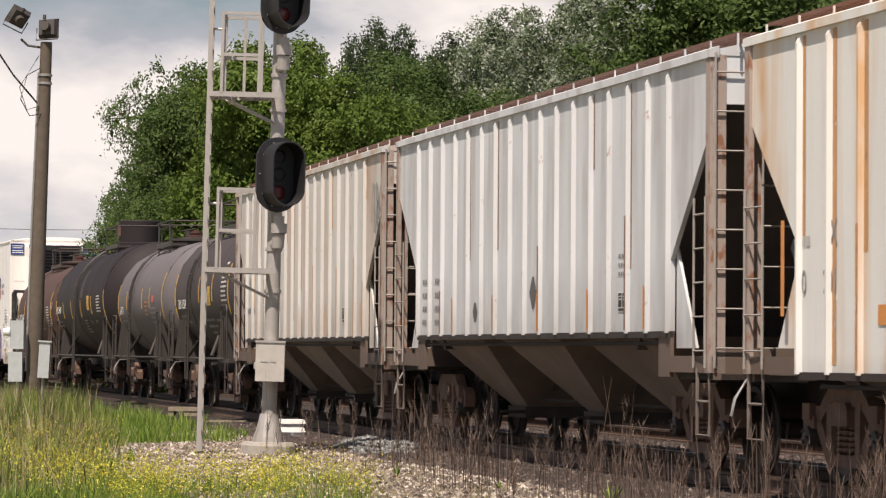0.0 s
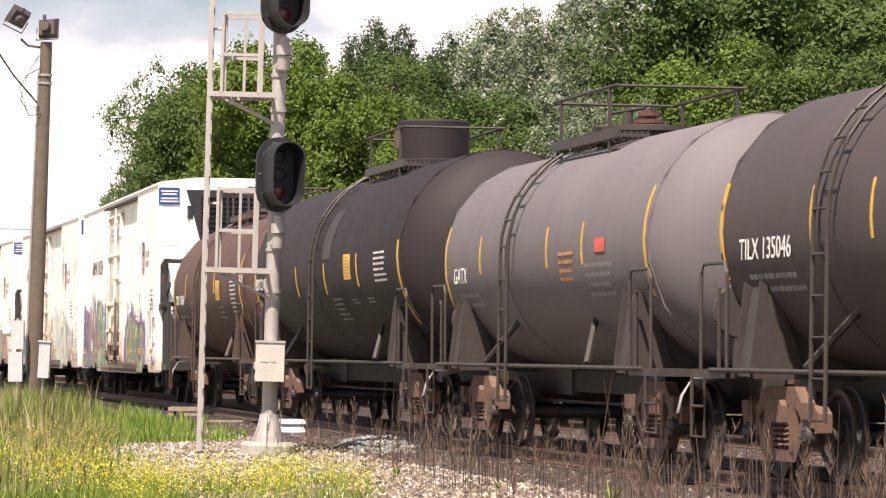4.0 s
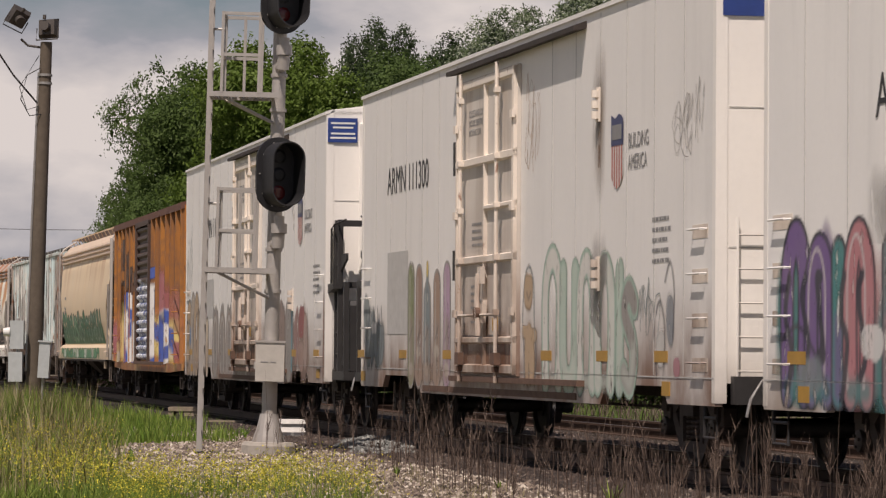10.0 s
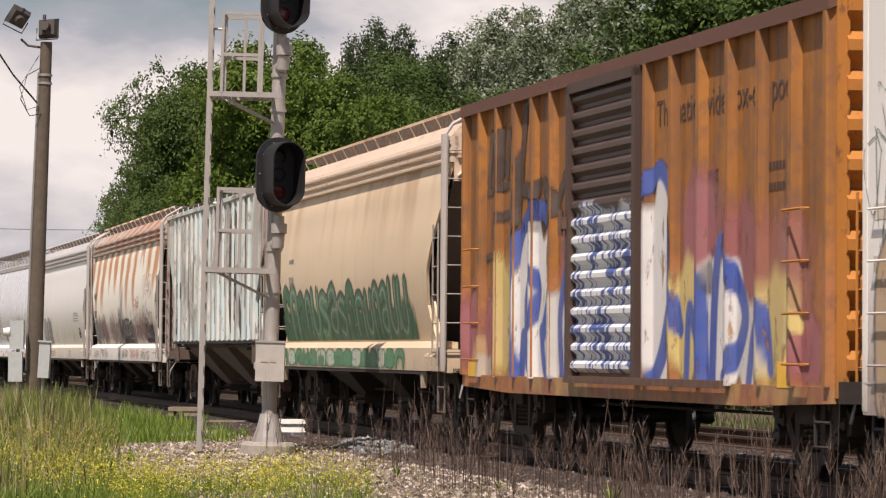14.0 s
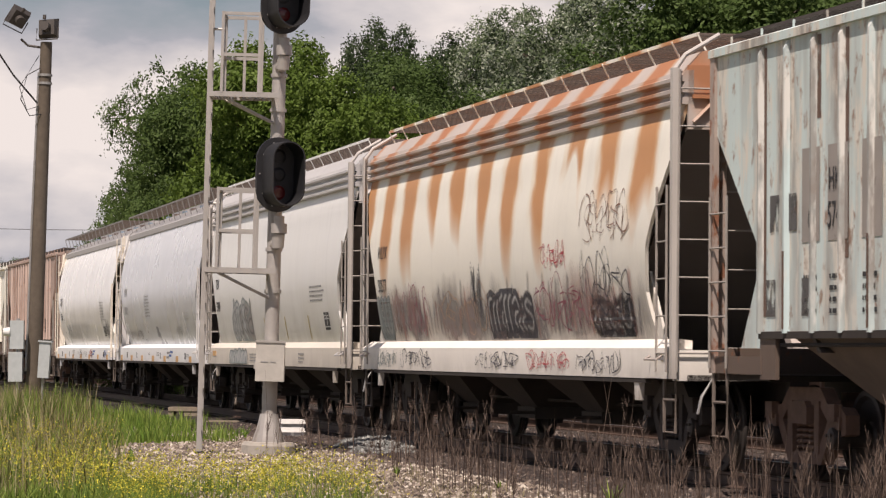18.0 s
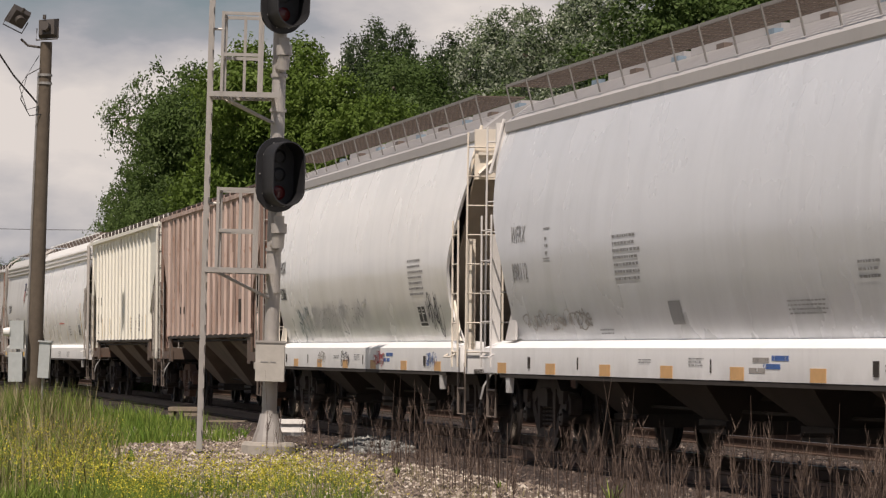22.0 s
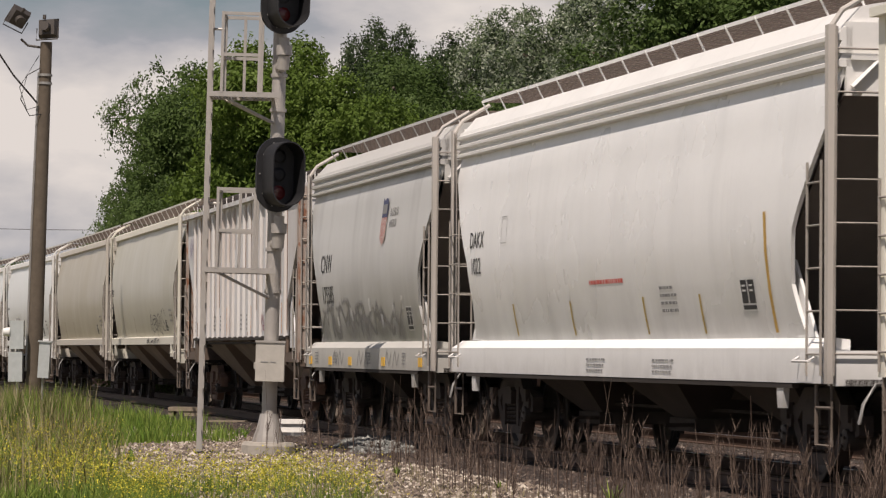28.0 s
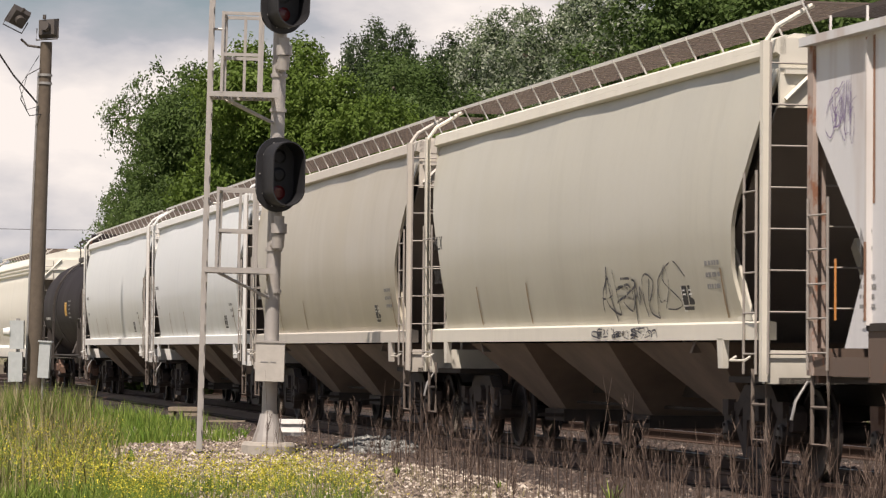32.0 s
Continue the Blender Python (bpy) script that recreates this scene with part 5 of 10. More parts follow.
# darker copy of the bay steel, with the shade behind deep sills painted in
M_BAY_SHADED = plain("shade_black_hopper_steel", (0.045, 0.034, 0.028), 0.85, 0, 0.4, 1.2)
# slope sheets of ribbed cars: the shade of the end recess is in this colour
M_SHADE = plain("shade_dark_slope_steel", (0.085, 0.070, 0.062), 0.85, 0, 0.25, 1.5)
M_STEP = paint("grimy_step_steel", (0.20, 0.17, 0.145), 0.6)
M_SILLR = paint("rust_brown_end_sill", (0.125, 0.088, 0.068), 0.7, 0.2, rust=(RUST, 0.12))
M_POST = paint("grimy_post_paint", (0.50, 0.465, 0.43), 0.55, 0.15, rust=((0.34, 0.19, 0.11), 0.07))
M_LADDER = plain("dull_ladder_steel", (0.34, 0.31, 0.28), 0.55, 0.2, 0.25, 6.0)
# slope sheets of smooth cars, coloured dark for the recess shade
M_SLOPE = plain("shade_brown_slope_steel", (0.15, 0.128, 0.115), 0.7, 0, 0.12, 1.5)
M_VALVE = plain("dark_red_valve_paint", (0.10, 0.040, 0.034), 0.6, 0.1, 0.3, 8.0)
M_STRIPE = plain("dull_yellow_stripe", (0.52, 0.30, 0.035), 0.5)

M_LATCH = plain("blue_latch_paint", (0.20, 0.27, 0.33), 0.6, 0, 0.4, 5.0)
# ---------------------------------------------------------------- running gear
def wheel_mesh():
    s = Shape()
    for q in (-1, 1):
        y = 0.72 * q
        s.lathe([(y - 0.02 * q, 0.14), (y, 0.15), (y, 0.36), (y - 0.045 * q, 0.40), (y - 0.045 * q, 0.485), (y - 0.015 * q, 0.485), (y, 0.459), (y + 0.09 * q, 0.454), (y + 0.095 * q, 0.40), (y + 0.05 * q, 0.37), (y + 0.035 * q, 0.16), (y + 0.06 * q, 0.14), (y + 0.06 * q, 0.10)], 1, 30)
        s.lathe([(1.00 * q, 0.10), (1.10 * q, 0.11), (1.16 * q, 0.10), (1.17 * q, 0.07), (1.175 * q, 0.01)], 1, 16)
    s.cyl((0, -1.1, 0), (0, 1.1, 0), 0.085, 12)
    for q in (-1, 1):
        for k in range(3):
            a = k * 2.094
            s.cyl((0.06 * math.cos(a), 1.165 * q, 0.06 * math.sin(a)), (0.06 * math.cos(a), 1.19 * q, 0.06 * math.sin(a)), 0.016, 6)
    return s.mesh("wheelset", M_WHEEL, 35)


def tread_mesh():
    ring = lambda y, q: [(q * math.cos(2 * math.pi * j / 30), y, q * math.sin(2 * math.pi * j / 30)) for j in range(30)]
    return Shape().loft([ring(-0.02, 0.4605), ring(0.025, 0.4598)], caps=False).mesh("tread", M_TREAD, 35)


def frame_mesh():
    top = [(-1.13, 0.50), (-1.13, 0.68), (-1.0, 0.75), (-0.80, 0.75), (-0.66, 0.76), (-0.44, 0.93), (0.44, 0.93), (0.66, 0.76), (0.80, 0.75), (1.0, 0.75), (1.13, 0.68), (1.13, 0.50), (1.02, 0.48), (0.99, 0.60), (0.66, 0.60), (0.42, 0.76), (-0.42, 0.76), (-0.66, 0.60), (-0.99, 0.60), (-1.02, 0.48)]
    low = [(-0.82, 0.62), (-0.46, 0.20), (0.46, 0.20), (0.82, 0.62), (0.64, 0.62), (0.37, 0.31), (-0.37, 0.31), (-0.64, 0.62)]
    s = Shape().prism(top, 1, -0.07, 0.07).prism(low, 1, -0.07, 0.07)
    for q in (-1, 1):
        s.prism([(0.31 * q, 0.30), (0.43 * q, 0.30), (0.45 * q, 0.80), (0.31 * q, 0.80)], 1, -0.085, 0.085)
        s.box(0.89 * q - 0.14, 0.89 * q + 0.14, -0.10, 0.10, 0.54, 0.66)
        s.box(0.89 * q - 0.10, 0.89 * q + 0.10, -0.13, -0.05, 0.62, 0.78)
    return s.mesh("side_frame", None)


def spring_mesh():
    s = Shape()
    for dx in (0.0,):
        pts = [(dx + 0.075 * math.cos(a), 0.075 * math.sin(a), 0.315 + 0.265 * a / (2 * math.pi * 5)) for a in [k * math.pi / 4 for k in range(41)]]
        s.tube(pts, 0.017, 5)
    return s.mesh("spring", None, 50)


def bolster_mesh():
    s = Shape()
    s.prism([(-0.22, 0.58), (0.22, 0.58), (0.22, 0.74), (0.16, 0.80), (-0.16, 0.80), (-0.22, 0.74)], 1, -1.16, 1.16)
    s.cyl((0, 0, 0.75), (0, 0, 0.90), 0.2, 14)
    for q in (-1, 1):
        s.box(-0.08, 0.08, 0.62 * q - 0.08, 0.62 * q + 0.08, 0.78, 0.88)
        s.box(0.40 * q - 0.03, 0.40 * q + 0.03, -0.7, 0.7, 0.36, 0.46)
        s.box(0.46 * q - 0.03, 0.46 * q + 0.03, -0.76, -0.68, 0.30, 0.52).box(0.46 * q - 0.03, 0.46 * q + 0.03, 0.68, 0.76, 0.30, 0.52)
    return s.mesh("bolster", None)


WHEEL, TREAD, FRAME, SPRING, BOLSTER = wheel_mesh(), tread_mesh(), frame_mesh(), spring_mesh(), bolster_mesh()
TURN = []   # wheelsets that roll


def tinted(me, mat):
    c = me.copy()
    c.materials.clear()
    c.materials.append(mat)
    return c


GEAR = {m.name: (tinted(FRAME, m), tinted(SPRING, m), tinted(BOLSTER, m)) for m in (M_TRUCK, M_TRUCK_DARK)}


def truck(car, x, mat):
    t = new("truck")
    t.parent = car
    t.matrix_basis = pose(x, 0, 0)
    fr, sp, bo = GEAR[mat.name]
    for q in (-1, 1):
        part("side_frame", fr, mat, t, at=pose(0, 1.03 * q, 0, 0, 0, 0 if q < 0 else 180))
        for dx in (-0.17, 0.0, 0.17):
            part("spring", sp, mat, t, at=pose(dx, 1.03 * q, 0))
        w = part("wheelset", WHEEL, M_WHEEL, t)
        w.matrix_parent_inverse = Matrix.Translation((0.89 * q, 0, 0.46))
        TURN.append(w)
        for y in (-0.775, 0.775):
            part("wheel_tread", TREAD, M_TREAD, t, "bright worn tread", at=pose(0.89 * q, y, 0.46))
    part("bolster", bo, mat, t)
    return t


COUP = Shape().box(-0.55, 0.02, -0.09, 0.09, -0.09, 0.09).prism([(-0.08, -0.14), (0.16, -0.19), (0.25, -0.10), (0.22, 0.03), (0.12, 0.03), (0.10, 0.16), (-0.08, 0.14)], 2, -0.14, 0.14).mesh("coupler", M_TRUCK)
HOSE = Shape().tube([(-0.25, 0.25, 0.82), (0.05, 0.27, 0.68), (0.25, 0.2, 0.45), (0.42, 0.1, 0.40)], 0.025, 6).mesh("air_hose", M_UNDER, 50)
LEVER = Shape().tube([(-0.2, -0.1, 1.02), (-0.05, -0.3, 1.02), (-0.02, -1.2, 0.98), (-0.02, -1.32, 0.80), (-0.02, -1.36, 0.62)], 0.016, 6).mesh("uncoupling_lever", M_GALV, 50)


def ends(car, L):
    for q in (-1, 1):
        m = pose(q * L / 2, 0, 0.88, 0, 0, 0 if q > 0 else 180)
        part("coupler", COUP, M_TRUCK, car, "rusty knuckle coupler", at=m)
        n = pose(q * (L / 2 - 0.32), 0, 0, 0, 0, 0 if q > 0 else 180)
        part("air_hose", HOSE, M_UNDER, car, at=n)
        part("uncoupling_lever", LEVER, M_GALV, car, at=n)


def steps(car, x, mat, z0=0.42, z1=1.1, w=0.42):
    """Sill steps below a corner, on both sides."""
    for y in (-1.5, 1.5):
        s = Shape().tube([(x, y, z1), (x, y, z0), (x + w, y, z0), (x + w, y, z1)], 0.02, 6).tube([(x, y, (z0 + z1) / 2), (x + w, y, (z0 + z1) / 2)], 0.017, 6)
        part("sill_step", s, mat, car)


def rungs(car, pts, mat, name="ladder", label=""):
    """A ladder: pts are (stile a foot, stile a head, stile b foot, stile b head, number of rungs)."""
    a0, a1, b0, b1, n = pts
    a0, a1, b0, b1 = Vector(a0), Vector(a1), Vector(b0), Vector(b1)
    lad = new(name)
    lad.parent = car
    tagged(lad, label)
    part("stile", Shape().tube([a0, a1], 0.014, 6), mat, lad)
    part("stile", Shape().tube([b0, b1], 0.014, 6), mat, lad)
    rung = Shape().tube([a0, b0], 0.011, 6).mesh("rung", mat)
    for i in range(n):
        d = (a1 - a0) * (i + 0.5) / n
        part("rung", rung, mat, lad, at=pose(d.x, d.y, d.z))
    return lad


def running_board(car, x0, x1, z, mat, grate, y0=-1.15, y1=-0.5, base=-0.28, step=0.95, rail=True, label="", lean=0.0):
    """Roof walk of open bars on posts, on both sides of the roof."""
    for q in (1, -1):
        b = new("running_board")
        b.parent = car
        tagged(b, label)
        g = Shape()
        n = 11
        for i in range(n):
            y = y0 + (y1 - y0) * i / (n - 1)
            g.box(x0, x1, q * y - 0.008, q * y + 0.008, z - 0.024, z)
        k = int((x1 - x0) / 0.34)
        for i in range(k + 1):
            x = x0 + (x1 - x0) * i / k
            g.box(x - 0.012, x + 0.012, min(q * y0, q * y1), max(q * y0, q * y1), z - 0.022, z - 0.004)
        part("grating", g, grate, b)
        part("edge_bar", Shape().box(x0, x1, q * y0 - 0.010, q * y0 + 0.010, z - 0.03, z + 0.006), mat if lean else grate, b)
        if rail:
            k = max(2, int((x1 - x0) / step))
            post = Shape().loft([[(-0.013, lean - 0.008, z + base), (0.013, lean - 0.008, z + base), (0.013, lean + 0.008, z + base), (-0.013, lean + 0.008, z + base)], [(-0.013, -0.008, z - 0.01), (0.013, -0.008, z - 0.01), (0.013, 0.008, z - 0.01), (-0.013, 0.008, z - 0.01)]]).mesh("post", mat)
            for i in range(k + 1):
                part("post", post, mat, b, at=pose(x0 + (x1 - x0) * i / k, q * (y0 - 0.02), 0, 0, 0, 0 if q > 0 else 180))


def bays(car, n, xc, pitch, ztop, half, mat, zlow=0.5):
    """Discharge hoppers under the body, each an upside-down pyramid with a gate."""
    for i in range(n):
        x = xc + (i - (n - 1) / 2) * pitch
        w = pitch * 0.37
        s = Shape().loft([[(x - w, -half, ztop), (x + w, -half, ztop), (x + w, half, ztop), (x - w, half, ztop)], [(x - 0.42, -0.55, zlow), (x + 0.42, -0.55, zlow), (x + 0.42, 0.55, zlow), (x - 0.42, 0.55, zlow)]])
        h = part("hopper_bay", s, mat, car)
        part("outlet_gate", Shape().box(x - 0.5, x + 0.5, -0.62, 0.62, zlow - 0.13, zlow + 0.02), M_UNDER, h)
        part("gate_shaft", Shape().tube([(x + 0.45, -0.95, zlow - 0.05), (x + 0.45, 0.95, zlow - 0.05)], 0.025, 6), M_UNDER, h)


def under_gear(car, L, zc=1.0):
    part("centre_sill", Shape().box(-L / 2 + 0.55, L / 2 - 0.55, -0.30, 0.30, 0.74, 1.02), M_UNDER, car)
    part("brake_cylinder", Shape().cyl((-0.6 + L * 0.3, -0.7, 0.95), (0.0 + L * 0.3, -0.7, 0.95), 0.15, 12), M_UNDER, car, smooth=40)
    part("air_reservoir", Shape().cyl((-L * 0.33, 0.65, 0.95), (-L * 0.33 + 0.9, 0.65, 0.95), 0.2, 12), M_UNDER, car, smooth=40)
    part("brake_rod", Shape().tube([(-L * 0.36, -0.45, 0.62), (L * 0.36, -0.45, 0.62)], 0.02, 6), M_UNDER, car)


def begin(kind, label, L, mat_truck, tc=2.2):
    car = new(kind)
    tagged(car, label, {"ribbed_hopper_car": "hopper car", "hopper_car": "hopper car", "tank_car": "tank car", "refrigerator_car": "refrigerator car", "boxcar": "boxcar"}[kind], group="freight train")
    for q in (-1, 1):
        truck(car, q * (L / 2 - tc), mat_truck)
    ends(car, L)
    under_gear(car, L)
    return car


# ---------------------------------------------------------------- ribbed hopper car
def ribbed_hopper(L, label, body, ribm, zt=4.28, zb=1.48, n=19, gap=0.55, eave=False, board=None, boards_rust=False, truck_m=None, dark=None, inner=None, trim=None, post_m=None):
    walk_z = 0.27 if eave else 0.20
    car = begin("ribbed_hopper_car", label, L, truck_m or M_TRUCK)
    trim = trim or body
    board = board or body
    e = L / 2 - gap              # end of the body
    W = 1.50
    flat = lambda z: -W
    # side sheets, cut back below at both ends
    cut = [(-e, zt), (-e, zt - 0.70), (-e + 0.95, zt - 1.55), (-e + 1.5, zt - 2.05), (-e + 1.5, zb), (e - 1.5, zb), (e - 1.5, zt - 2.05), (e - 0.95, zt - 1.55), (e, zt - 0.70), (e, zt)]
    for q in (-1, 1):
        part("side_wall", Shape().prism(cut, 1, q * W, q * (W - 0.05)), body, car)
        xs = [-e + 1.55 + (2 * e - 3.1) * i / (n - 3) for i in range(n - 2)]
        rib = Shape()
        y0, y1 = -W - 0.05, -W
        rib.loft([[(-0.045, y1, zb - 0.02), (-0.022, y0, zb - 0.02), (0.022, y0, zb - 0.02), (0.045, y1, zb - 0.02)], [(-0.045, y1, zt - 0.14), (-0.022, y0, zt - 0.14), (0.022, y0, zt - 0.14), (0.045, y1, zt - 0.14)], [(-0.05, y1, zt - 0.06), (-0.035, y1 - 0.01, zt - 0.06), (0.035, y1 - 0.01, zt - 0.06), (0.05, y1, zt - 0.06)]])
        rm = rib.mesh("rib", ribm)
        for x in xs:
            part("rib", rm, ribm, car, at=pose(x, 0, 0, 0, 0, 0) if q < 0 else pose(x, 0, 0, 0, 0, 180))
        # top chord, bottom chord
        d = 0.11 if eave else 0.045
        part("top_chord", Shape().prism([(q * (W - 0.06), zt - 0.05), (q * (W + d), zt - 0.05), (q * (W + d), zt + 0.03), (q * (W - 0.06), zt + 0.07)], 0, -e - 0.02, e + 0.02), trim, car)
        part("bottom_chord", Shape().box(-e + 1.5, e - 1.5, min(q * (W - 0.05), q * (W + 0.02)), max(q * (W - 0.05), q * (W + 0.02)), zb - 0.07, zb - 0.003), M_UNDER, car)
        part("pipe", Shape().tube([(-e + 2.0, q * (W - 0.05), zb - 0.13), (e - 2.0, q * (W - 0.05), zb - 0.13)], 0.022, 6), M_UNDER, car)
        # corners
        for p in (-1, 1):
            x = p * e
            part("corner_post", Shape().prism([(x - p * 0.15, q * (W + 0.03)), (x, q * (W + 0.03)), (x, q * (W - 0.14)), (x - p * 0.035, q * (W - 0.14)), (x - p * 0.035, q * (W - 0.02)), (x - p * 0.15, q * (W - 0.02))], 2, 1.05, zt - 0.02), post_m or body, car)
            part("end_side_sill", Shape().box(min(x, x - p * 1.55), max(x, x - p * 1.55), min(q * (W - 0.1), q * (W + 0.01)), max(q * (W - 0.1), q * (W + 0.01)), 1.05, 1.22), M_SILLR, car)
            part("jacking_plate", Shape().prism([(x - p * 1.95, 1.0), (x - p * 1.5, 1.0), (x - p * 1.5, zb), (x - p * 1.95, zb)], 1, q * (W - 0.04), q * W), M_SILLR, car)
            rungs(car, ((x - p * 0.55, q * (W + 0.03), 1.1), (x - p * 0.55, q * (W + 0.03), zt - 1.45), (x - p * 0.08, q * (W + 0.05), 1.1), (x - p * 0.08, q * (W + 0.05), zt - 1.45), 5), M_LADDER)
            rungs(car, ((x + p * 0.03, q * (W - 0.02), 1.1), (x + p * 0.03, q * (W - 0.02), zt), (x + p * 0.03, q * (W - 0.52), 1.1), (x + p * 0.03, q * (W - 0.52), zt), 8), M_LADDER)
    # roof
    roof = [(-W - 0.02, zt + 0.02), (-0.9, zt + 0.16), (-0.45, zt + 0.22), (0.45, zt + 0.22), (0.9, zt + 0.16), (W + 0.02, zt + 0.02), (W - 0.1, zt - 0.03), (-W + 0.1, zt - 0.03)]
    part("roof", Shape().prism(roof, 0, -e, e), trim, car)
    part("roof_hatch", Shape().box(-e + 0.9, e - 0.9, -0.35, 0.35, zt + 0.2, zt + 0.30), trim, car, "long trough hatch cover")
    running_board(car, -e - 0.1, e + 0.1, zt + walk_z, board, M_BOARD_RUST if boards_rust else M_BOARD_DARK, -1.25, -0.75, -walk_z + 0.02, 0.92)
    # ends: top panel, slope sheet, end sill
    for p in (-1, 1):
        x = p * e
        part("end_panel", Shape().box(min(x - p * 0.06, x - p * 0.01), max(x - p * 0.06, x - p * 0.01), -W + 0.05, W - 0.05, zt - 0.52, zt), trim, car)
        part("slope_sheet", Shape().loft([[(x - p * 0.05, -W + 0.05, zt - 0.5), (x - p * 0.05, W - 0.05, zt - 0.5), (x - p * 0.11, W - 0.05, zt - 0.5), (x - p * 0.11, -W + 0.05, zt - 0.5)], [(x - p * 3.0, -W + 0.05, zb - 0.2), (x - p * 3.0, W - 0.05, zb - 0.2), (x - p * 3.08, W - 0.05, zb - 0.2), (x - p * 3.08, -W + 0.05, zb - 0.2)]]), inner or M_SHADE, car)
        part("end_sill", Shape().box(min(x, x - p * 0.18), max(x, x - p * 0.18), -W + 0.02, W - 0.02, 0.98, 1.30), M_SILLR, car)
        part("end_floor", Shape().box(min(x, x - p * 1.5), max(x, x - p * 1.5), -W + 0.1, W - 0.1, 0.98, 1.04), M_UNDER, car)
        steps(car, x - (0.5 if p > 0 else -0.08), M_STEP)
        part("centre_brace", Shape().prism([(x - p * 0.1, 1.04), (x - p * 0.3, 1.04), (x - p * 1.9, 2.55), (x - p * 1.75, 2.62)], 1, -0.12, 0.12), trim, car)
        for q in (-1, 1):
            part("end_gusset", Shape().prism([(x - p * 1.48, 1.30), (x - p * 0.75, 1.30), (x - p * 1.48, 2.35)], 1, q * (W - 0.06), q * (W - 0.09)), trim, car)
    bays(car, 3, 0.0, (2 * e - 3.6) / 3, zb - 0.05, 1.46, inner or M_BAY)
    return car, (lambda z: -W - 0.002), e


def rib_rust(car, e, n, zt, zb, seed, share, mat, wide=0.05):
    """Thin rust lines that run down beside the ribs of the near side."""
    r = random.Random(seed)
    for i in range(n - 2):
        x = -e + 1.55 + (2 * e - 3.1) * i / (n - 3)
        for side in (-1, 1):
            if r.random() < share:
                low, w = r.uniform(zb, zb + (zt - zb) * 0.75), r.uniform(0.4, 1.0) * wide
                a = x + side * 0.055 - (w if side < 0 else 0)
                part("rust_line", patch(Shape(), a, a + w, low, zt - 0.08, lambda z: -1.5, 0.003, 3), mat, car)
        if r.random() < share * 0.6:
            low = r.uniform(zb, zb + 1.4)
            part("rust_line", patch(Shape(), x - 0.03, x + 0.03, zb + 0.02, low, lambda z: -1.55, 0.003, 2), mat, car)


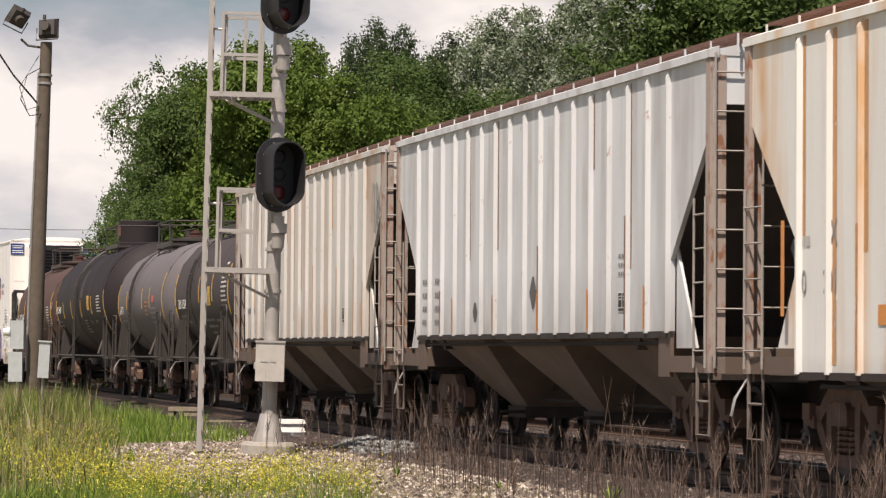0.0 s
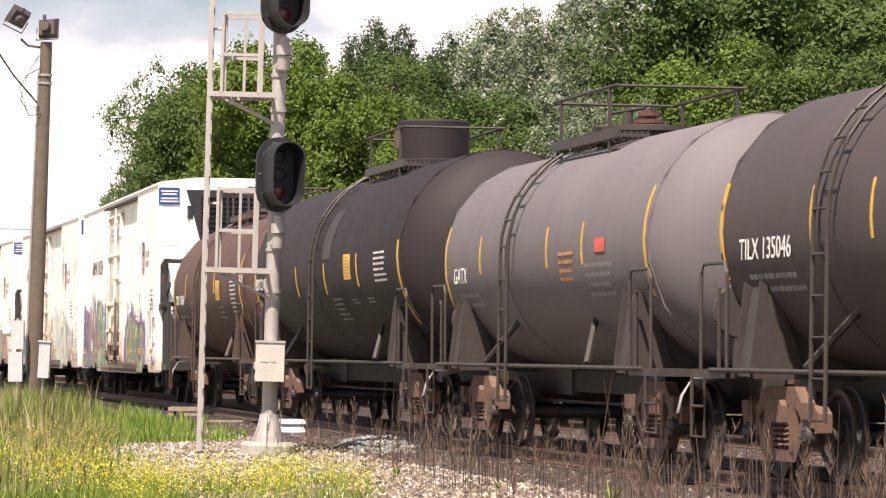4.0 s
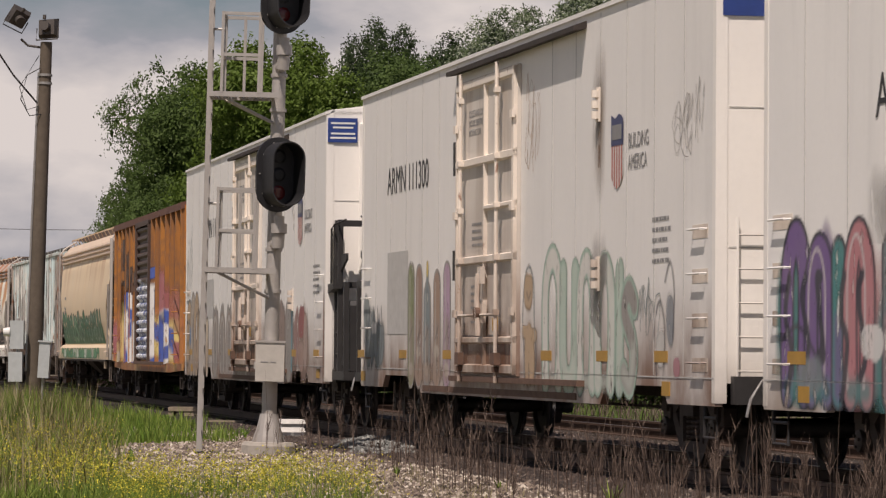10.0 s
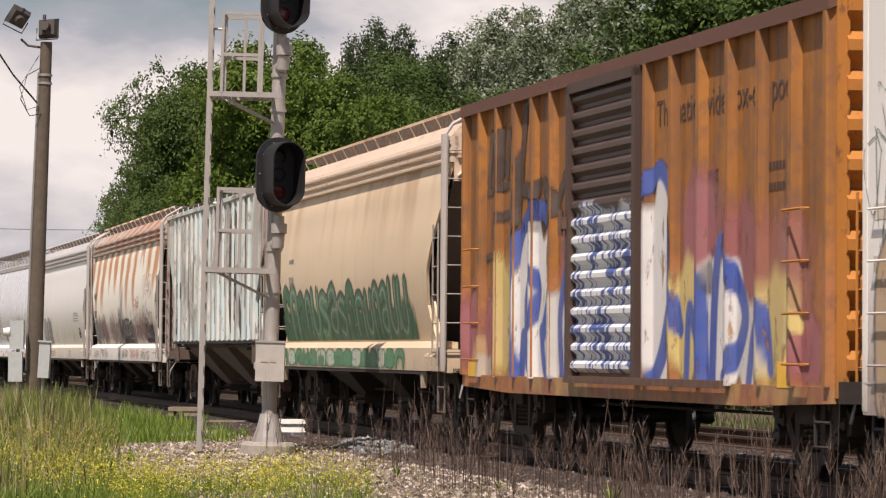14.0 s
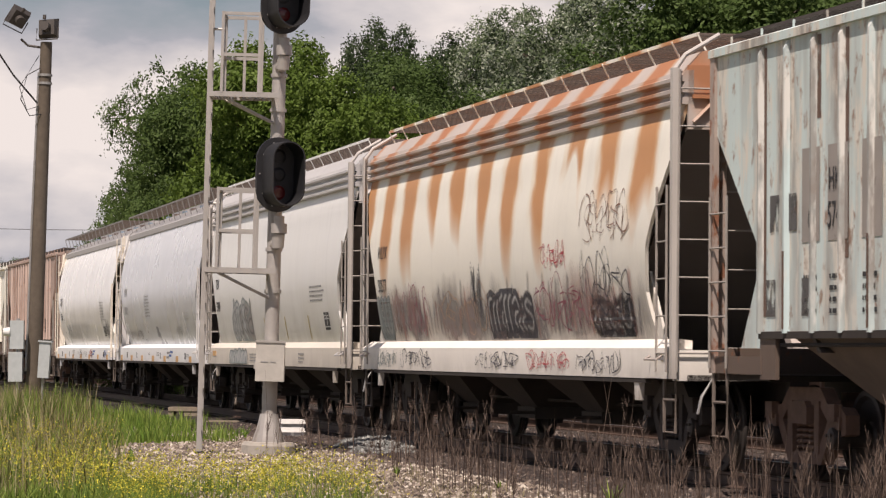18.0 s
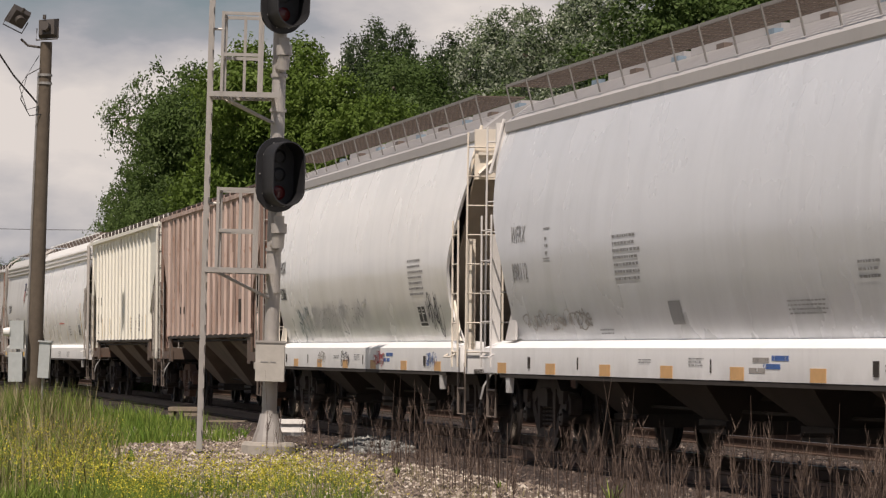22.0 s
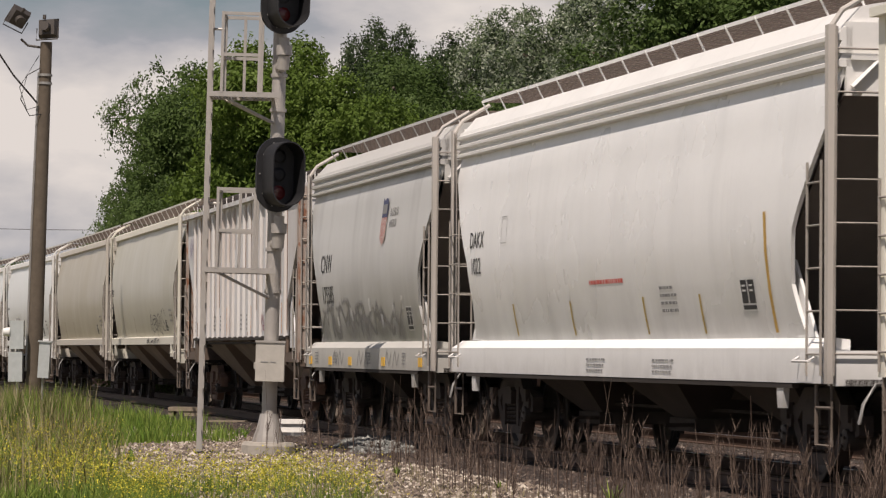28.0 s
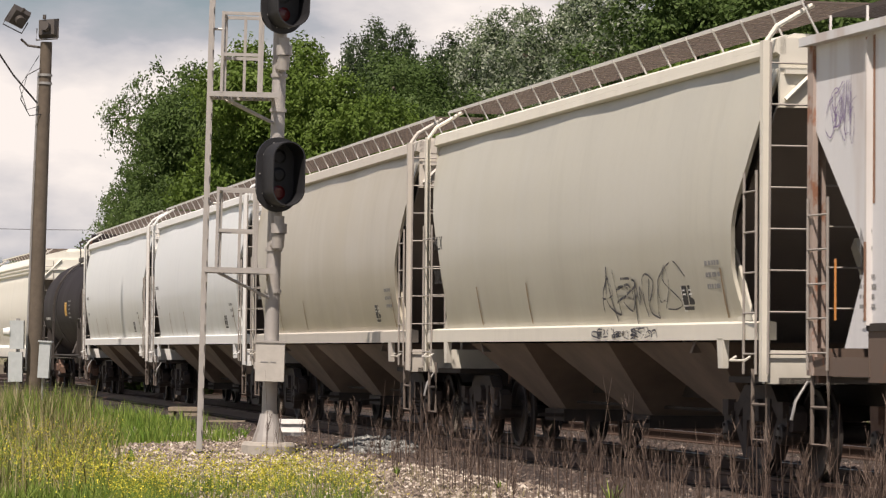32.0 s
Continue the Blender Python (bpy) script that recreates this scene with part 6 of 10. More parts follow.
# ---------------------------------------------------------------- smooth-sided hopper car
def smooth_hopper(L, label, body, sill_m, zt=4.2, gap=0.6, thin=False, bands=True, board=None, trim=None, truck_m=None, tall=0.0, inner=None, rows=3, scallop=False, cap=None):
    """Bulging sides, ribbed band under the roof, deep side sill; thin: plain rolled sides over a slim sill with the hoppers in view."""
    car = begin("hopper_car", label, L, truck_m or M_TRUCK_DARK)
    trim, board = trim or body, board or body
    e = L / 2 - gap
    zs = 1.55 if thin else 1.38         # foot of the side sheet
    zr = zt - (0.06 if not bands else 0.36)
    d = 0.07 if bands else 0.0
    prof = [(zs, 1.42), (zs + 0.25, 1.48), (zs + 0.6, 1.54), (zs + 0.95, 1.575), (zs + 1.25, 1.580), (zs + 1.6, 1.560), (zs + 1.95, 1.512), (zs + 2.25, 1.445 + d * 0.5), (zr, 1.35 + d)]

    if cap:                            # sides tucked in further at the foot
        prof = [(zs, 1.33), (zs + 0.25, 1.425), (zs + 0.6, 1.515), (zs + 0.95, 1.565), (zs + 1.2, 1.580), (zs + 1.5, 1.565), (zs + 1.8, 1.525), (zs + 2.1, 1.463), (zs + 2.4, 1.375), (zr, 1.265)]
    foot = 1.30 if cap else 1.40

    def surf(z):
        return -float(np.interp(z, [p[0] for p in prof], [p[1] for p in prof]))
    # how far the sheet is cut back at each height
    def back(z):
        return float(np.interp(z, [zs, zs + 0.5, zs + 1.05, zs + 1.55, zr - 0.35, zr], [0.98, 1.16, 1.0, 0.55, 0.10, 0.02]))
    zz = np.linspace(zs, zr, 20)
    for q in (-1, 1):
        s = Shape()
        cols = 10 if scallop else 2
        rings = []
        for z in zz:
            h = e - back(z)
            y = -surf(z)
            out = [(-h + 2 * h * i / cols, q * (y + (0.012 * math.sin(i * 2.1 + z) if scallop else 0)), z) for i in range(cols + 1)]
            inn = [(p[0], q * (abs(p[1]) - 0.04), z) for p in reversed(out)]
            rings.append(out + inn)
        s.loft(rings)
        part("side_wall", s, body, car, smooth=30)
        if bands:
            pr = [(1.45, zr)]
            for k in range(rows):
                b0 = zr + 0.36 * k / rows
                pr += [(1.50, b0 + 0.015), (1.50, b0 + 0.05), (1.46, b0 + 0.07), (1.44, b0 + 0.115)]
            pr += [(1.42, zt), (1.34, zt), (1.34, zr)]
            part("ribbed_band", Shape().prism([(q * a, b) for a, b in pr], 0, -e, e), trim, car)
        elif cap:
            part("eave", Shape().prism([(q * 1.20, zr - 0.03), (q * 1.275, zr - 0.03), (q * 1.30, zr - 0.015), (q * 1.30, zr + 0.105), (q * 1.20, zr + 0.11)], 0, -e + 0.1, e - 0.1), cap, car)
        else:
            part("eave", Shape().prism([(q * 1.34, zr - 0.05), (q * 1.405, zr - 0.05), (q * 1.44, zr - 0.03), (q * 1.42, zr + 0.10), (q * 1.34, zr + 0.14)], 0, -e, e), trim, car)
        if thin:
            part("side_sill", Shape().prism([(q * 1.36, 1.38), (q * 1.56, 1.38), (q * 1.56, 1.54), (q * 1.43, 1.565), (q * 1.36, 1.55)], 0, -e + 0.2, e - 0.2), sill_m, car)
        else:
            part("side_sill", Shape().prism([(q * 1.30, 0.98), (q * 1.575, 0.98), (q * 1.575, 1.30), (q * (foot + 0.03), 1.395), (q * (foot - 0.1), 1.38)], 0, -e + 0.15, e - 0.15), sill_m, car)
            part("sill_flange", Shape().box(-e + 1.0, e - 1.0, min(q * 1.5, q * 1.57), max(q * 1.5, q * 1.57), 0.93, 0.977), M_UNDER, car)
        for p in (-1, 1):
            x = p * e
            if cap:
                part("end_post", Shape().prism([(x - p * 0.16, q * 1.47), (x - p * 0.02, q * 1.47), (x - p * 0.02, q * 1.43), (x - p * 0.12, q * 1.43), (x - p * 0.12, q * 1.36), (x - p * 0.16, q * 1.36)], 2, 1.28, 2.75), trim, car)
                part("end_brace", Shape().tube([(x - p * 0.05, q * 1.48, 3.55), (x - p * 0.05, q * 1.30, zt + 0.1)], 0.022, 6), trim, car)
            else:
              part("corner_post", Shape().prism([(x - p * 0.095, q * 1.57), (x, q * 1.57), (x, q * 1.49), (x - p * 0.02, q * 1.49), (x - p * 0.02, q * 1.55), (x - p * 0.095, q * 1.55)], 2, 0.98, zt + 0.02), M_POST if bands else trim, car)
              part("post_head", Shape().tube([(x - p * 0.05, q * 1.545, zt - 0.02), (x - p * 0.05, q * 1.42, zt + 0.16), (x - p * 0.05, q * 1.05, zt + 0.38)], 0.026, 8), M_POST if bands else trim, car)
            rungs(car, ((x - p * 0.55, q * 1.58, 1.05), (x - p * 0.55, q * 1.58, 3.0), (x - p * 0.1, q * 1.60, 1.05), (x - p * 0.1, q * 1.60, 3.0), 5), trim if cap else M_LADDER)
            rungs(car, ((x + p * 0.03, q * 1.52, 1.05), (x + p * 0.03, q * 1.50, zt), (x + p * 0.03, q * 1.02, 1.05), (x + p * 0.03, q * 1.02, zt), 8), trim if cap else M_LADDER)
            part("end_gusset", Shape().prism([(x - p * 1.22, zs + 0.02), (x - p * 0.72, zs + 0.02), (x - p * 1.36, zs + 0.75)], 1, q * 1.43, q * 1.40), trim if cap else body, car)
            part("grab_iron", Shape().tube([(x - p * 0.75, q * 1.59, 1.22), (x - p * 0.75, q * 1.65, 1.18), (x - p * 0.30, q * 1.65, 1.18), (x - p * 0.30, q * 1.59, 1.22)], 0.014, 6), trim, car)
            part("jacking_pad", Shape().prism([(x - p * 1.45, 0.74 if not thin else 1.10), (x - p * 1.30, 0.74 if not thin else 1.10), (x - p * 1.27, 1.0 if not thin else 1.4), (x - p * 1.5, 1.0 if not thin else 1.4)], 1, q * 1.50, q * 1.56), sill_m, car)
    # roof, hatches and walk
    top = zt + (0.12 if thin else 0.34) + tall
    roof = [(-1.43, zt - 0.02), (-1.24, zt + (0.1 if thin else 0.2)), (-0.7, top - 0.04), (0, top), (0.7, top - 0.04), (1.24, zt + (0.1 if thin else 0.2)), (1.43, zt - 0.02), (1.3, zt - 0.1), (-1.3, zt - 0.1)]
    if cap:
        top = zt + 0.46
        roof = [(-1.285, zt + 0.05), (-0.95, zt + 0.30), (-0.6, zt + 0.42), (0, top), (0.6, zt + 0.42), (0.95, zt + 0.30), (1.285, zt + 0.05), (1.2, zt - 0.1), (-1.2, zt - 0.1)]
    part("roof", Shape().prism(roof, 0, -e + 0.05, e - 0.05), cap or trim, car, smooth=35)
    k = 4
    for i in range(k):
        x = -e + 1.6 + (2 * e - 3.2) * (i + 0.5) / k
        part("roof_hatch", Shape().box(x - (e - 1.6) / k + 0.15, x + (e - 1.6) / k - 0.15, -0.38, 0.38, top - 0.04, top + 0.12), cap or trim, car)
    if cap:
        for i in range(9):
            part("hatch_latch", Shape().box(-e + 1.4 + 1.75 * i, -e + 1.68 + 1.75 * i, -0.50, -0.40, top - 0.02, top + 0.05), (M_LATCH, M_BOARD)[i % 2], car)
        running_board(car, -e + 0.3, e - 0.3, zt + 0.52, board, M_BOARD, -1.32, -0.66, -0.40, 1.0, lean=0.10)
    else:
      running_board(car, -e + (0.3 if not thin else -0.1), e - (0.3 if not thin else -0.1), zt + (0.42 if not thin else 0.40), board, M_BOARD, -1.20, -0.50, -0.42, 0.95, lean=0.22)
    for p in (-1, 1):
        x = p * e
        part("end_panel", Shape().box(min(x - p * 0.05, x), max(x - p * 0.05, x), -1.40, 1.40, zt - 0.62, zt + 0.05), trim, car)
        for q in (-1, 1):
            part("panel_brace", Shape().tube([(x + p * 0.03, q * 1.35, zt - 0.55), (x + p * 0.03, q * 0.75, zt + 0.04)], 0.028, 6), trim, car)
        part("panel_ledge", Shape().box(min(x + p * 0.004, x + p * 0.05), max(x + p * 0.004, x + p * 0.05), -1.36, 1.36, zt - 0.30, zt - 0.26), trim, car)
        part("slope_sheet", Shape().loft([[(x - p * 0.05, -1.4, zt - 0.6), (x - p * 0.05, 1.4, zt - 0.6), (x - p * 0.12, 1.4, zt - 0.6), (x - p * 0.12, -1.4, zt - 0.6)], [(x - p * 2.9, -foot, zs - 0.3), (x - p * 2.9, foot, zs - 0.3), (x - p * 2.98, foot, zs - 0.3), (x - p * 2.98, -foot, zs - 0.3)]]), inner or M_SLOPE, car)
        part("end_sill", Shape().box(min(x, x - p * 0.2), max(x, x - p * 0.2), -1.5, 1.5, 0.96, 1.28), sill_m, car)
        part("end_floor", Shape().box(min(x, x - p * 1.6), max(x, x - p * 1.6), -1.4, 1.4, 0.96, 1.02), M_UNDER, car)
        part("centre_brace", Shape().prism([(x - p * 0.1, 1.02), (x - p * 0.3, 1.02), (x - p * 1.9, 2.6), (x - p * 1.75, 2.66)], 1, -0.12, 0.12), trim, car)
        steps(car, x - (0.5 if p > 0 else -0.08), M_STEP)
    nb = 2 if L < 13 else 4 if (not thin and L > 17.5) else 3
    bays(car, nb, 0.0, (2 * e - 3.4) / nb, zs - 0.2 if not thin else 1.36, 1.40 if thin else 1.28, M_BAY if thin else M_BAY_SHADED)
    return car, surf, e


# ---------------------------------------------------------------- tank car
def tank_car(L, label, shell, R, zc, half, text=None, number_x=0.0, trim=None, stripes=(), board_x=(-1.6, 1.6), dome="valves", ladder_x=-1.3, truck_m=None, ring=None, yel=None, rail=True, platform=True):
    car = begin("tank_car", label, L, truck_m or M_TRUCK)
    trim = trim or M_UNDER
    n = 40
    prof = [(-half - 0.62, 0.04), (-half - 0.58, R * 0.35), (-half - 0.45, R * 0.65), (-half - 0.25, R * 0.88), (-half, R * 0.985), (-half + 0.12, R), (half - 0.12, R), (half, R * 0.985), (half + 0.25, R * 0.88), (half + 0.45, R * 0.65), (half + 0.58, R * 0.35), (half + 0.62, 0.04)]
    part("tank_shell", Shape().lathe(prof, 0, n, (0, 0, zc)), shell, car, smooth=40)

    def surf(z):
        return -math.sqrt(max(0.02, R * R - (z - zc) ** 2))

    def hoop(x, w, a0, a1, off, mat, name, label=""):
        s = Shape()
        k = 18
        rings = []
        for i in range(k + 1):
            a = radians(a0 + (a1 - a0) * i / k)
            y, z = -math.cos(a), math.sin(a)
            rings.append([(x - w / 2, y * (R + off), zc + z * (R + off)), (x + w / 2, y * (R + off), zc + z * (R + off)), (x + w / 2, y * (R - 0.01), zc + z * (R - 0.01)), (x - w / 2, y * (R - 0.01), zc + z * (R - 0.01))])
        return part(name, s.loft(rings), mat, car, label)
    for x in (-half + 0.05, half - 0.05):
        hoop(x, 0.05, -90, 270, 0.012, shell, "weld_seam")
    for x, a0, a1, w in stripes:
        hoop(x, w, a0, a1, 0.006, M_STRIPE, "reflector_stripe", "yellow reflective stripe")
    hoop(ladder_x - 0.35, 0.09, -60, 90, 0.008, shell, "tank_band")
    # side ladder that bends over the shell
    lad = new("side_ladder")
    lad.parent = car
    for dx in (-0.2, 0.2):
        pts = [(ladder_x + dx, -R - 0.12, 0.62)] + [(ladder_x + dx, -(R + 0.10) * math.cos(radians(a)), zc + (R + 0.10) * math.sin(radians(a))) for a in range(0, 81, 10)]
        part("stile", Shape().tube(pts, 0.022, 6), trim, lad)
    spots = [(-R - 0.11, 0.64 + k * 0.38) for k in range(5)] + [(-(R + 0.1) * math.cos(radians(a)), zc + (R + 0.1) * math.sin(radians(a))) for a in range(4, 80, 13)]
    for y, z in spots:
        part("rung", Shape().tube([(ladder_x - 0.2, y, z), (ladder_x + 0.2, y, z)], 0.014, 6), trim, lad)
    # top platform with rails
    zt = zc + R
    b0, b1 = board_x
    if platform:
        pf = new("top_platform")
        pf.parent = car
        g = Shape()
        for q in (-1, 1):
            for i in range(6):
                y = q * (0.42 + 0.07 * i)
                g.box(b0, b1, y - 0.014, y + 0.014, zt - 0.04, zt + 0.0)
            g.box(b0, b1, q * 0.8 - 0.02, q * 0.8 + 0.02, zt - 0.08, zt + 0.04)
            for i in range(9):
                x = b0 + (b1 - b0) * i / 8
                g.box(x - 0.015, x + 0.015, min(q * 0.4, q * 0.8), max(q * 0.4, q * 0.8), zt - 0.07, zt - 0.03)
        part("walk_grating", g, trim, pf)
        for q in (-1, 1):
            for zz in (0.55,):
                part("hand_rail", Shape().tube([(b0, q * 0.8, zt + zz - (0.0 if zz > 0.6 else 0.0)), (b1, q * 0.8, zt + zz)] if zz < 0.6 else [(b0, q * 0.8, zt - 0.25), (b0, q * 0.8, zt + zz - 0.06), (b0 + 0.06, q * 0.8, zt + zz), (b1 - 0.06, q * 0.8, zt + zz), (b1, q * 0.8, zt + zz - 0.06), (b1, q * 0.8, zt - 0.25)], 0.021, 7), trim, pf)
            for x in (b0 + (b1 - b0) * 0.12, b1 - (b1 - b0) * 0.12):
                part("rail_post", Shape().box(x - 0.022, x + 0.022, q * 0.8 - 0.015, q * 0.8 + 0.02, zt - 0.25, zt + 0.54), trim, pf)
        for x in (b0, b1):
            part("cross_rail", Shape().tube([(x, -0.8, zt + 0.54), (x, 0.8, zt + 0.54)], 0.02, 7), trim, pf)
    if dome == "housing":
        d = part("valve_housing", Shape().lathe([(zt - 0.05, 0.62), (zt + 0.1, 0.62), (zt + 0.12, 0.58), (zt + 0.72, 0.58), (zt + 0.75, 0.55), (zt + 0.75, 0.1)], 2, 26, ((b0 + b1) / 2, 0, 0)), shell, car, "cylindrical valve housing", 40)
        part("housing_door", Shape().box((b0 + b1) / 2 - 0.16, (b0 + b1) / 2 + 0.16, -0.62, -0.56, zt + 0.3, zt + 0.62), M_TRUCK, d)
    else:
        m = (b0 + b1) / 2
        d = part("manway", Shape().lathe([(zt - 0.08, 0.55), (zt + 0.06, 0.55), (zt + 0.08, 0.68), (zt + 0.14, 0.68), (zt + 0.16, 0.45), (zt + 0.2, 0.1)], 2, 24, (m, 0, 0)), trim, car, "flanged manway cover", 40)
        part("safety_valve", Shape().cyl((m + 0.1, 0, zt + 0.15), (m + 0.1, 0, zt + 0.36), 0.085, 12).cyl((m + 0.1, 0, zt + 0.28), (m + 0.1, 0, zt + 0.33), 0.15, 12).cyl((m + 0.1, 0, zt + 0.19), (m + 0.1, 0, zt + 0.24), 0.2, 12), M_VALVE, d, "rusty red safety valve")
        part("liquid_valve", Shape().cyl((m - 0.35, -0.15, zt + 0.12), (m - 0.35, -0.15, zt + 0.36), 0.07, 10).tube([(m - 0.6, -0.3, zt + 0.36), (m - 0.1, 0.0, zt + 0.40)], 0.025, 6), trim, d)
    # sills, saddles, side rail and platforms at the ends
    for p in (-1, 1):
        x = p * (L / 2 - 2.2)
        for q in (-1, 1):
            part("bolster_saddle", Shape().loft([[(x - 0.22, q * 0.3, 0.98), (x + 0.22, q * 0.3, 0.98), (x + 0.22, q * 1.46, 1.02), (x - 0.22, q * 1.46, 1.02)], [(x - 0.13, q * 0.5, zc - R * 0.80), (x + 0.13, q * 0.5, zc - R * 0.80), (x + 0.13, q * 1.34, zc - R * 0.40), (x - 0.13, q * 1.34, zc - R * 0.40)]]), trim, car)
            for d in (-0.24, 0.24):
                part("saddle_web", Shape().prism([(q * 0.9, 1.0), (q * 1.49, 1.0), (q * 1.49, 1.12), (q * 1.39, zc - R * 0.36), (q * 1.2, zc - R * 0.45)], 0, x + d - 0.012, x + d + 0.012), trim, car)
            part("end_handrail", Shape().tube([(x + p * 0.45, q * 1.5, 1.05), (x + p * 0.45, q * 1.5, 2.05), (x + p * 0.52, q * 1.5, 2.15), (x + p * 1.2, q * 1.5, 2.15), (x + p * 1.3, q * 1.5, 2.05), (x + p * 1.3, q * 1.5, 1.05)], 0.02, 7), trim, car)
            part("grab_iron", Shape().tube([(x + p * 0.7, q * 1.5, 1.05), (x + p * 0.7, q * 1.5, 1.9), (x + p * 1.0, q * 1.45, 1.95)], 0.02, 6), trim, car)
            part("strut", Shape().tube([(x - p * 1.7, q * 1.42, 1.12), (x - p * 2.4, q * 1.12, zc - R * 0.55)], 0.04, 6), trim, car)
        xe = p * (L / 2 - 0.6)
        part("end_platform", Shape().box(min(xe, xe - p * 1.1), max(xe, xe - p * 1.1), -1.5, 1.5, 1.0, 1.08), trim, car)
        part("stub_sill", Shape().box(min(xe, xe - p * 3.6), max(xe, xe - p * 3.6), -0.34, 0.34, 0.7, 1.12), trim, car)
        part("stiffener", Shape().box(min(xe - p * 0.9, xe - p * 1.6), max(xe - p * 0.9, xe - p * 1.6), -0.42, 0.42, 1.08, zc - R * 0.7), trim, car)
        steps(car, xe - (0.5 if p > 0 else 0.0), trim, 0.4, 1.02)
        part("hand_brake", Shape().lathe([(xe - p * 0.05, 0.28), (xe - p * 0.02, 0.3), (xe + p * 0.01, 0.28), (xe + p * 0.01, 0.25)], 0, 18, (0, -0.6, 1.7)).box(min(xe, xe - p * 0.08), max(xe, xe - p * 0.08), -0.66, -0.54, 1.05, 1.7), trim, car)
    for q in (-1, 1):
        part("side_rail", Shape().tube([(-L / 2 + 1.2, q * 1.5, 1.08), (L / 2 - 1.2, q * 1.5, 1.08)], 0.025, 8), M_GALV if ring else trim, car)
    part("bottom_outlet", Shape().cyl((0, 0, zc - R + 0.05), (0, 0, zc - R - 0.35), 0.25, 14).cyl((0, 0, zc - R - 0.30), (0, 0, zc - R - 0.5), 0.12, 10), M_UNDER, car)
    part("skid", Shape().prism([(-0.6, zc - R + 0.05), (0.6, zc - R + 0.05), (0.3, zc - R - 0.3), (-0.3, zc - R - 0.3)], 1, -0.2, 0.2), trim, car)
    if text:
        letters("reporting_mark", text, 0.30, M_WHITE, car, number_x, zc - 0.30, surf(zc - 0.2) - 0.006, 0.98, "white painted reporting mark")
    if yel:
        patch_m = Shape()
        patch(patch_m, yel, yel + 0.62, zc - 0.28, zc + 0.12, surf, 0.006, 4)
        y = part("yellow_placard", patch_m, M_YELLOW, car, "yellow painted warning panel")
        bars("placard_text", y, M_BROWNTX, yel + 0.05, zc - 0.24, 0.5, 0.34, 7, lambda z: surf(z) - 0.006, seed=3)
    return car, surf
# ---------------------------------------------------------------- refrigerator car
M_SEAM = plain("grey_seam_sealant", (0.46, 0.45, 0.43), 0.7)
M_UNIT = plain("black_grille_plastic", (0.022, 0.022, 0.026), 0.45)
M_RACK = plain("black_platform_paint", (0.028, 0.026, 0.026), 0.6, 0, 0.3, 6.0)
M_DOORP = paint("cream_door_paint", (0.80, 0.72, 0.63), 0.5, 0.08, rust=(RUST, 0.10), dirt=((0.20, 0.115, 0.075), 1.0, 1.2, 3.2))
M_DOORB = paint("grey_tan_door_panel_paint", (0.64, 0.59, 0.53), 0.55, 0.12, rust=((0.33, 0.19, 0.11), 0.05), dirt=((0.20, 0.12, 0.085), 1.0, 1.1, 3.2), streak=((0.36, 0.27, 0.20), 0.5, 2.6, 0.5, 4.0))


HINGE_X, HINGE_Z0, HINGE_Z1 = 5.28, 3.88, 1.97
M_RUN = spray("thin_brown_run", (0.30, 0.20, 0.14), 0.55)
M_SCRAWL = spray("chalky_white_spray", (0.62, 0.62, 0.58))


def emblem(car, x, z, surf, big=1.0):
    """A plain shield in blue over red and white stripes."""
    sh = new("shield_emblem")
    sh.parent = car
    w, h = 0.50 * big, 0.82 * big
    side = lambda e: min(1.0, 0.9 + 0.25 * math.sin(3 * e))

    def foot(q):
        e = (q - x) / w
        return z + h * 0.18 * (abs(2 * e - 1) ** 2)
    top = lambda q: z + h * 0.60
    part("shield_field", patch(Shape(), x, x + w, 0, 0, surf, 0.008, 3, top, foot), M_WHITE, sh)
    st = Shape()
    for k in range(5):
        a = x + w * (0.04 + 0.2 * k)
        patch(st, a, a + w * 0.1, 0, 0, surf, 0.011, 3, top, foot)
    part("shield_stripes", st, M_RED_FADED, sh)
    part("shield_head", patch(Shape(), x, x + w, 0, 0, surf, 0.012, 3, lambda q: z + h * (0.93 + 0.07 * abs(math.cos(math.pi * (q - x) / w * 1.5))), lambda q: z + h * 0.58), M_NAVY, sh)
    part("shield_band", patch(Shape(), x + w * 0.1, x + w * 0.9, z + h * 0.66, z + h * 0.86, surf, 0.015, 2), M_GREYTX, sh)


M_RED_FADED = plain("faded_red_paint", (0.46, 0.13, 0.10), 0.6)
M_NAVY = plain("faded_navy_paint", (0.05, 0.06, 0.14), 0.6)


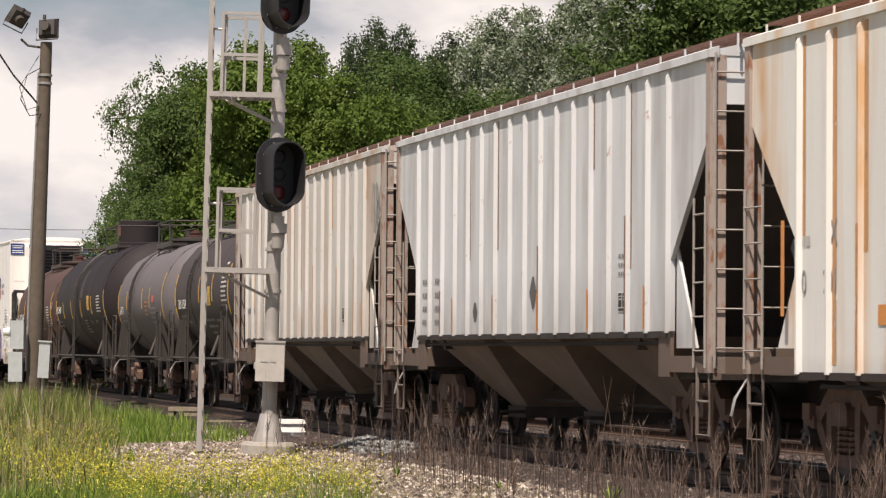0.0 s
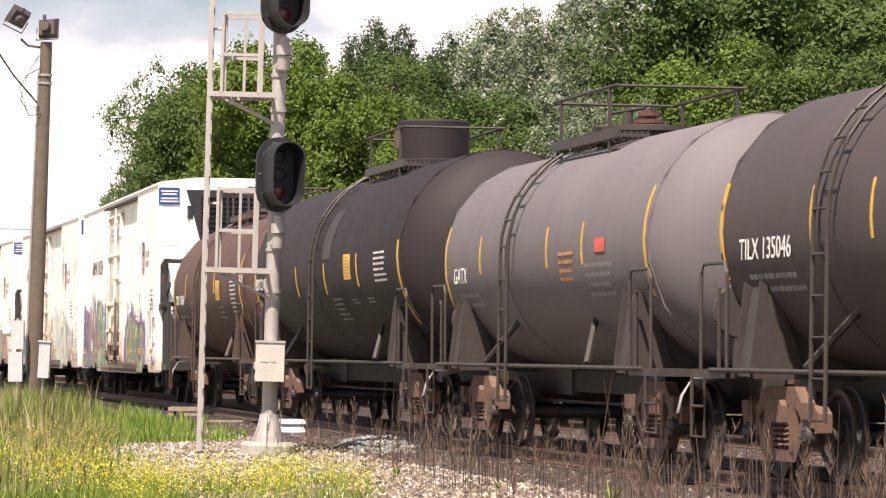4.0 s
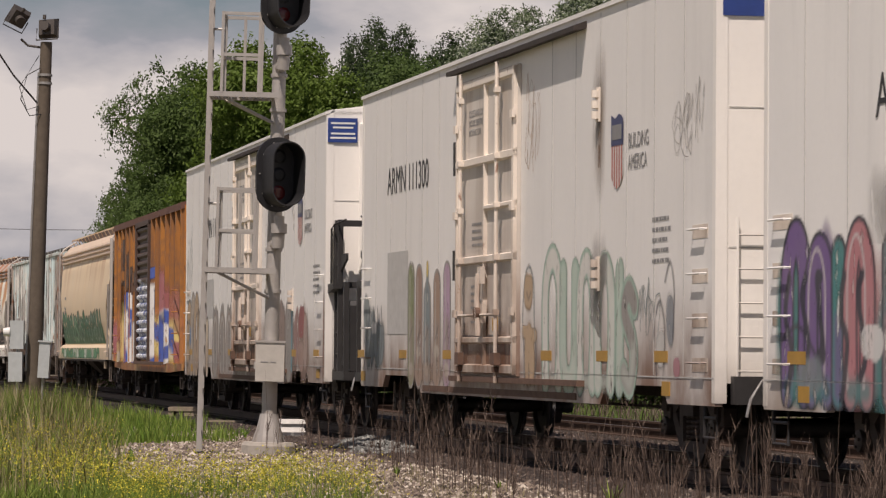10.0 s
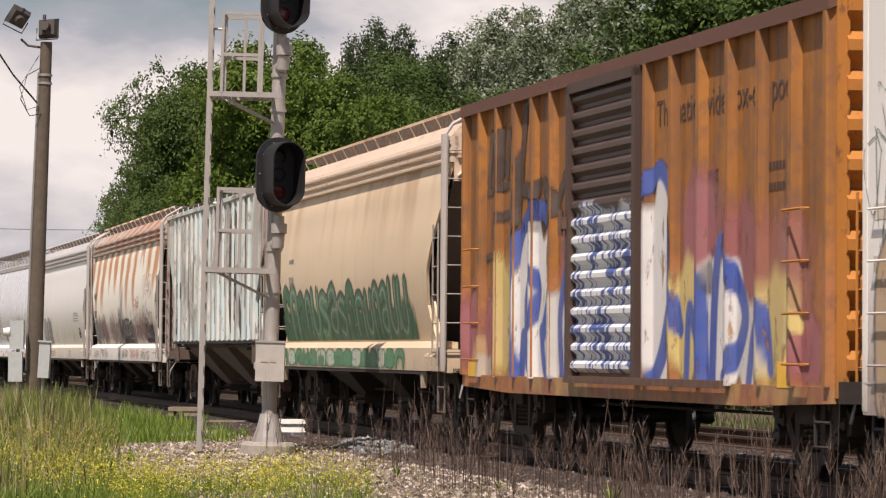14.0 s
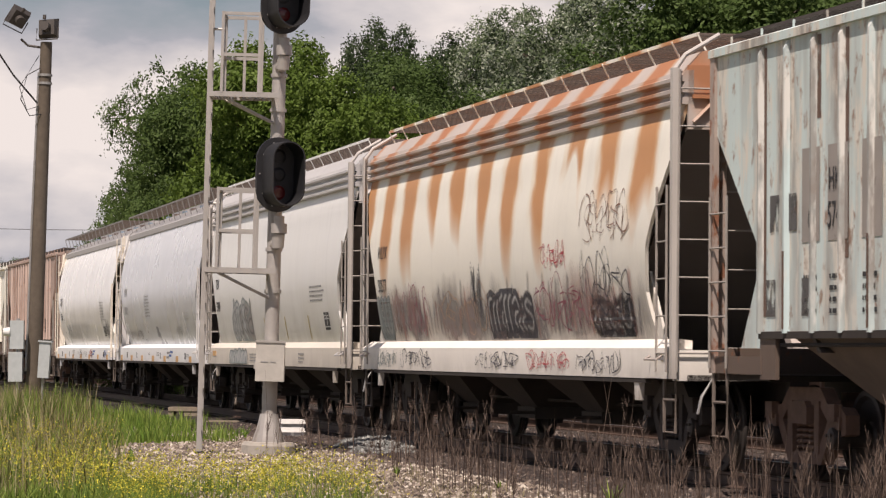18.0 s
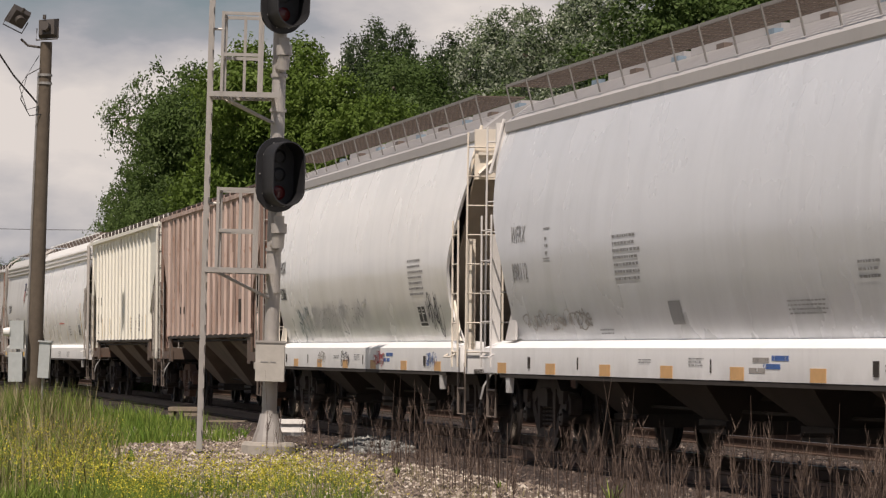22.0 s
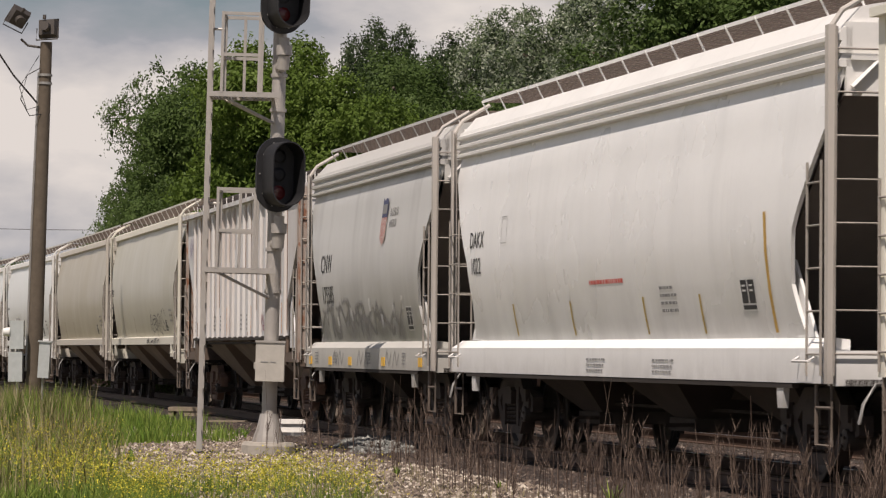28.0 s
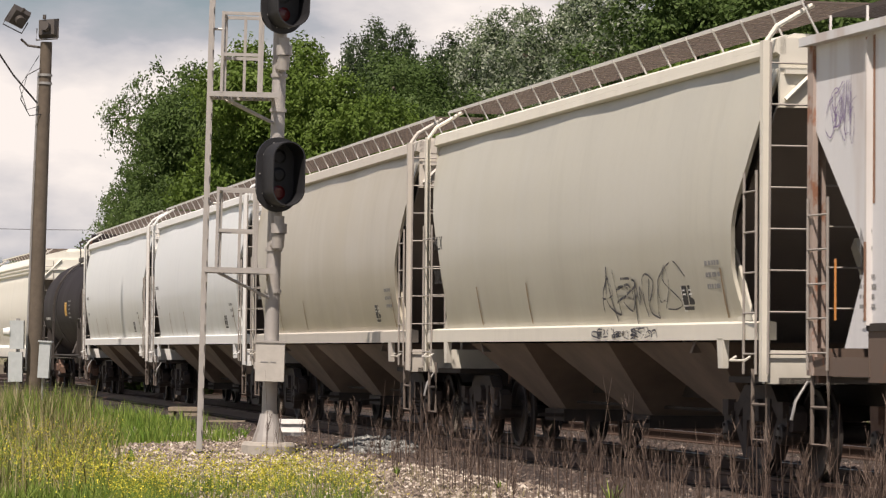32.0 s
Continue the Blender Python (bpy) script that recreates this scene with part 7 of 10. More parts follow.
def reefer(L, label, body, x0, x1, unit, mark, endm, mark_z=3.56):
    """Body from x0 to x1; unit: +1 or -1, the end that carries the cooling unit."""
    car = begin("refrigerator_car", label, L, M_TRUCK_DARK, 3.1)
    W, zt = 1.565, 5.14
    surf = lambda z: -W
    side = [(x0, 0.72), (x0 + 1.7, 0.72), (x0 + 1.9, 0.90), (x0 + 4.2, 0.90), (x0 + 4.45, 0.67), (x1 - 4.45, 0.67), (x1 - 4.2, 0.90), (x1 - 1.9, 0.90), (x1 - 1.7, 0.72), (x1, 0.72), (x1, zt), (x0, zt)]
    seam = Shape().box(-0.007, 0.007, -W - 0.004, -W + 0.005, 1.02, zt - 0.06).mesh("panel_seam", M_SEAM)
    for q in (-1, 1):
        part("side_wall", Shape().prism(side, 1, q * W, q * (W - 0.08)), body, car)
        part("roof_edge", Shape().prism([(q * (W - 0.05), zt), (q * (W + 0.03), zt - 0.03), (q * (W + 0.03), zt + 0.02), (q * (W - 0.12), zt + 0.07)], 0, x0 - 0.02, x1 + 0.02), body, car)
        part("sill_ledge", Shape().box(x0 + 0.02, x1 - 0.02, min(q * W, q * (W + 0.006)), max(q * W, q * (W + 0.006)), 0.99, 1.005), M_SEAM, car)
        for x in [x0 + 1.12 * k for k in range(1, 7)] + [x1 - 1.12 * k for k in range(1, 7)]:
            part("panel_seam", seam, M_SEAM, car, at=pose(x, 0, 0, 0, 0, 0 if q < 0 else 180))
    part("roof", Shape().prism([(-W + 0.02, zt - 0.02), (-W + 0.1, zt + 0.05), (-0.7, zt + 0.13), (0.7, zt + 0.13), (W - 0.1, zt + 0.05), (W - 0.02, zt - 0.02)], 0, x0, x1), body, car)
    ribm = Shape().prism([(-W + 0.06, zt + 0.04), (-0.7, zt + 0.15), (0.7, zt + 0.15), (W - 0.06, zt + 0.04), (W - 0.06, zt + 0.0), (-W + 0.06, zt + 0.0)], 0, -0.05, 0.05).mesh("roof_rib", body)
    k = int((x1 - x0) / 1.1)
    for i in range(k + 1):
        part("roof_rib", ribm, body, car, at=pose(x0 + 0.08 + (x1 - x0 - 0.16) * i / k, 0, 0.012))
    part("floor_frame", Shape().box(x0 + 0.1, x1 - 0.1, -W + 0.09, W - 0.09, 0.95, 1.1), M_UNDER, car)
    # plug door with its bars, hung from a track
    for q in (-1, 1):
        d = new("plug_door")
        d.parent = car
        d.matrix_basis = pose(0, 0, 0, 0, 0, 0 if q < 0 else 180)
        tagged(d, "cream plug door with locking bars")
        part("door_panel", Shape().box(-1.83, 1.5, -W - 0.05, -W - 0.003, 0.95, 4.82), M_DOORB, d)
        for x, w in ((-1.79, 0.07), (-0.16, 0.045), (1.44, 0.10)):
            part("door_stile", Shape().box(x - w / 2, x + w / 2, -W - 0.10, -W - 0.045, 0.97, 4.80), M_DOORP, d)
        for z, h, a in ((1.03, 0.045, -1.82), (1.40, 0.028, -1.82), (2.44, 0.036, -1.82), (3.10, 0.018, -0.16), (3.72, 0.040, -1.82), (4.74, 0.045, -1.82)):
            part("door_rail", Shape().prism([(-W - 0.05, z - h - 0.02), (-W - 0.105, z - h), (-W - 0.105, z + h), (-W - 0.05, z + h + 0.02)], 0, a, 1.49), M_DOORP, d)
        for x in (-1.36, 0.74):
            part("lock_rod", Shape().tube([(x, -W - 0.14, 0.86), (x, -W - 0.14, 4.9)], 0.026, 8), M_DOORP, d)
            for z in (1.03, 1.75, 2.44, 3.10, 3.72, 4.55):
                part("rod_keeper", Shape().box(x - 0.045, x + 0.045, -W - 0.175, -W - 0.1, z - 0.035, z + 0.035), M_DOORP if z > 1.2 else M_TRUCK, d)
        for x in (-1.79, 1.46):
            for z in (1.75, 3.05, 4.2):
                part("edge_lug", Shape().box(x - 0.07, x + 0.07, -W - 0.13, -W - 0.09, z - 0.05, z + 0.05), M_DOORP, d)
        part("door_handle", Shape().tube([(-0.16, -W - 0.16, 2.25), (-0.14, -W - 0.18, 1.9), (-0.05, -W - 0.18, 1.45)], 0.035, 6), M_DOORP, d, "cream locking lever")
        part("gear_plate", Shape().box(-0.30, 0.02, -W - 0.15, -W - 0.1, 1.62, 1.86), M_DOORP, d)
        part("gear_plate", Shape().box(-0.24, -0.04, -W - 0.16, -W - 0.1, 2.12, 2.34), M_DOORP, d)
        part("gear_hub", Shape().cyl((-0.14, -W - 0.1, 1.74), (-0.14, -W - 0.21, 1.74), 0.09, 12), M_TRUCK, d)
        part("gear_shaft", Shape().tube([(-1.36, -W - 0.15, 1.72), (0.74, -W - 0.15, 1.72)], 0.02, 6), M_DOORP, d)
        for x in (-1.36, 0.74):
            part("lock_foot", Shape().box(x - 0.1, x + 0.1, -W - 0.18, -W - 0.1, 1.08, 1.24), M_TRUCK, d, "rusty lock casting")
        letters("door_notice", "CLOSE AND LOCK\nDOORS BEFORE\nMOVING CAR", 0.125, M_GREYTX, d, -1.22, 4.32, -W - 0.054, 0.9)
        bars("door_notice", d, M_GREYTX, -1.0, 2.62, 0.6, 0.36, 4, lambda z: -W - 0.05, seed=7)
        bars("door_notice", d, M_GREYTX, -1.05, 1.62, 0.65, 0.55, 6, lambda z: -W - 0.05, seed=8)
        canvas(d, -1.75, 1.40, 0.97, 1.75, lambda z: -W - 0.05, [spot(x, z, a, b, (0.22, 0.11, 0.065), o, 0.9) for x, z, a, b, o in ((-1.36, 1.25, 0.4, 0.45, 0.9), (0.74, 1.25, 0.4, 0.45, 0.9), (-0.15, 1.15, 1.7, 0.22, 0.8), (-0.14, 1.55, 0.3, 0.35, 0.7), (1.25, 1.2, 0.25, 0.5, 0.8))], "rusty dirt at the foot of the door", step=0.07)
        part("door_placard", Shape().box(0.2, 0.5, -W - 0.056, -W - 0.05, 1.52, 1.68), M_AMBER, d, "amber placard")
        part("door_track", Shape().prism([(-W, 4.96), (-W - 0.16, 4.93), (-W - 0.16, 4.99), (-W, 5.05)], 0, -2.2, 4.68), M_TRUCK_DARK, d, "dark upper door track")
        part("lower_track", Shape().box(-2.2, 4.68, -W - 0.10, -W + 0.003, 0.86, 0.93), M_TRUCK, d, "rusty lower door track")
        part("door_bumper", Shape().box(-2.12, -2.02, -W - 0.07, -W + 0.003, 3.6, 4.05), M_RACK, d)
        part("door_bumper", Shape().box(-2.12, -2.02, -W - 0.07, -W + 0.003, 2.2, 2.6), M_RACK, d)
    for z in (HINGE_Z0, HINGE_Z1):
        hg = new("door_hinge")
        hg.parent = car
        for k in range(3):
            part("knuckle", Shape().cyl((HINGE_X, -W - 0.05, z + 0.12 * k), (HINGE_X, -W - 0.05, z + 0.12 * k + 0.085), 0.05, 10), M_DOORP, hg, smooth=40)
        part("hinge_plate", Shape().box(HINGE_X - 0.05, HINGE_X + 0.05, -W - 0.03, -W + 0.002, z - 0.03, z + 0.36), M_DOORP, hg)
        part("soot_run", patch(Shape(), HINGE_X - 0.05, HINGE_X + 0.06, z - 0.55, z - 0.02, surf, 0.004), M_RUN, car, "brown run below the hinge")
    part("sill_bolts", Shape().box(-4.3, 4.3, -W - 0.012, -W + 0.003, 0.70, 0.78).mirror(), M_TRUCK, car)
    # ends
    for p in (-1, 1):
        x = x1 if p > 0 else x0
        part("end_wall", Shape().box(min(x, x - p * 0.08), max(x, x - p * 0.08), -W + 0.082, W - 0.082, 0.95, zt + 0.03), endm, car)
        part("end_corner", Shape().box(min(x + p * 0.012, x - p * 0.1), max(x + p * 0.012, x - p * 0.1), -W - 0.004, -W + 0.12, 0.75, zt), endm, car)
        part("end_corner", Shape().box(min(x + p * 0.012, x - p * 0.1), max(x + p * 0.012, x - p * 0.1), W - 0.12, W + 0.004, 0.75, zt), endm, car)
        for z in (2.3, 3.7):
            part("end_seam", Shape().box(min(x, x + p * 0.006), max(x, x + p * 0.006), -W + 0.14, W - 0.14, z, z + 0.014), M_SEAM, car)
        part("end_sill", Shape().box(min(x, x + p * 0.12), max(x, x + p * 0.12), -1.4, 1.4, 0.74, 1.02), M_RACK, car)
        steps(car, x - (0.55 if p > 0 else -0.1), M_RACK, 0.40, 0.8)
        for z in (1.15, 1.6, 2.05, 2.5):
            for q in (-1, 1):
                part("grab_iron", Shape().tube([(x - p * 0.75, q * W, z), (x - p * 0.75, q * (W + 0.07), z), (x - p * 0.3, q * (W + 0.07), z), (x - p * 0.3, q * W, z)], 0.013, 6), body, car)
            if p != unit:
                part("grab_pocket", Shape().box(min(x - p * 0.8, x - p * 0.25), max(x - p * 0.8, x - p * 0.25), -W - 0.004, -W + 0.003, z - 0.09, z + 0.05), M_DOORP, car)
    p, x = unit, (x1 if unit > 0 else x0)
    u = new("cooling_unit")
    u.parent = car
    tagged(u, "white cooling unit with black louvred grille")
    X = lambda a, b: (min(x + p * a, x + p * b), max(x + p * a, x + p * b))
    part("unit_shroud", Shape().loft([[(x, -1.02, 2.55), (x, 1.02, 2.55), (x, 1.02, 4.98), (x, -1.02, 4.98)], [(x + p * 0.5, -0.86, 2.7), (x + p * 0.5, 0.86, 2.7), (x + p * 0.5, 0.86, 4.9), (x + p * 0.5, -0.86, 4.9)]]), endm, u)
    part("unit_face", Shape().loft([[(x + p * 0.49, -0.62, 3.75), (x + p * 0.49, 0.62, 3.75), (x + p * 0.47, 0.96, 5.0), (x + p * 0.47, -0.96, 5.0)], [(x + p * 0.545, -0.60, 3.76), (x + p * 0.545, 0.60, 3.76), (x + p * 0.53, 0.93, 4.98), (x + p * 0.53, -0.93, 4.98)]]), M_UNIT, u)
    slat = Shape().prism([(0, 0), (p * 0.05, 0.03), (p * 0.05, 0.05), (0, 0.03)], 1, -0.62, 0.62).mesh("slat", M_UNIT)
    for k in range(9):
        part("slat", slat, M_UNIT, u, at=pose(x + p * 0.545, 0, 3.86 + 0.115 * k))
    part("grille_post", Shape().box(*X(0.54, 0.61), -0.03, 0.03, 3.82, 4.92), M_UNIT, u)
    for q in (-1, 1):
        part("vent_slot", Shape().box(*X(0.36, 0.52), min(q * 0.8, q * 0.92), max(q * 0.8, q * 0.92), 4.32, 4.62), M_UNIT, u)
    for q in (-1, 1):
        sg = part("safety_sign", Shape().box(*X(0.016, 0.03), min(q * 1.06, q * 1.55), max(q * 1.06, q * 1.55), 4.66, 5.06), M_BLUE, car, "blue safety notice")
        s = Shape()
        for z, a in ((4.96, 0.40), (4.89, 0.34), (4.79, 0.40), (4.72, 0.42)):
            s.box(*X(0.03, 0.034), min(q * 1.30 - a / 2, q * 1.30 + a / 2), max(q * 1.30 - a / 2, q * 1.30 + a / 2), z, z + 0.03)
        part("notice_text", s, M_WHITE, sg)
    # black platform frame, tank and posts
    pl = new("end_rack")
    pl.parent = car
    tagged(pl, "black steel end platform with fuel tank and posts")
    for q in (-1, 1):
        for a, b in ((0.10, 0.17), (0.40, 0.50), (1.02, 1.10)):
            part("rack_post", Shape().box(*X(a, b), min(q * 1.36, q * 1.44), max(q * 1.36, q * 1.44), 0.8, 3.38 if b < 0.9 else 2.35), M_RACK, pl)
        for z in (1.2, 1.55, 1.9, 2.65, 3.0):
            part("rack_rung", Shape().tube([(x + p * 0.17, q * 1.41, z), (x + p * 0.40, q * 1.41, z)], 0.016, 6), M_RACK, pl)
        part("rack_rail", Shape().tube([(x + p * 0.05, q * 1.48, 2.35), (x + p * 0.05, q * 1.48, 3.25), (x + p * 0.30, q * 1.48, 3.30)], 0.018, 6), M_RACK, pl)
        part("rack_rail", Shape().tube([(x + p * 0.32, q * 1.48, 2.35), (x + p * 0.32, q * 1.48, 3.3), (x + p * 0.95, q * 1.40, 3.36)], 0.018, 6), M_RACK, pl)
        part("rack_plate", Shape().prism([(x + p * 0.5, 2.55), (x + p * 1.0, 2.72), (x + p * 1.0, 2.82), (x + p * 0.5, 2.82)], 1, q * 1.36, q * 1.40), M_RACK, pl)
    for z in (2.32, 3.32):
        part("rack_beam", Shape().box(*X(0.42, 0.49), -1.36, 1.36, z - 0.05, z + 0.05), M_RACK, pl)
    part("rack_floor", Shape().box(*X(0.0, 1.15), -1.45, 1.45, 0.78, 0.92), M_RACK, pl)
    part("fuel_tank", Shape().prism([(x + p * 0.54, 0.93), (x + p * 1.10, 0.93), (x + p * 1.10, 1.98), (x + p * 1.04, 2.06), (x + p * 0.60, 2.06), (x + p * 0.54, 1.98)], 1, -1.34, 1.34), M_RACK, pl)
    part("tank_cap", Shape().cyl((x + p * 0.8, -1.0, 2.05), (x + p * 0.8, -1.0, 2.14), 0.09, 14), M_RACK, pl)
    part("tank_drawing", ribbon(Shape(), curve_through([(x + p * 0.62, 1.55), (x + p * 0.58, 1.3), (x + p * 0.72, 1.1), (x + p * 0.9, 1.2), (x + p * 0.93, 1.55), (x + p * 0.78, 1.75), (x + p * 0.68, 1.6), (x + p * 0.8, 1.45)]), 0.06, lambda z: -1.34, 0.006), M_SCRAWL, pl, "white spray swirl")
    for q in (-1, 1):
        part("platform_bracket", Shape().prism([(x, 2.20), (x + p * 0.55, 2.26), (x + p * 0.55, 2.34), (x, 2.34)], 1, q * 1.53, q * 1.38), M_RACK, pl)
    p, x = -unit, (x0 if unit > 0 else x1)
    part("blue_panel", Shape().box(min(x + p * 0.014, x + p * 0.02), max(x + p * 0.014, x + p * 0.02), -1.5, -0.9, 4.62, 5.06), M_BLUE, car, "plain blue panel")
    rungs(car, ((x + p * 0.06, -1.35, 0.9), (x + p * 0.06, -1.35, 2.6), (x + p * 0.06, -0.85, 0.9), (x + p * 0.06, -0.85, 2.6), 5), endm)
    # lettering
    letters("reporting_mark", mark, 0.56, M_BLACK, car, -6.95, mark_z, -W - 0.006, 0.86, "black reporting mark")
    emblem(car, 5.82, 3.06, lambda z: -W)
    letters("slogan", "BUILDING\nAMERICA", 0.235, M_GREYTX, car, 6.52, 3.48, -W - 0.006, 0.78, "grey slogan lettering")
    bars("capacity_data", car, M_GREYTX, 7.5, 2.2, 0.7, 0.55, 5, surf, seed=4)
    for x in (-9.2, -6.0, -3.0, 2.6, 5.2, 7.6):
        part("reflector", Shape().box(x, x + 0.5, -W - 0.008, -W + 0.003, 1.15, 1.27), M_AMBER, car, "dull amber reflector")
    for x in (-8.9, 7.9):
        part("data_panel", Shape().box(x, x + 0.30, -W - 0.009, -W + 0.003, 0.80, 0.95), M_AMBER, car)
    bars("consolidated_stencil", car, M_BLACK, 6.4, 1.45, 0.26, 0.42, 3, surf, seed=9)
    return car, surf


# ---------------------------------------------------------------- boxcar
def box_mural():
    s = Mat("rust_streaked_orange_boxcar_paint", 0.6)
    base = s.mix(s.noise(0.7, 4.0), (0.27, 0.10, 0.018), (0.47, 0.19, 0.034))
    base = s.mix(s.ramp(s.noise(1.0, 6.0, 0.6, (5.0, 5.0, 0.3)), (0.42, 0.0), (0.66, 0.9)), base, (0.15, 0.068, 0.034))
    wob = s.noise(0.9, 3.0)
    ghost = s.ramp(s.math("ADD", s.math("MULTIPLY", s.axis(2, 3.2, 1.6), 0.7), s.math("MULTIPLY", wob, 0.5)), (0.62, 0.0), (0.72, 0.8))
    g2 = s.ramp(s.noise(0.8, 2.0), (0.44, (0.50, 0.20, 0.08)), (0.52, (0.42, 0.15, 0.12)), (0.60, (0.58, 0.42, 0.20)))
    col = s.mix(s.math("MULTIPLY", ghost, 0.5), base, g2)
    col = s.mix(s.ramp(s.noise(5.0, 9.0, 0.65), (0.46, 0.0), (0.70, 0.8)), col, (0.16, 0.085, 0.05))
    return s.done(col, s.noise(3.0, 5.0), 0.3, 0.01)


def boxcar(L, label, x0, x1):
    car = begin("boxcar", label, L, M_TRUCK_DARK)
    m = box_mural()
    orange = paint("rust_orange_paint", (0.46, 0.185, 0.036), 0.6, 0.2, rust=((0.16, 0.07, 0.04), 0.14))
    brown = paint("brown_roof_paint", (0.16, 0.075, 0.055), 0.7, 0.2, rust=((0.4, 0.36, 0.33), 0.08))
    doorm = paint("dark_brown_door_paint", (0.075, 0.045, 0.035), 0.6, 0.2)
    W, zt, zb = 1.49, 4.45, 0.90
    for q in (-1, 1):
        part("side_wall", Shape().box(x0, x1, min(q * W, q * (W - 0.06)), max(q * W, q * (W - 0.06)), zb, zt), m, car)
        part("side_sill", Shape().prism([(x0, 0.95), (x0, 0.80), (x0 + 2.5, 0.74), (x1 - 2.5, 0.74), (x1, 0.80), (x1, 0.95)], 1, q * W, q * (W + 0.06)), m, car)
        part("eave", Shape().prism([(q * (W - 0.1), zt - 0.02), (q * (W + 0.10), zt - 0.10), (q * (W + 0.11), zt + 0.05), (q * (W - 0.1), zt + 0.12)], 0, x0 - 0.03, x1 + 0.03), brown, car, "brown roof eave")
        for x in [x0 + 0.08 + (-1.7 - x0) * i / 6 for i in range(7)] + [1.55 + (x1 - 0.08 - 1.55) * i / 6 for i in range(7)]:
            part("side_post", Shape().prism([(x - 0.085, q * W), (x - 0.05, q * (W + 0.10)), (x + 0.05, q * (W + 0.10)), (x + 0.085, q * W)], 2, 0.95, zt - 0.08), m, car)
        d = new("sliding_door")
        d.parent = car
        d.matrix_basis = pose(0, 0, 0, 0, 0, 0 if q < 0 else 180)
        tagged(d, "dark brown corrugated sliding door with graffiti below")
        prof = [(-W - 0.03, 1.02)]
        z = 1.02
        while z < 4.22:
            prof += [(-W - 0.05, z), (-W - 0.115, z + 0.05), (-W - 0.115, z + 0.10), (-W - 0.05, z + 0.16)]
            z += 0.205
        prof += [(-W - 0.005, z), (-W - 0.005, 1.02)]
        part("door_skin", Shape().prism(prof, 0, -1.45, 1.28), box_door(), d)
        for x in (-1.5, 1.32):
            part("door_edge", Shape().box(x - 0.07, x + 0.07, -W - 0.15, -W - 0.005, 0.95, 4.33), doorm, d)
        part("door_head", Shape().box(-1.57, 1.39, -W - 0.15, -W - 0.005, 4.24, 4.36), doorm, d)
        part("door_rail", Shape().box(-1.6, 4.5, -W - 0.16, -W - 0.10, 0.90, 0.98), M_TRUCK, d, "rusty lower door rail")
        part("lock_bar", Shape().tube([(-1.6, -W - 0.2, 2.6), (-1.6, -W - 0.2, 2.9)], 0.03, 6).box(-1.7, -1.5, -W - 0.2, -W - 0.1, 2.68, 2.82), M_TRUCK, d)
        for p in (-1, 1):
            x = x1 if p > 0 else x0
            for z in (1.15, 1.62, 2.1, 2.58):
                part("grab_iron", Shape().tube([(x - p * 1.05, q * (W + 0.10), z), (x - p * 1.05, q * (W + 0.17), z), (x - p * 0.5, q * (W + 0.17), z), (x - p * 0.5, q * (W + 0.10), z)], 0.014, 6), orange, car)
    part("roof", Shape().prism([(-W, zt), (-0.7, zt + 0.13), (0.7, zt + 0.13), (W, zt), (W - 0.1, zt - 0.06), (-W + 0.1, zt - 0.06)], 0, x0, x1), brown, car)
    ribm = Shape().prism([(-W - 0.04, zt + 0.05), (-0.7, zt + 0.17), (0.7, zt + 0.17), (W + 0.04, zt + 0.05), (W + 0.04, zt + 0.0), (-W - 0.04, zt + 0.0)], 0, -0.04, 0.04).mesh("roof_rib", brown)
    for i in range(13):
        part("roof_rib", ribm, brown, car, at=pose(x0 + 0.1 + (x1 - x0 - 0.2) * i / 12, 0, 0))
    part("floor_frame", Shape().box(x0 + 0.1, x1 - 0.1, -W + 0.07, W - 0.07, 0.88, 1.0), M_UNDER, car)
    for p in (-1, 1):
        x = x1 if p > 0 else x0
        prof = []
        z = 1.0
        while z < 4.35:
            prof += [(x - p * 0.02, z), (x + p * 0.09, z + 0.10), (x + p * 0.09, z + 0.2), (x - p * 0.02, z + 0.30)]
            z += 0.36
        prof += [(x - p * 0.02, 4.44), (x - p * 0.1, 4.44), (x - p * 0.1, 1.0)]
        part("corrugated_end", Shape().prism(prof, 1, -W + 0.07, W - 0.07), orange, car, "orange corrugated end")
        part("corner_post", Shape().box(min(x - p * 0.08, x + p * 0.05), max(x - p * 0.08, x + p * 0.05), -W - 0.02, -W + 0.10, 0.85, zt), orange, car)
        part("end_sill", Shape().box(min(x, x + p * 0.2), max(x, x + p * 0.2), -W, W, 0.80, 1.0), M_UNDER, car)
        rungs(car, ((x + p * 0.14, -1.35, 0.95), (x + p * 0.14, -1.35, 2.7), (x + p * 0.14, -0.9, 0.95), (x + p * 0.14, -0.9, 2.7), 5), orange)
        steps(car, x - (0.55 if p > 0 else -0.12), M_UNDER, 0.4, 0.85)
    letters("faded_slogan", "The nationwide box-car pool", 0.40, doorm, car, 1.75, 3.66, -W - 0.006, 0.98, "dark brown faded slogan")
    bars("faded_slogan", car, doorm, 5.6, 2.8, 0.6, 0.4, 2, lambda z: -W, seed=14)
    part("data_panel", Shape().box(6.0, 6.4, -W - 0.008, -W + 0.003, 1.95, 2.35), M_GREYTX, car)
    part("reflector", Shape().box(6.05, 6.5, -W - 0.065, -W, 0.93, 1.17), M_YELLOW, car)
    part("reflector", Shape().box(-6.9, -6.4, -W - 0.066, -W, 0.93, 1.12), M_YELLOW, car)
    return car


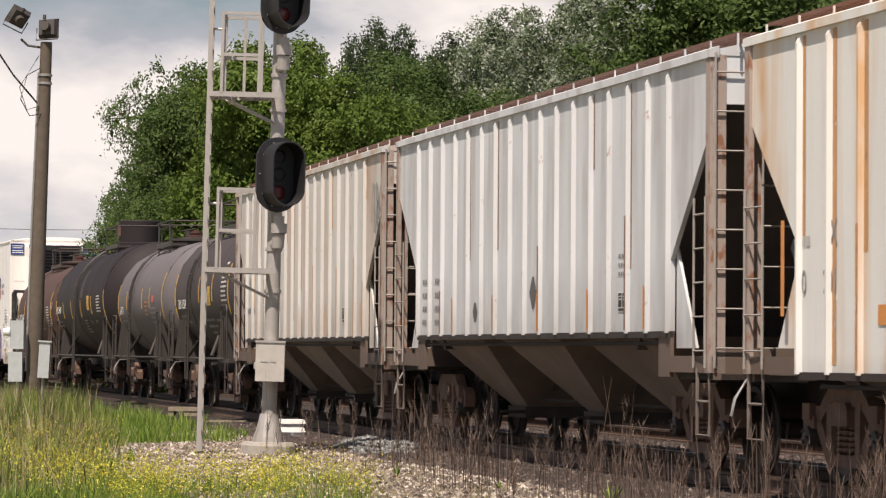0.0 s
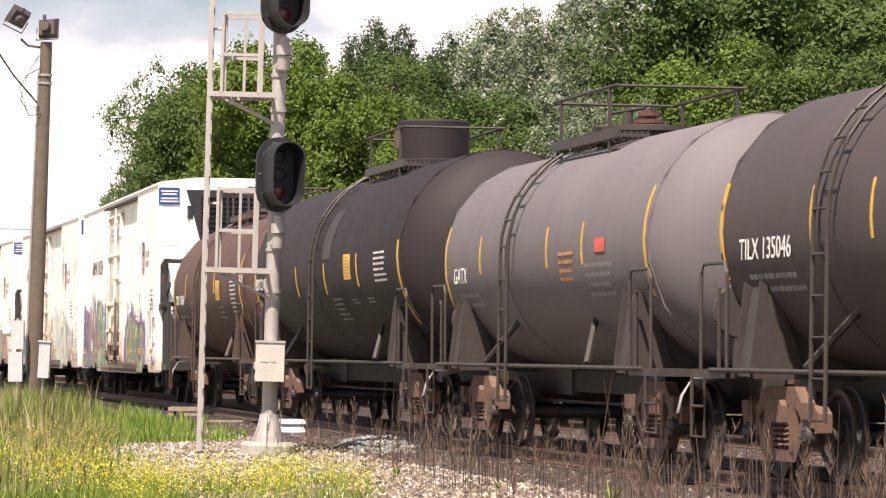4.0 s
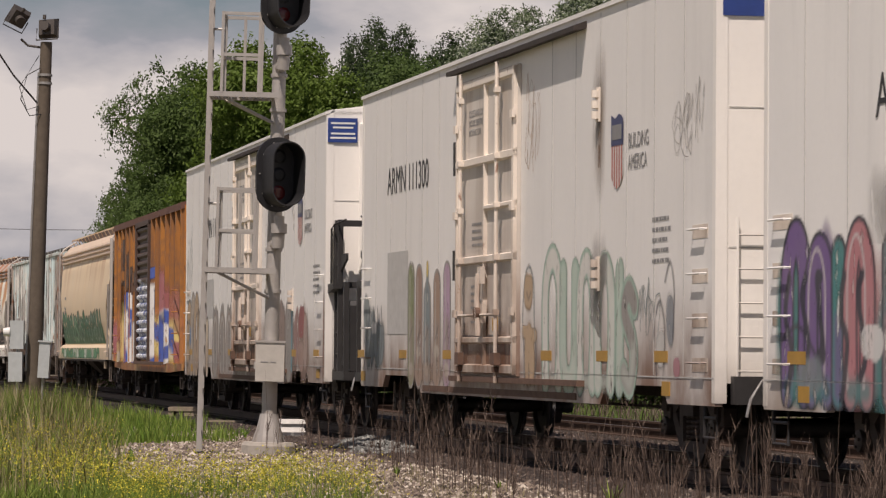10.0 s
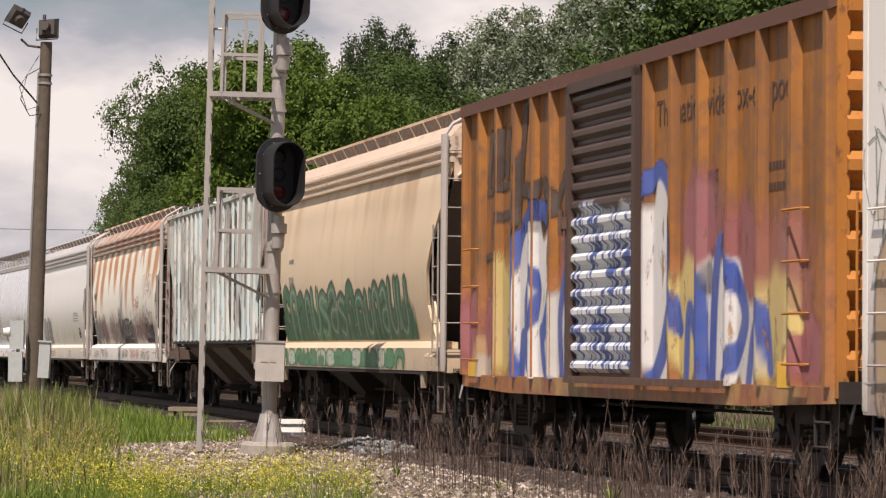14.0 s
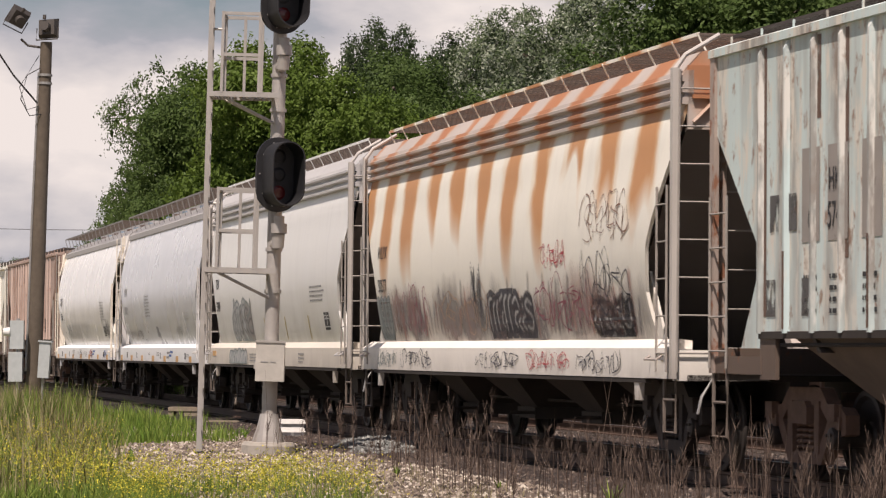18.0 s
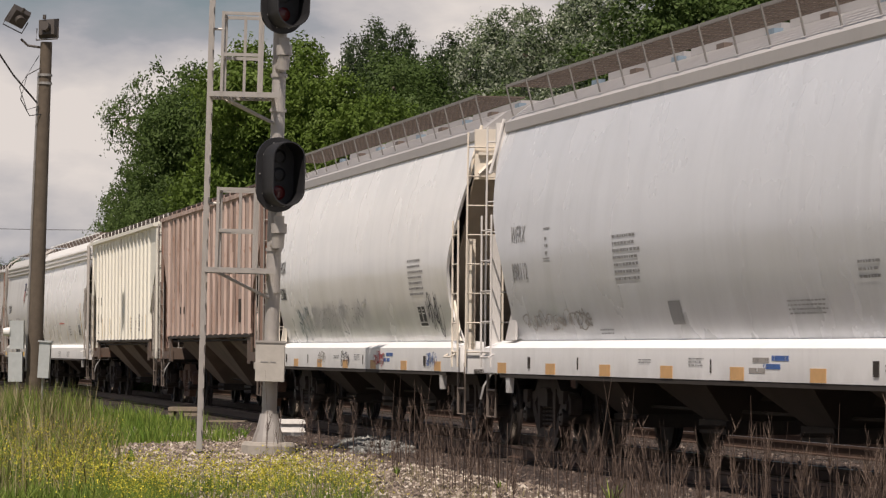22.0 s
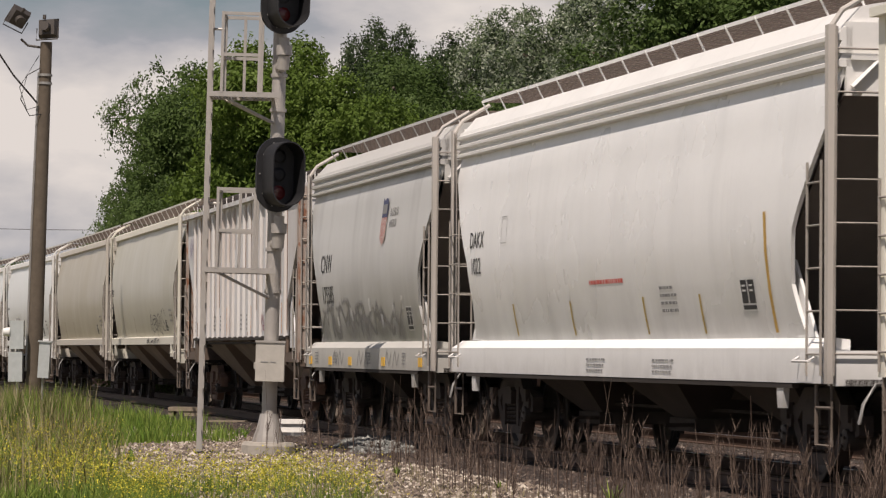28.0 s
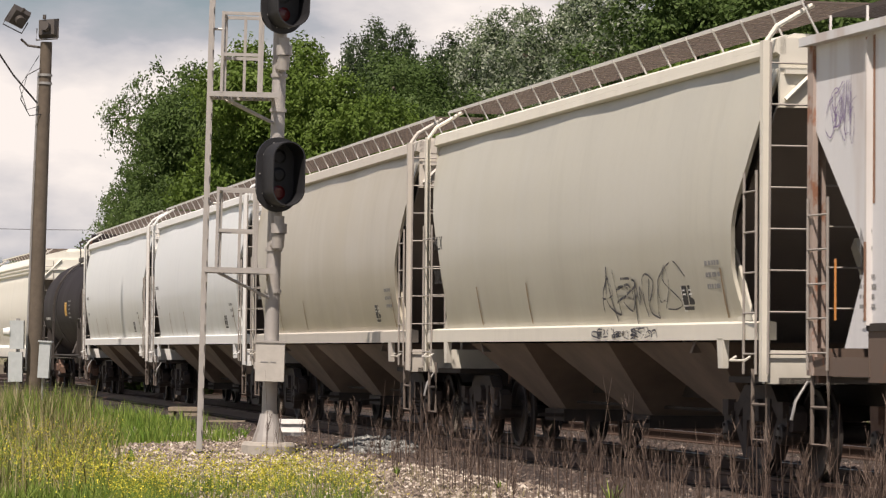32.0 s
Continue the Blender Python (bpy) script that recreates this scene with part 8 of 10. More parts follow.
def box_door():
    s = Mat("brown_door_with_sprayed_foot", 0.55)
    col = s.mix(s.noise(2.0, 5.0), (0.055, 0.035, 0.028), (0.10, 0.062, 0.048))
    e = s.ramp(s.math("ADD", s.axis(2, 3.6, 2.2), s.math("MULTIPLY", s.noise(1.4, 3.0), 0.5)), (0.70, 0.0), (0.76, 1.0))
    w = s.ramp(s.noise(1.3, 2.0, 0.5, (3.2, 0.01, 1.2)), (0.0, (0.72, 0.74, 0.75)), (0.50, (0.06, 0.10, 0.30)), (0.58, (0.66, 0.68, 0.70)), (0.68, (0.55, 0.45, 0.2)), flat=True)
    col = s.mix(e, col, w)
    return s.done(col, s.noise(4.0, 4.0), 0.2, 0.006)
# ---------------------------------------------------------------- the train, front to rear
CARS = []


def couple(car, u_front, u_rear, tc=2.2):
    CARS.append((car, (u_front + u_rear) / 2, (u_front - u_rear) / 2 - tc))


def orange_marks(car, xs, surf, z0, z1, mat, w=0.06):
    for x in xs:
        part("reflector", patch(Shape(), x, x + w, z0, z1, surf, 0.008, 3), mat, car, "vertical reflector strip")


# three ribbed hoppers
M_RIBRUST = spray("brown_rib_rust", (0.26, 0.135, 0.08), 0.36)
M_RIBRUST_O = spray("orange_rib_rust", (0.50, 0.26, 0.11), 0.38)
M_RIBDARK = spray("dark_brown_rib_rust", (0.13, 0.075, 0.055), 0.40)
POST_R = paint("rusty_corner_post_paint", (0.36, 0.29, 0.25), 0.6, 0.2, rust=(RUST, 0.20))
G1 = paint("pale_grey_rusty_paint", (0.713, 0.713, 0.678), 0.5, 0.10, streak=((0.58, 0.33, 0.14), 0.9, 1.1, -1.0, 3.0), rust=((0.45, 0.22, 0.08), 0.05))
car, sf, e = ribbed_hopper(17.05, "pale grey ribbed hopper car with orange rust streaks", G1, G1, zb=1.08, boards_rust=True, post_m=POST_R)
couple(car, 48.0, 30.95)
rib_rust(car, e, 19, 4.28, 1.08, 1, 0.4, M_RIBRUST_O, 0.12)
letters("reporting_mark", "LX", 0.34, M_GREYTX, car, -5.75, 2.24, -1.508, 0.8)
bars("faded_mark", car, M_SEAM, -6.5, 2.24, 0.4, 0.24, 1, sf)
letters("car_number", "20", 0.32, M_GREYTX, car, -6.5, 1.80, -1.508, 0.8)
letters("car_number", "201", 0.32, M_GREYTX, car, -5.8, 1.80, -1.508, 0.8)
orange_marks(car, (-6.9,), lambda z: -1.52, 1.6, 2.5, M_ORANGE, 0.1)
orange_marks(car, (-4.4, 0.2, 3.6), lambda z: -1.50, 1.5, 1.68, M_ORANGE, 0.2)
car, sf, e = ribbed_hopper(16.95, "weathered blue-grey ribbed hopper car with brown roof walk", paint("blue_grey_paint", (0.62, 0.64, 0.65), 0.5, 0.17, streak=((0.24, 0.20, 0.18), 0.4, 2.6, 1.0, 3.5), dirt=((0.20, 0.185, 0.17), 0.6, 1.45, 2.3), rust=(RUST, 0.06)), paint("blue_grey_rib_paint", (0.58, 0.595, 0.60), 0.5, 0.12, dirt=((0.22, 0.20, 0.18), 0.5, 1.45, 2.3), rust=(RUST, 0.09)), boards_rust=True, post_m=POST_R)
couple(car, 30.95, 14.0)
rib_rust(car, e, 19, 4.28, 1.48, 2, 0.45, M_RIBRUST, 0.06)
orange_marks(car, (-4.01, -1.62, 0.767, 3.157, 5.548), lambda z: -1.552, 1.50, 1.97, M_ORANGE)
con_stencil(car, 4.36, 4.7, 1.70, 1.92, sf)
bars("stencil", car, M_GREYTX, 4.36, 2.1, 0.4, 0.3, 3, sf)
DARK_DIAMOND = spray("dark_diamond_paint", (0.09, 0.09, 0.09), 0.36)
for mx, mz, mw, mh in ((0.40, 1.975, 0.19, 0.25), (-2.79, 1.77, 0.13, 0.19)):
    part("diamond_mark", patch(Shape(), mx - mw, mx + mw, 0, 0, sf, 0.006, 5, lambda q: mz + mh * (1 - abs(q - mx) / mw), lambda q: mz - mh * (1 - abs(q - mx) / mw)), DARK_DIAMOND, car)
for mx in (-6.12, -5.3):
    bars("faded_lettering", car, M_GREYTX, mx, 1.62, 0.3, 0.75, 4, sf, seed=int(mx * -10))
car, sf, e = ribbed_hopper(16.85, "cream-grey ribbed hopper car with rust runs", paint("cream_grey_paint", (0.56, 0.55, 0.515), 0.5, 0.16, streak=((0.42, 0.24, 0.13), 0.7, 1.6, 0.6, 3.8), dirt=((0.24, 0.19, 0.15), 0.5, 1.45, 2.3), rust=(RUST, 0.09)), paint("cream_rib_paint", (0.55, 0.535, 0.505), 0.5, 0.14, dirt=((0.26, 0.20, 0.16), 0.5, 1.45, 2.3), rust=(RUST, 0.09)), boards_rust=True, post_m=POST_R)
couple(car, 14.0, -2.85)
rib_rust(car, e, 19, 4.28, 1.48, 3, 0.6, M_RIBRUST_O, 0.10)
letters("reporting_mark", "CG", 0.34, M_GREYTX, car, -6.9, 2.42, -1.508, 0.7)
letters("reporting_mark", "RA", 0.34, M_GREYTX, car, -6.1, 2.42, -1.508, 0.7)
bars("car_number", car, M_GREYTX, -6.9, 1.95, 1.5, 0.24, 1, sf, seed=2)
orange_marks(car, (-4.9, -2.6, 0.2, 2.9, 6.2), lambda z: -1.552, 1.50, 2.0, M_ORANGE)
con_stencil(car, 4.3, 4.65, 1.70, 1.95, sf)
tag_mark(car, 6.9, 7.5, 3.0, 3.9, sf, M_GREYTX, 3, 0.05, "grey spray tag", 3)

# four tank cars
B_TANK = paint("dark_brown_black_tank_paint", (0.060, 0.049, 0.049), 0.66, 0.14, rust=((0.14, 0.07, 0.045), 0.03))
G_TANK = paint("dull_grey_tank_paint", (0.135, 0.122, 0.126), 0.66, 0.14, rust=((0.22, 0.13, 0.08), 0.02))
K_TANK = paint("black_tank_paint", (0.023, 0.018, 0.019), 0.66, 0.15, rust=((0.1, 0.06, 0.045), 0.02))
R_TANK = paint("reddish_brown_tank_paint", (0.084, 0.050, 0.043), 0.66, 0.14, rust=((0.22, 0.11, 0.07), 0.03))
for m_ in (B_TANK, G_TANK, K_TANK, R_TANK):
    m_.node_tree.nodes["Principled BSDF"].inputs["Specular IOR Level"].default_value = 0.28
T_TRIM = plain("dark_tank_steel", (0.050, 0.042, 0.037), 0.6, 0.2, 0.25, 5.0)


def tank_notes(car, surf, items):
    for k, (x, z, w, h, rows, mat) in enumerate(items):
        bars("stencil", car, mat, x, z, w, h, rows, surf, seed=40 + k)


car, sf = tank_car(11.8, "dark brown tank car with yellow reflector stripes", B_TANK, 1.42, 2.47, 4.65, "TILX 135046", -4.05, T_TRIM, ((-4.6, -20, 20, 0.07), (-1.9, -8, 14, 0.05), (-0.3, -8, 14, 0.05), (1.9, -8, 16, 0.05), (4.45, -20, 22, 0.08)), (-1.4, 1.5), "valves", -1.35, yel=1.0)
couple(car, -2.85, -14.65)
tank_notes(car, sf, [(-3.9, 1.85, 1.6, 0.25, 2, M_GREYTX), (0.2, 1.6, 1.5, 0.4, 3, M_GREYTX), (1.9, 1.85, 1.6, 0.12, 1, M_GREYTX), (3.4, 2.25, 0.85, 0.65, 7, M_WHITE), (3.6, 3.0, 0.4, 0.12, 1, M_WHITE)])
car, sf = tank_car(12.95, "faded grey tank car with dark running gear", G_TANK, 1.42, 2.47, 5.2, "GATX", -4.6, T_TRIM, ((-5.1, -25, 20, 0.06), (-3.0, -8, 12, 0.05), (0.6, -8, 12, 0.05), (2.3, -8, 12, 0.05), (5.0, -25, 25, 0.07)), (-1.5, 1.6), "valves", -1.2)
couple(car, -14.65, -27.6)
part("red_placard", patch(Shape(), 2.9, 3.35, 2.40, 2.56, sf, 0.006), M_RED, car)
tank_notes(car, sf, [(-4.4, 1.85, 1.3, 0.25, 2, M_GREYTX), (1.2, 2.1, 0.7, 0.4, 4, M_ORANGE), (2.4, 1.9, 1.2, 0.45, 4, M_GREYTX)])
car, sf = tank_car(16.7, "large black tank car with valve housing and yellow markings", K_TANK, 1.56, 2.66, 7.2, "CPDX 214042", -7.3, T_TRIM, ((-7.15, -36, 4, 0.08), (-4.9, -18, 1, 0.05), (-2.4, -18, 1, 0.05), (0.5, -18, 1, 0.05), (3.55, -15, 4, 0.06), (7.0, -40, 8, 0.10)), (0.2, 3.6), "housing", -0.1, yel=2.4)
couple(car, -27.6, -44.3)
tank_notes(car, sf, [(-7.0, 1.95, 1.2, 0.25, 2, M_GREYTX), (0.9, 1.75, 0.9, 0.4, 5, M_GREYTX), (2.6, 2.0, 0.6, 0.1, 2, M_GREYTX), (4.0, 2.0, 0.6, 0.1, 2, M_GREYTX), (5.05, 2.3, 1.0, 0.5, 6, M_WHITE)])
part("repair_patch", patch(Shape(), 0.35, 1.15, 2.75, 3.55, sf, 0.006, 6), paint("grey_touch_up_paint", (0.036, 0.030, 0.028), 0.6), car, "grey touched-up patch")
car, sf = tank_car(13.6, "reddish brown weathered tank car with chalk drawing", R_TANK, 1.50, 2.55, 5.65, "TILX 110361", -5.15, plain("brown_tank_steel", (0.070, 0.046, 0.037), 0.65, 0.1, 0.3, 5.0), ((-5.55, -25, 20, 0.06), (-3.4, -5, 14, 0.05), (-1.3, -5, 14, 0.05), (1.45, -5, 16, 0.06), (5.35, -28, 22, 0.08)), (-1.2, 1.9), "valves", -0.9, yel=1.7)
couple(car, -44.3, -57.9)
tank_notes(car, sf, [(-5.0, 1.8, 1.4, 0.3, 2, M_GREYTX), (-2.6, 2.05, 0.7, 0.3, 3, M_GREYTX), (1.9, 1.9, 0.9, 0.3, 3, M_GREYTX), (3.95, 2.0, 0.85, 0.68, 8, M_WHITE)])
tag_mark(car, 5.40, 5.80, 2.5, 2.8, sf, M_WHITE, 8, 0.016, "white chalk scrawl", 5, "chalk_drawing")

# three refrigerator cars
W_REEF = paint("grubby_white_reefer_paint", (0.81, 0.79, 0.755), 0.45, 0.06, dirt=((0.20, 0.115, 0.08), 1.0, 1.05, 2.0), rust=((0.38, 0.22, 0.12), -0.02))
W_REEF2 = paint("clean_white_reefer_paint", (0.86, 0.845, 0.815), 0.45, 0.05, dirt=((0.33, 0.24, 0.18), 0.75, 0.7, 1.5))
E_REEF = paint("warm_white_end_paint", (0.86, 0.83, 0.78), 0.45, 0.04, dirt=((0.45, 0.38, 0.30), 0.4, 0.7, 1.6))
SP = {n: spray("spray_" + n, c, 0.45) for n, c in dict(purple=(0.17, 0.11, 0.26), teal=(0.05, 0.22, 0.20), rose=(0.46, 0.16, 0.20), olive=(0.20, 0.22, 0.09), green=(0.05, 0.20, 0.10), tan=(0.42, 0.28, 0.19), lilac=(0.38, 0.33, 0.46), grey=(0.30, 0.28, 0.26), brown=(0.22, 0.12, 0.085), mint=(0.40, 0.50, 0.44), slate=(0.20, 0.24, 0.24), dark=(0.035, 0.035, 0.05), cream=(0.66, 0.56, 0.40), white=(0.70, 0.70, 0.68), red=(0.45, 0.07, 0.08), wine=(0.28, 0.06, 0.10), silver=(0.46, 0.46, 0.45), blue=(0.04, 0.12, 0.36), pink=(0.62, 0.38, 0.50)).items()}
flatw = lambda z: -1.565


car, sf = reefer(21.3, "white refrigerator car with purple and green graffiti", W_REEF2, -9.88, 9.04, 1, "ARMN 110334", E_REEF, 3.30)
couple(car, -57.9, -79.2, 3.1)
PURPLE, TEAL, ROSE, GREEN_, TAN_, DARK_, MINT, OLIVE_, SLATE_, GREY_, WHITE_, BROWN_, YELL_ = (0.17, 0.10, 0.26), (0.05, 0.22, 0.22), (0.48, 0.20, 0.22), (0.10, 0.34, 0.16), (0.46, 0.33, 0.21), (0.03, 0.03, 0.045), (0.46, 0.56, 0.48), (0.22, 0.245, 0.12), (0.19, 0.23, 0.24), (0.30, 0.28, 0.26), (0.72, 0.71, 0.69), (0.22, 0.13, 0.095), (0.62, 0.47, 0.14)
rs = random.Random(5)
ly = [spot(-9.0 + 0.85 * k, rs.uniform(1.2, 1.7), 0.6, rs.uniform(0.6, 0.85), c, 0.8, 0.35) for k, c in enumerate((TEAL, PURPLE, ROSE, TEAL, ROSE, GREEN_, TAN_, PURPLE))]
for k, (ch, x, w, h, c, c2) in enumerate((("n", -9.25, 0.55, 1.4, PURPLE, TEAL), ("n", -8.6, 0.5, 1.25, PURPLE, TEAL), ("i", -8.05, 0.4, 1.2, TEAL, PURPLE), ("n", -7.6, 0.5, 1.35, ROSE, TEAL), ("i", -6.75, 0.3, 1.2, SLATE_, ROSE), ("i", -6.3, 0.5, 1.55, ROSE, ROSE), ("s", -5.55, 0.75, 1.55, TEAL, TAN_), ("n", -4.95, 0.8, 1.5, TAN_, GREEN_), ("u", -4.0, 0.8, 1.4, TEAL, GREEN_), ("n", -2.95, 0.55, 1.35, PURPLE, ROSE))):
    ly += fat(ch, x, 0.92, w, h, 0.30, c, DARK_, 0.035, (0.60, 0.56, 0.56) if k % 2 else None, c2)
ly += [line([(-5.2 + 1.1 * k, 1.1), (-5.05 + 1.1 * k, 1.6), (-4.85 + 1.1 * k, 1.2)], 0.04, DARK_) for k in range(3)]
ly += [line([(-4.0, 1.0 + 0.22 * k), (-3.6, 1.35 + 0.22 * k), (-3.2, 1.0 + 0.22 * k)], 0.045, (0.30, 0.55, 0.33)) for k in range(5)]
ly += [line([(x, 0.85 + 0.2 * (k % 3)), (x + 0.12, 1.25 + 0.1 * (k % 2)), (x - 0.06, 1.6 + 0.15 * (k % 3)), (x + 0.04, 1.95)], 0.11, DARK_, 0.95) for k, x in enumerate((-9.2, -8.75, -8.35, -7.75, -7.3, -6.6, -6.05, -5.6, -4.75, -4.25, -3.3, -2.75))]
ly += [line([(-9.4, 1.35), (-8.9, 1.5), (-8.4, 1.2), (-8.1, 0.9)], 0.05, DARK_, 0.8), line([(-5.4, 1.35), (-4.9, 1.3), (-4.3, 1.4), (-3.5, 1.3)], 0.07, DARK_, 0.8), spot(-4.6, 1.1, 0.3, 0.25, TAN_, 0.9, 0.15), spot(-5.3, 1.05, 0.2, 0.25, GREEN_, 0.9, 0.15), spot(-8.6, 1.05, 0.4, 0.2, SLATE_, 0.8, 0.3)]
ly += [spot(-7.0, 1.35, 0.30, 0.16, WHITE_, 0.85, 0.1)]
canvas(car, -9.6, -2.3, 0.74, 2.6, flatw, ly, "tall outlined graffiti letters in purple, rose and teal")
ly = [spot(x, z, rx, rz, PURPLE, 0.95, 0.14) for x, z, rx, rz in ((1.95, 1.2, 0.30, 0.45), (2.15, 1.55, 0.28, 0.35), (2.55, 1.6, 0.35, 0.5), (3.6, 1.75, 0.55, 0.45), (4.3, 1.75, 0.4, 0.45), (5.2, 1.7, 0.75, 0.6), (6.2, 1.4, 0.5, 0.6), (5.0, 1.2, 1.8, 0.45))] + [spot(3.75, 2.0, 0.32, 0.12, (0.34, 0.24, 0.46), 0.6, 0.5), spot(5.0, 1.95, 0.4, 0.14, (0.34, 0.24, 0.46), 0.6, 0.5)]
ly += [line([(x, 1.6), (x + 0.02, z)], w, PURPLE) for x, z, w in ((2.15, 1.95, 0.08), (2.4, 2.2, 0.09), (2.62, 2.1, 0.14), (3.35, 2.42, 0.10), (3.55, 2.32, 0.2), (3.85, 2.25, 0.16), (4.2, 2.1, 0.12), (5.05, 2.2, 0.22), (5.35, 2.22, 0.18), (5.75, 1.98, 0.2), (6.35, 1.95, 0.12))] + [spot(5.3, 2.5, 0.08, 0.13, PURPLE), spot(2.42, 2.38, 0.05, 0.1, PURPLE), spot(2.66, 2.32, 0.06, 0.09, PURPLE)]
for k, (ch, x, w, h) in enumerate((("n", 2.35, 0.55, 0.85), ("n", 2.75, 0.8, 1.15), ("u", 3.2, 0.75, 0.95), ("s", 3.8, 0.7, 1.0), ("n", 4.3, 0.75, 0.9), ("u", 4.9, 0.75, 0.85), ("s", 5.5, 0.6, 0.88))):
    ly += fat(ch, x, 0.85, w, h, 0.30, OLIVE_ if k % 2 else (0.27, 0.30, 0.16), (0.075, 0.085, 0.055), 0.035, (0.58, 0.62, 0.52))
ly += [line([(2.35 + 0.31 * k, 0.85 + 0.13 * (k % 3)), (2.50 + 0.31 * k, 1.2 + 0.1 * (k % 2)), (2.42 + 0.31 * k, 1.5 + 0.12 * (k % 3))], 0.10, (0.07, 0.08, 0.05), 0.95) for k in range(12)]
ly += [line([(2.4 + 0.9 * k, 1.0 + 0.2 * (k % 2)), (2.7 + 0.9 * k, 1.25), (3.0 + 0.9 * k, 1.0)], 0.03, (0.55, 0.58, 0.50)) for k in range(5)] + [spot(4.6, 1.65, 0.16, 0.14, (0.25, 0.5, 0.08)), spot(5.3, 2.2, 0.3, 0.14, (0.06, 0.18, 0.5), 0.5)]
canvas(car, 1.6, 6.9, 0.70, 2.75, flatw, ly, "olive graffiti letters over a dripping purple cloud")
canvas(car, 7.0, 8.7, 0.7, 2.7, flatw, [line([(7.15, 1.3), (7.2, 2.1), (7.5, 2.0), (7.45, 1.4)], 0.05, DARK_, 0.9), line([(7.7, 1.5), (7.75, 2.3), (8.05, 2.45), (8.2, 2.0), (8.1, 0.85)], 0.06, DARK_, 0.9), line([(8.1, 1.9), (8.45, 2.0), (8.55, 1.7)], 0.07, DARK_, 0.9), line([(7.9, 1.1), (8.4, 0.9)], 0.04, DARK_, 0.8)], "thin black spray arrows")
tag_mark(car, -0.05, 0.62, 3.95, 4.5, lambda z: -1.565 - 0.052, SP["slate"], 44, 0.03, "dark tag on the door panel", 4)
canvas(car, -7.4, -5.5, 2.2, 3.1, flatw, [spot(-6.5, 2.5, 0.7, 0.45, (0.42, 0.41, 0.39), 0.75, 0.8), spot(-6.2, 2.45, 0.4, 0.25, (0.42, 0.41, 0.39), 0.6, 0.8)], "soft grey sprayed smudge", step=0.06)
car, sf = reefer(21.1, "dirty white refrigerator car with pale outlined graffiti", W_REEF, -8.93, 9.80, -1, "ARMN 111300", E_REEF)
couple(car, -79.2, -100.3, 3.1)
ly = [spot(-8.2, 1.45, 0.5, 0.5, SLATE_, 0.85, 0.3), spot(-7.5, 1.35, 0.45, 0.4, SLATE_, 0.8, 0.3), spot(-8.5, 1.85, 0.25, 0.3, (0.26, 0.30, 0.30), 0.8), spot(-8.0, 1.6, 0.1, 0.1, WHITE_), spot(-7.8, 1.6, 0.1, 0.1, WHITE_)] + [line([(-8.7 + 0.3 * k, 1.0), (-8.5 + 0.3 * k, 1.4), (-8.55 + 0.3 * k, 1.9)], 0.04, DARK_, 0.7) for k in range(5)]
canvas(car, -8.9, -6.9, 0.75, 2.3, flatw, ly, "grey-green cartoon-like graffiti blot")
ly = []
for k, (x, c, h) in enumerate(((-5.15, OLIVE_, 1.35), (-4.6, (0.32, 0.20, 0.15), 1.3), (-4.05, SLATE_, 1.05), (-3.4, (0.34, 0.23, 0.17), 1.2), (-2.75, (0.44, 0.30, 0.40), 1.3))):
    ly += fat("i", x - 0.2, 0.95, 0.4, h, 0.38, c, GREY_, 0.035, (0.5, 0.48, 0.44), (0.28, 0.22, 0.18))
    ly += [spot(x, 1.0 + 0.25 * k % 0.5, 0.17, 0.1, (0.5, 0.45, 0.38), 0.7), line([(x - 0.12, 1.4), (x + 0.1, 1.6)], 0.03, DARK_, 0.7)]
ly += [line([(-4.05, 2.0), (-4.05, 2.35)], 0.14, SLATE_), line([(-4.05, 2.35), (-4.05, 2.45)], 0.12, YELL_), spot(-4.0, 0.95, 1.5, 0.16, (0.34, 0.24, 0.18), 0.6, 0.4)]
canvas(car, -5.6, -2.4, 0.72, 2.6, flatw, ly, "drab upright graffiti shapes in olive, brown and pink")
ly = [spot(1.95, 2.0, 0.24, 0.26, TAN_), spot(2.0, 1.2, 0.30, 0.42, TAN_), line([(1.7, 1.5), (2.3, 1.45)], 0.16, TAN_), line([(1.86, 1.98), (1.95, 1.9), (2.06, 1.98)], 0.03, DARK_, 0.8), line([(1.75, 0.85), (1.72, 1.3), (1.65, 1.6), (1.72, 2.1), (1.95, 2.3), (2.2, 2.1), (2.25, 1.6), (2.35, 1.2), (2.28, 0.85)], 0.035, SLATE_, 0.8)]
for k, (ch, x, w, h, c) in enumerate((("n", 2.75, 0.8, 1.45, (0.66, 0.65, 0.60)), ("u", 3.6, 0.7, 1.25, MINT), ("n", 4.4, 0.7, 1.35, (0.66, 0.65, 0.60)), ("n", 5.2, 0.7, 1.3, (0.62, 0.64, 0.58)), ("i", 6.0, 0.4, 1.2, MINT), ("s", 6.35, 0.5, 1.0, GREY_))):
    ly += fat(ch, x, 0.92, w, h, 0.24, c, (0.33, 0.46, 0.38), 0.045, None, (0.50, 0.54, 0.48))
canvas(car, 1.5, 7.1, 0.72, 2.7, flatw, ly, "rounded graffiti letters in tan and pale mint outlines")
tag_mark(car, 1.72, 2.3, 3.5, 4.7, flatw, SP["tan"], 9, 0.022, "faint tan scrawl", 3)
canvas(car, 4.7, 5.9, 1.3, 4.9, flatw, [spot(5.28, 3.85, 0.34, 0.95, (0.20, 0.13, 0.085), 0.55, 0.9), spot(5.28, 4.02, 0.16, 0.4, (0.05, 0.035, 0.028), 0.7, 0.8), spot(5.28, 2.05, 0.42, 0.6, (0.12, 0.09, 0.07), 0.6, 0.9)], "brown soot stain round the hinges")
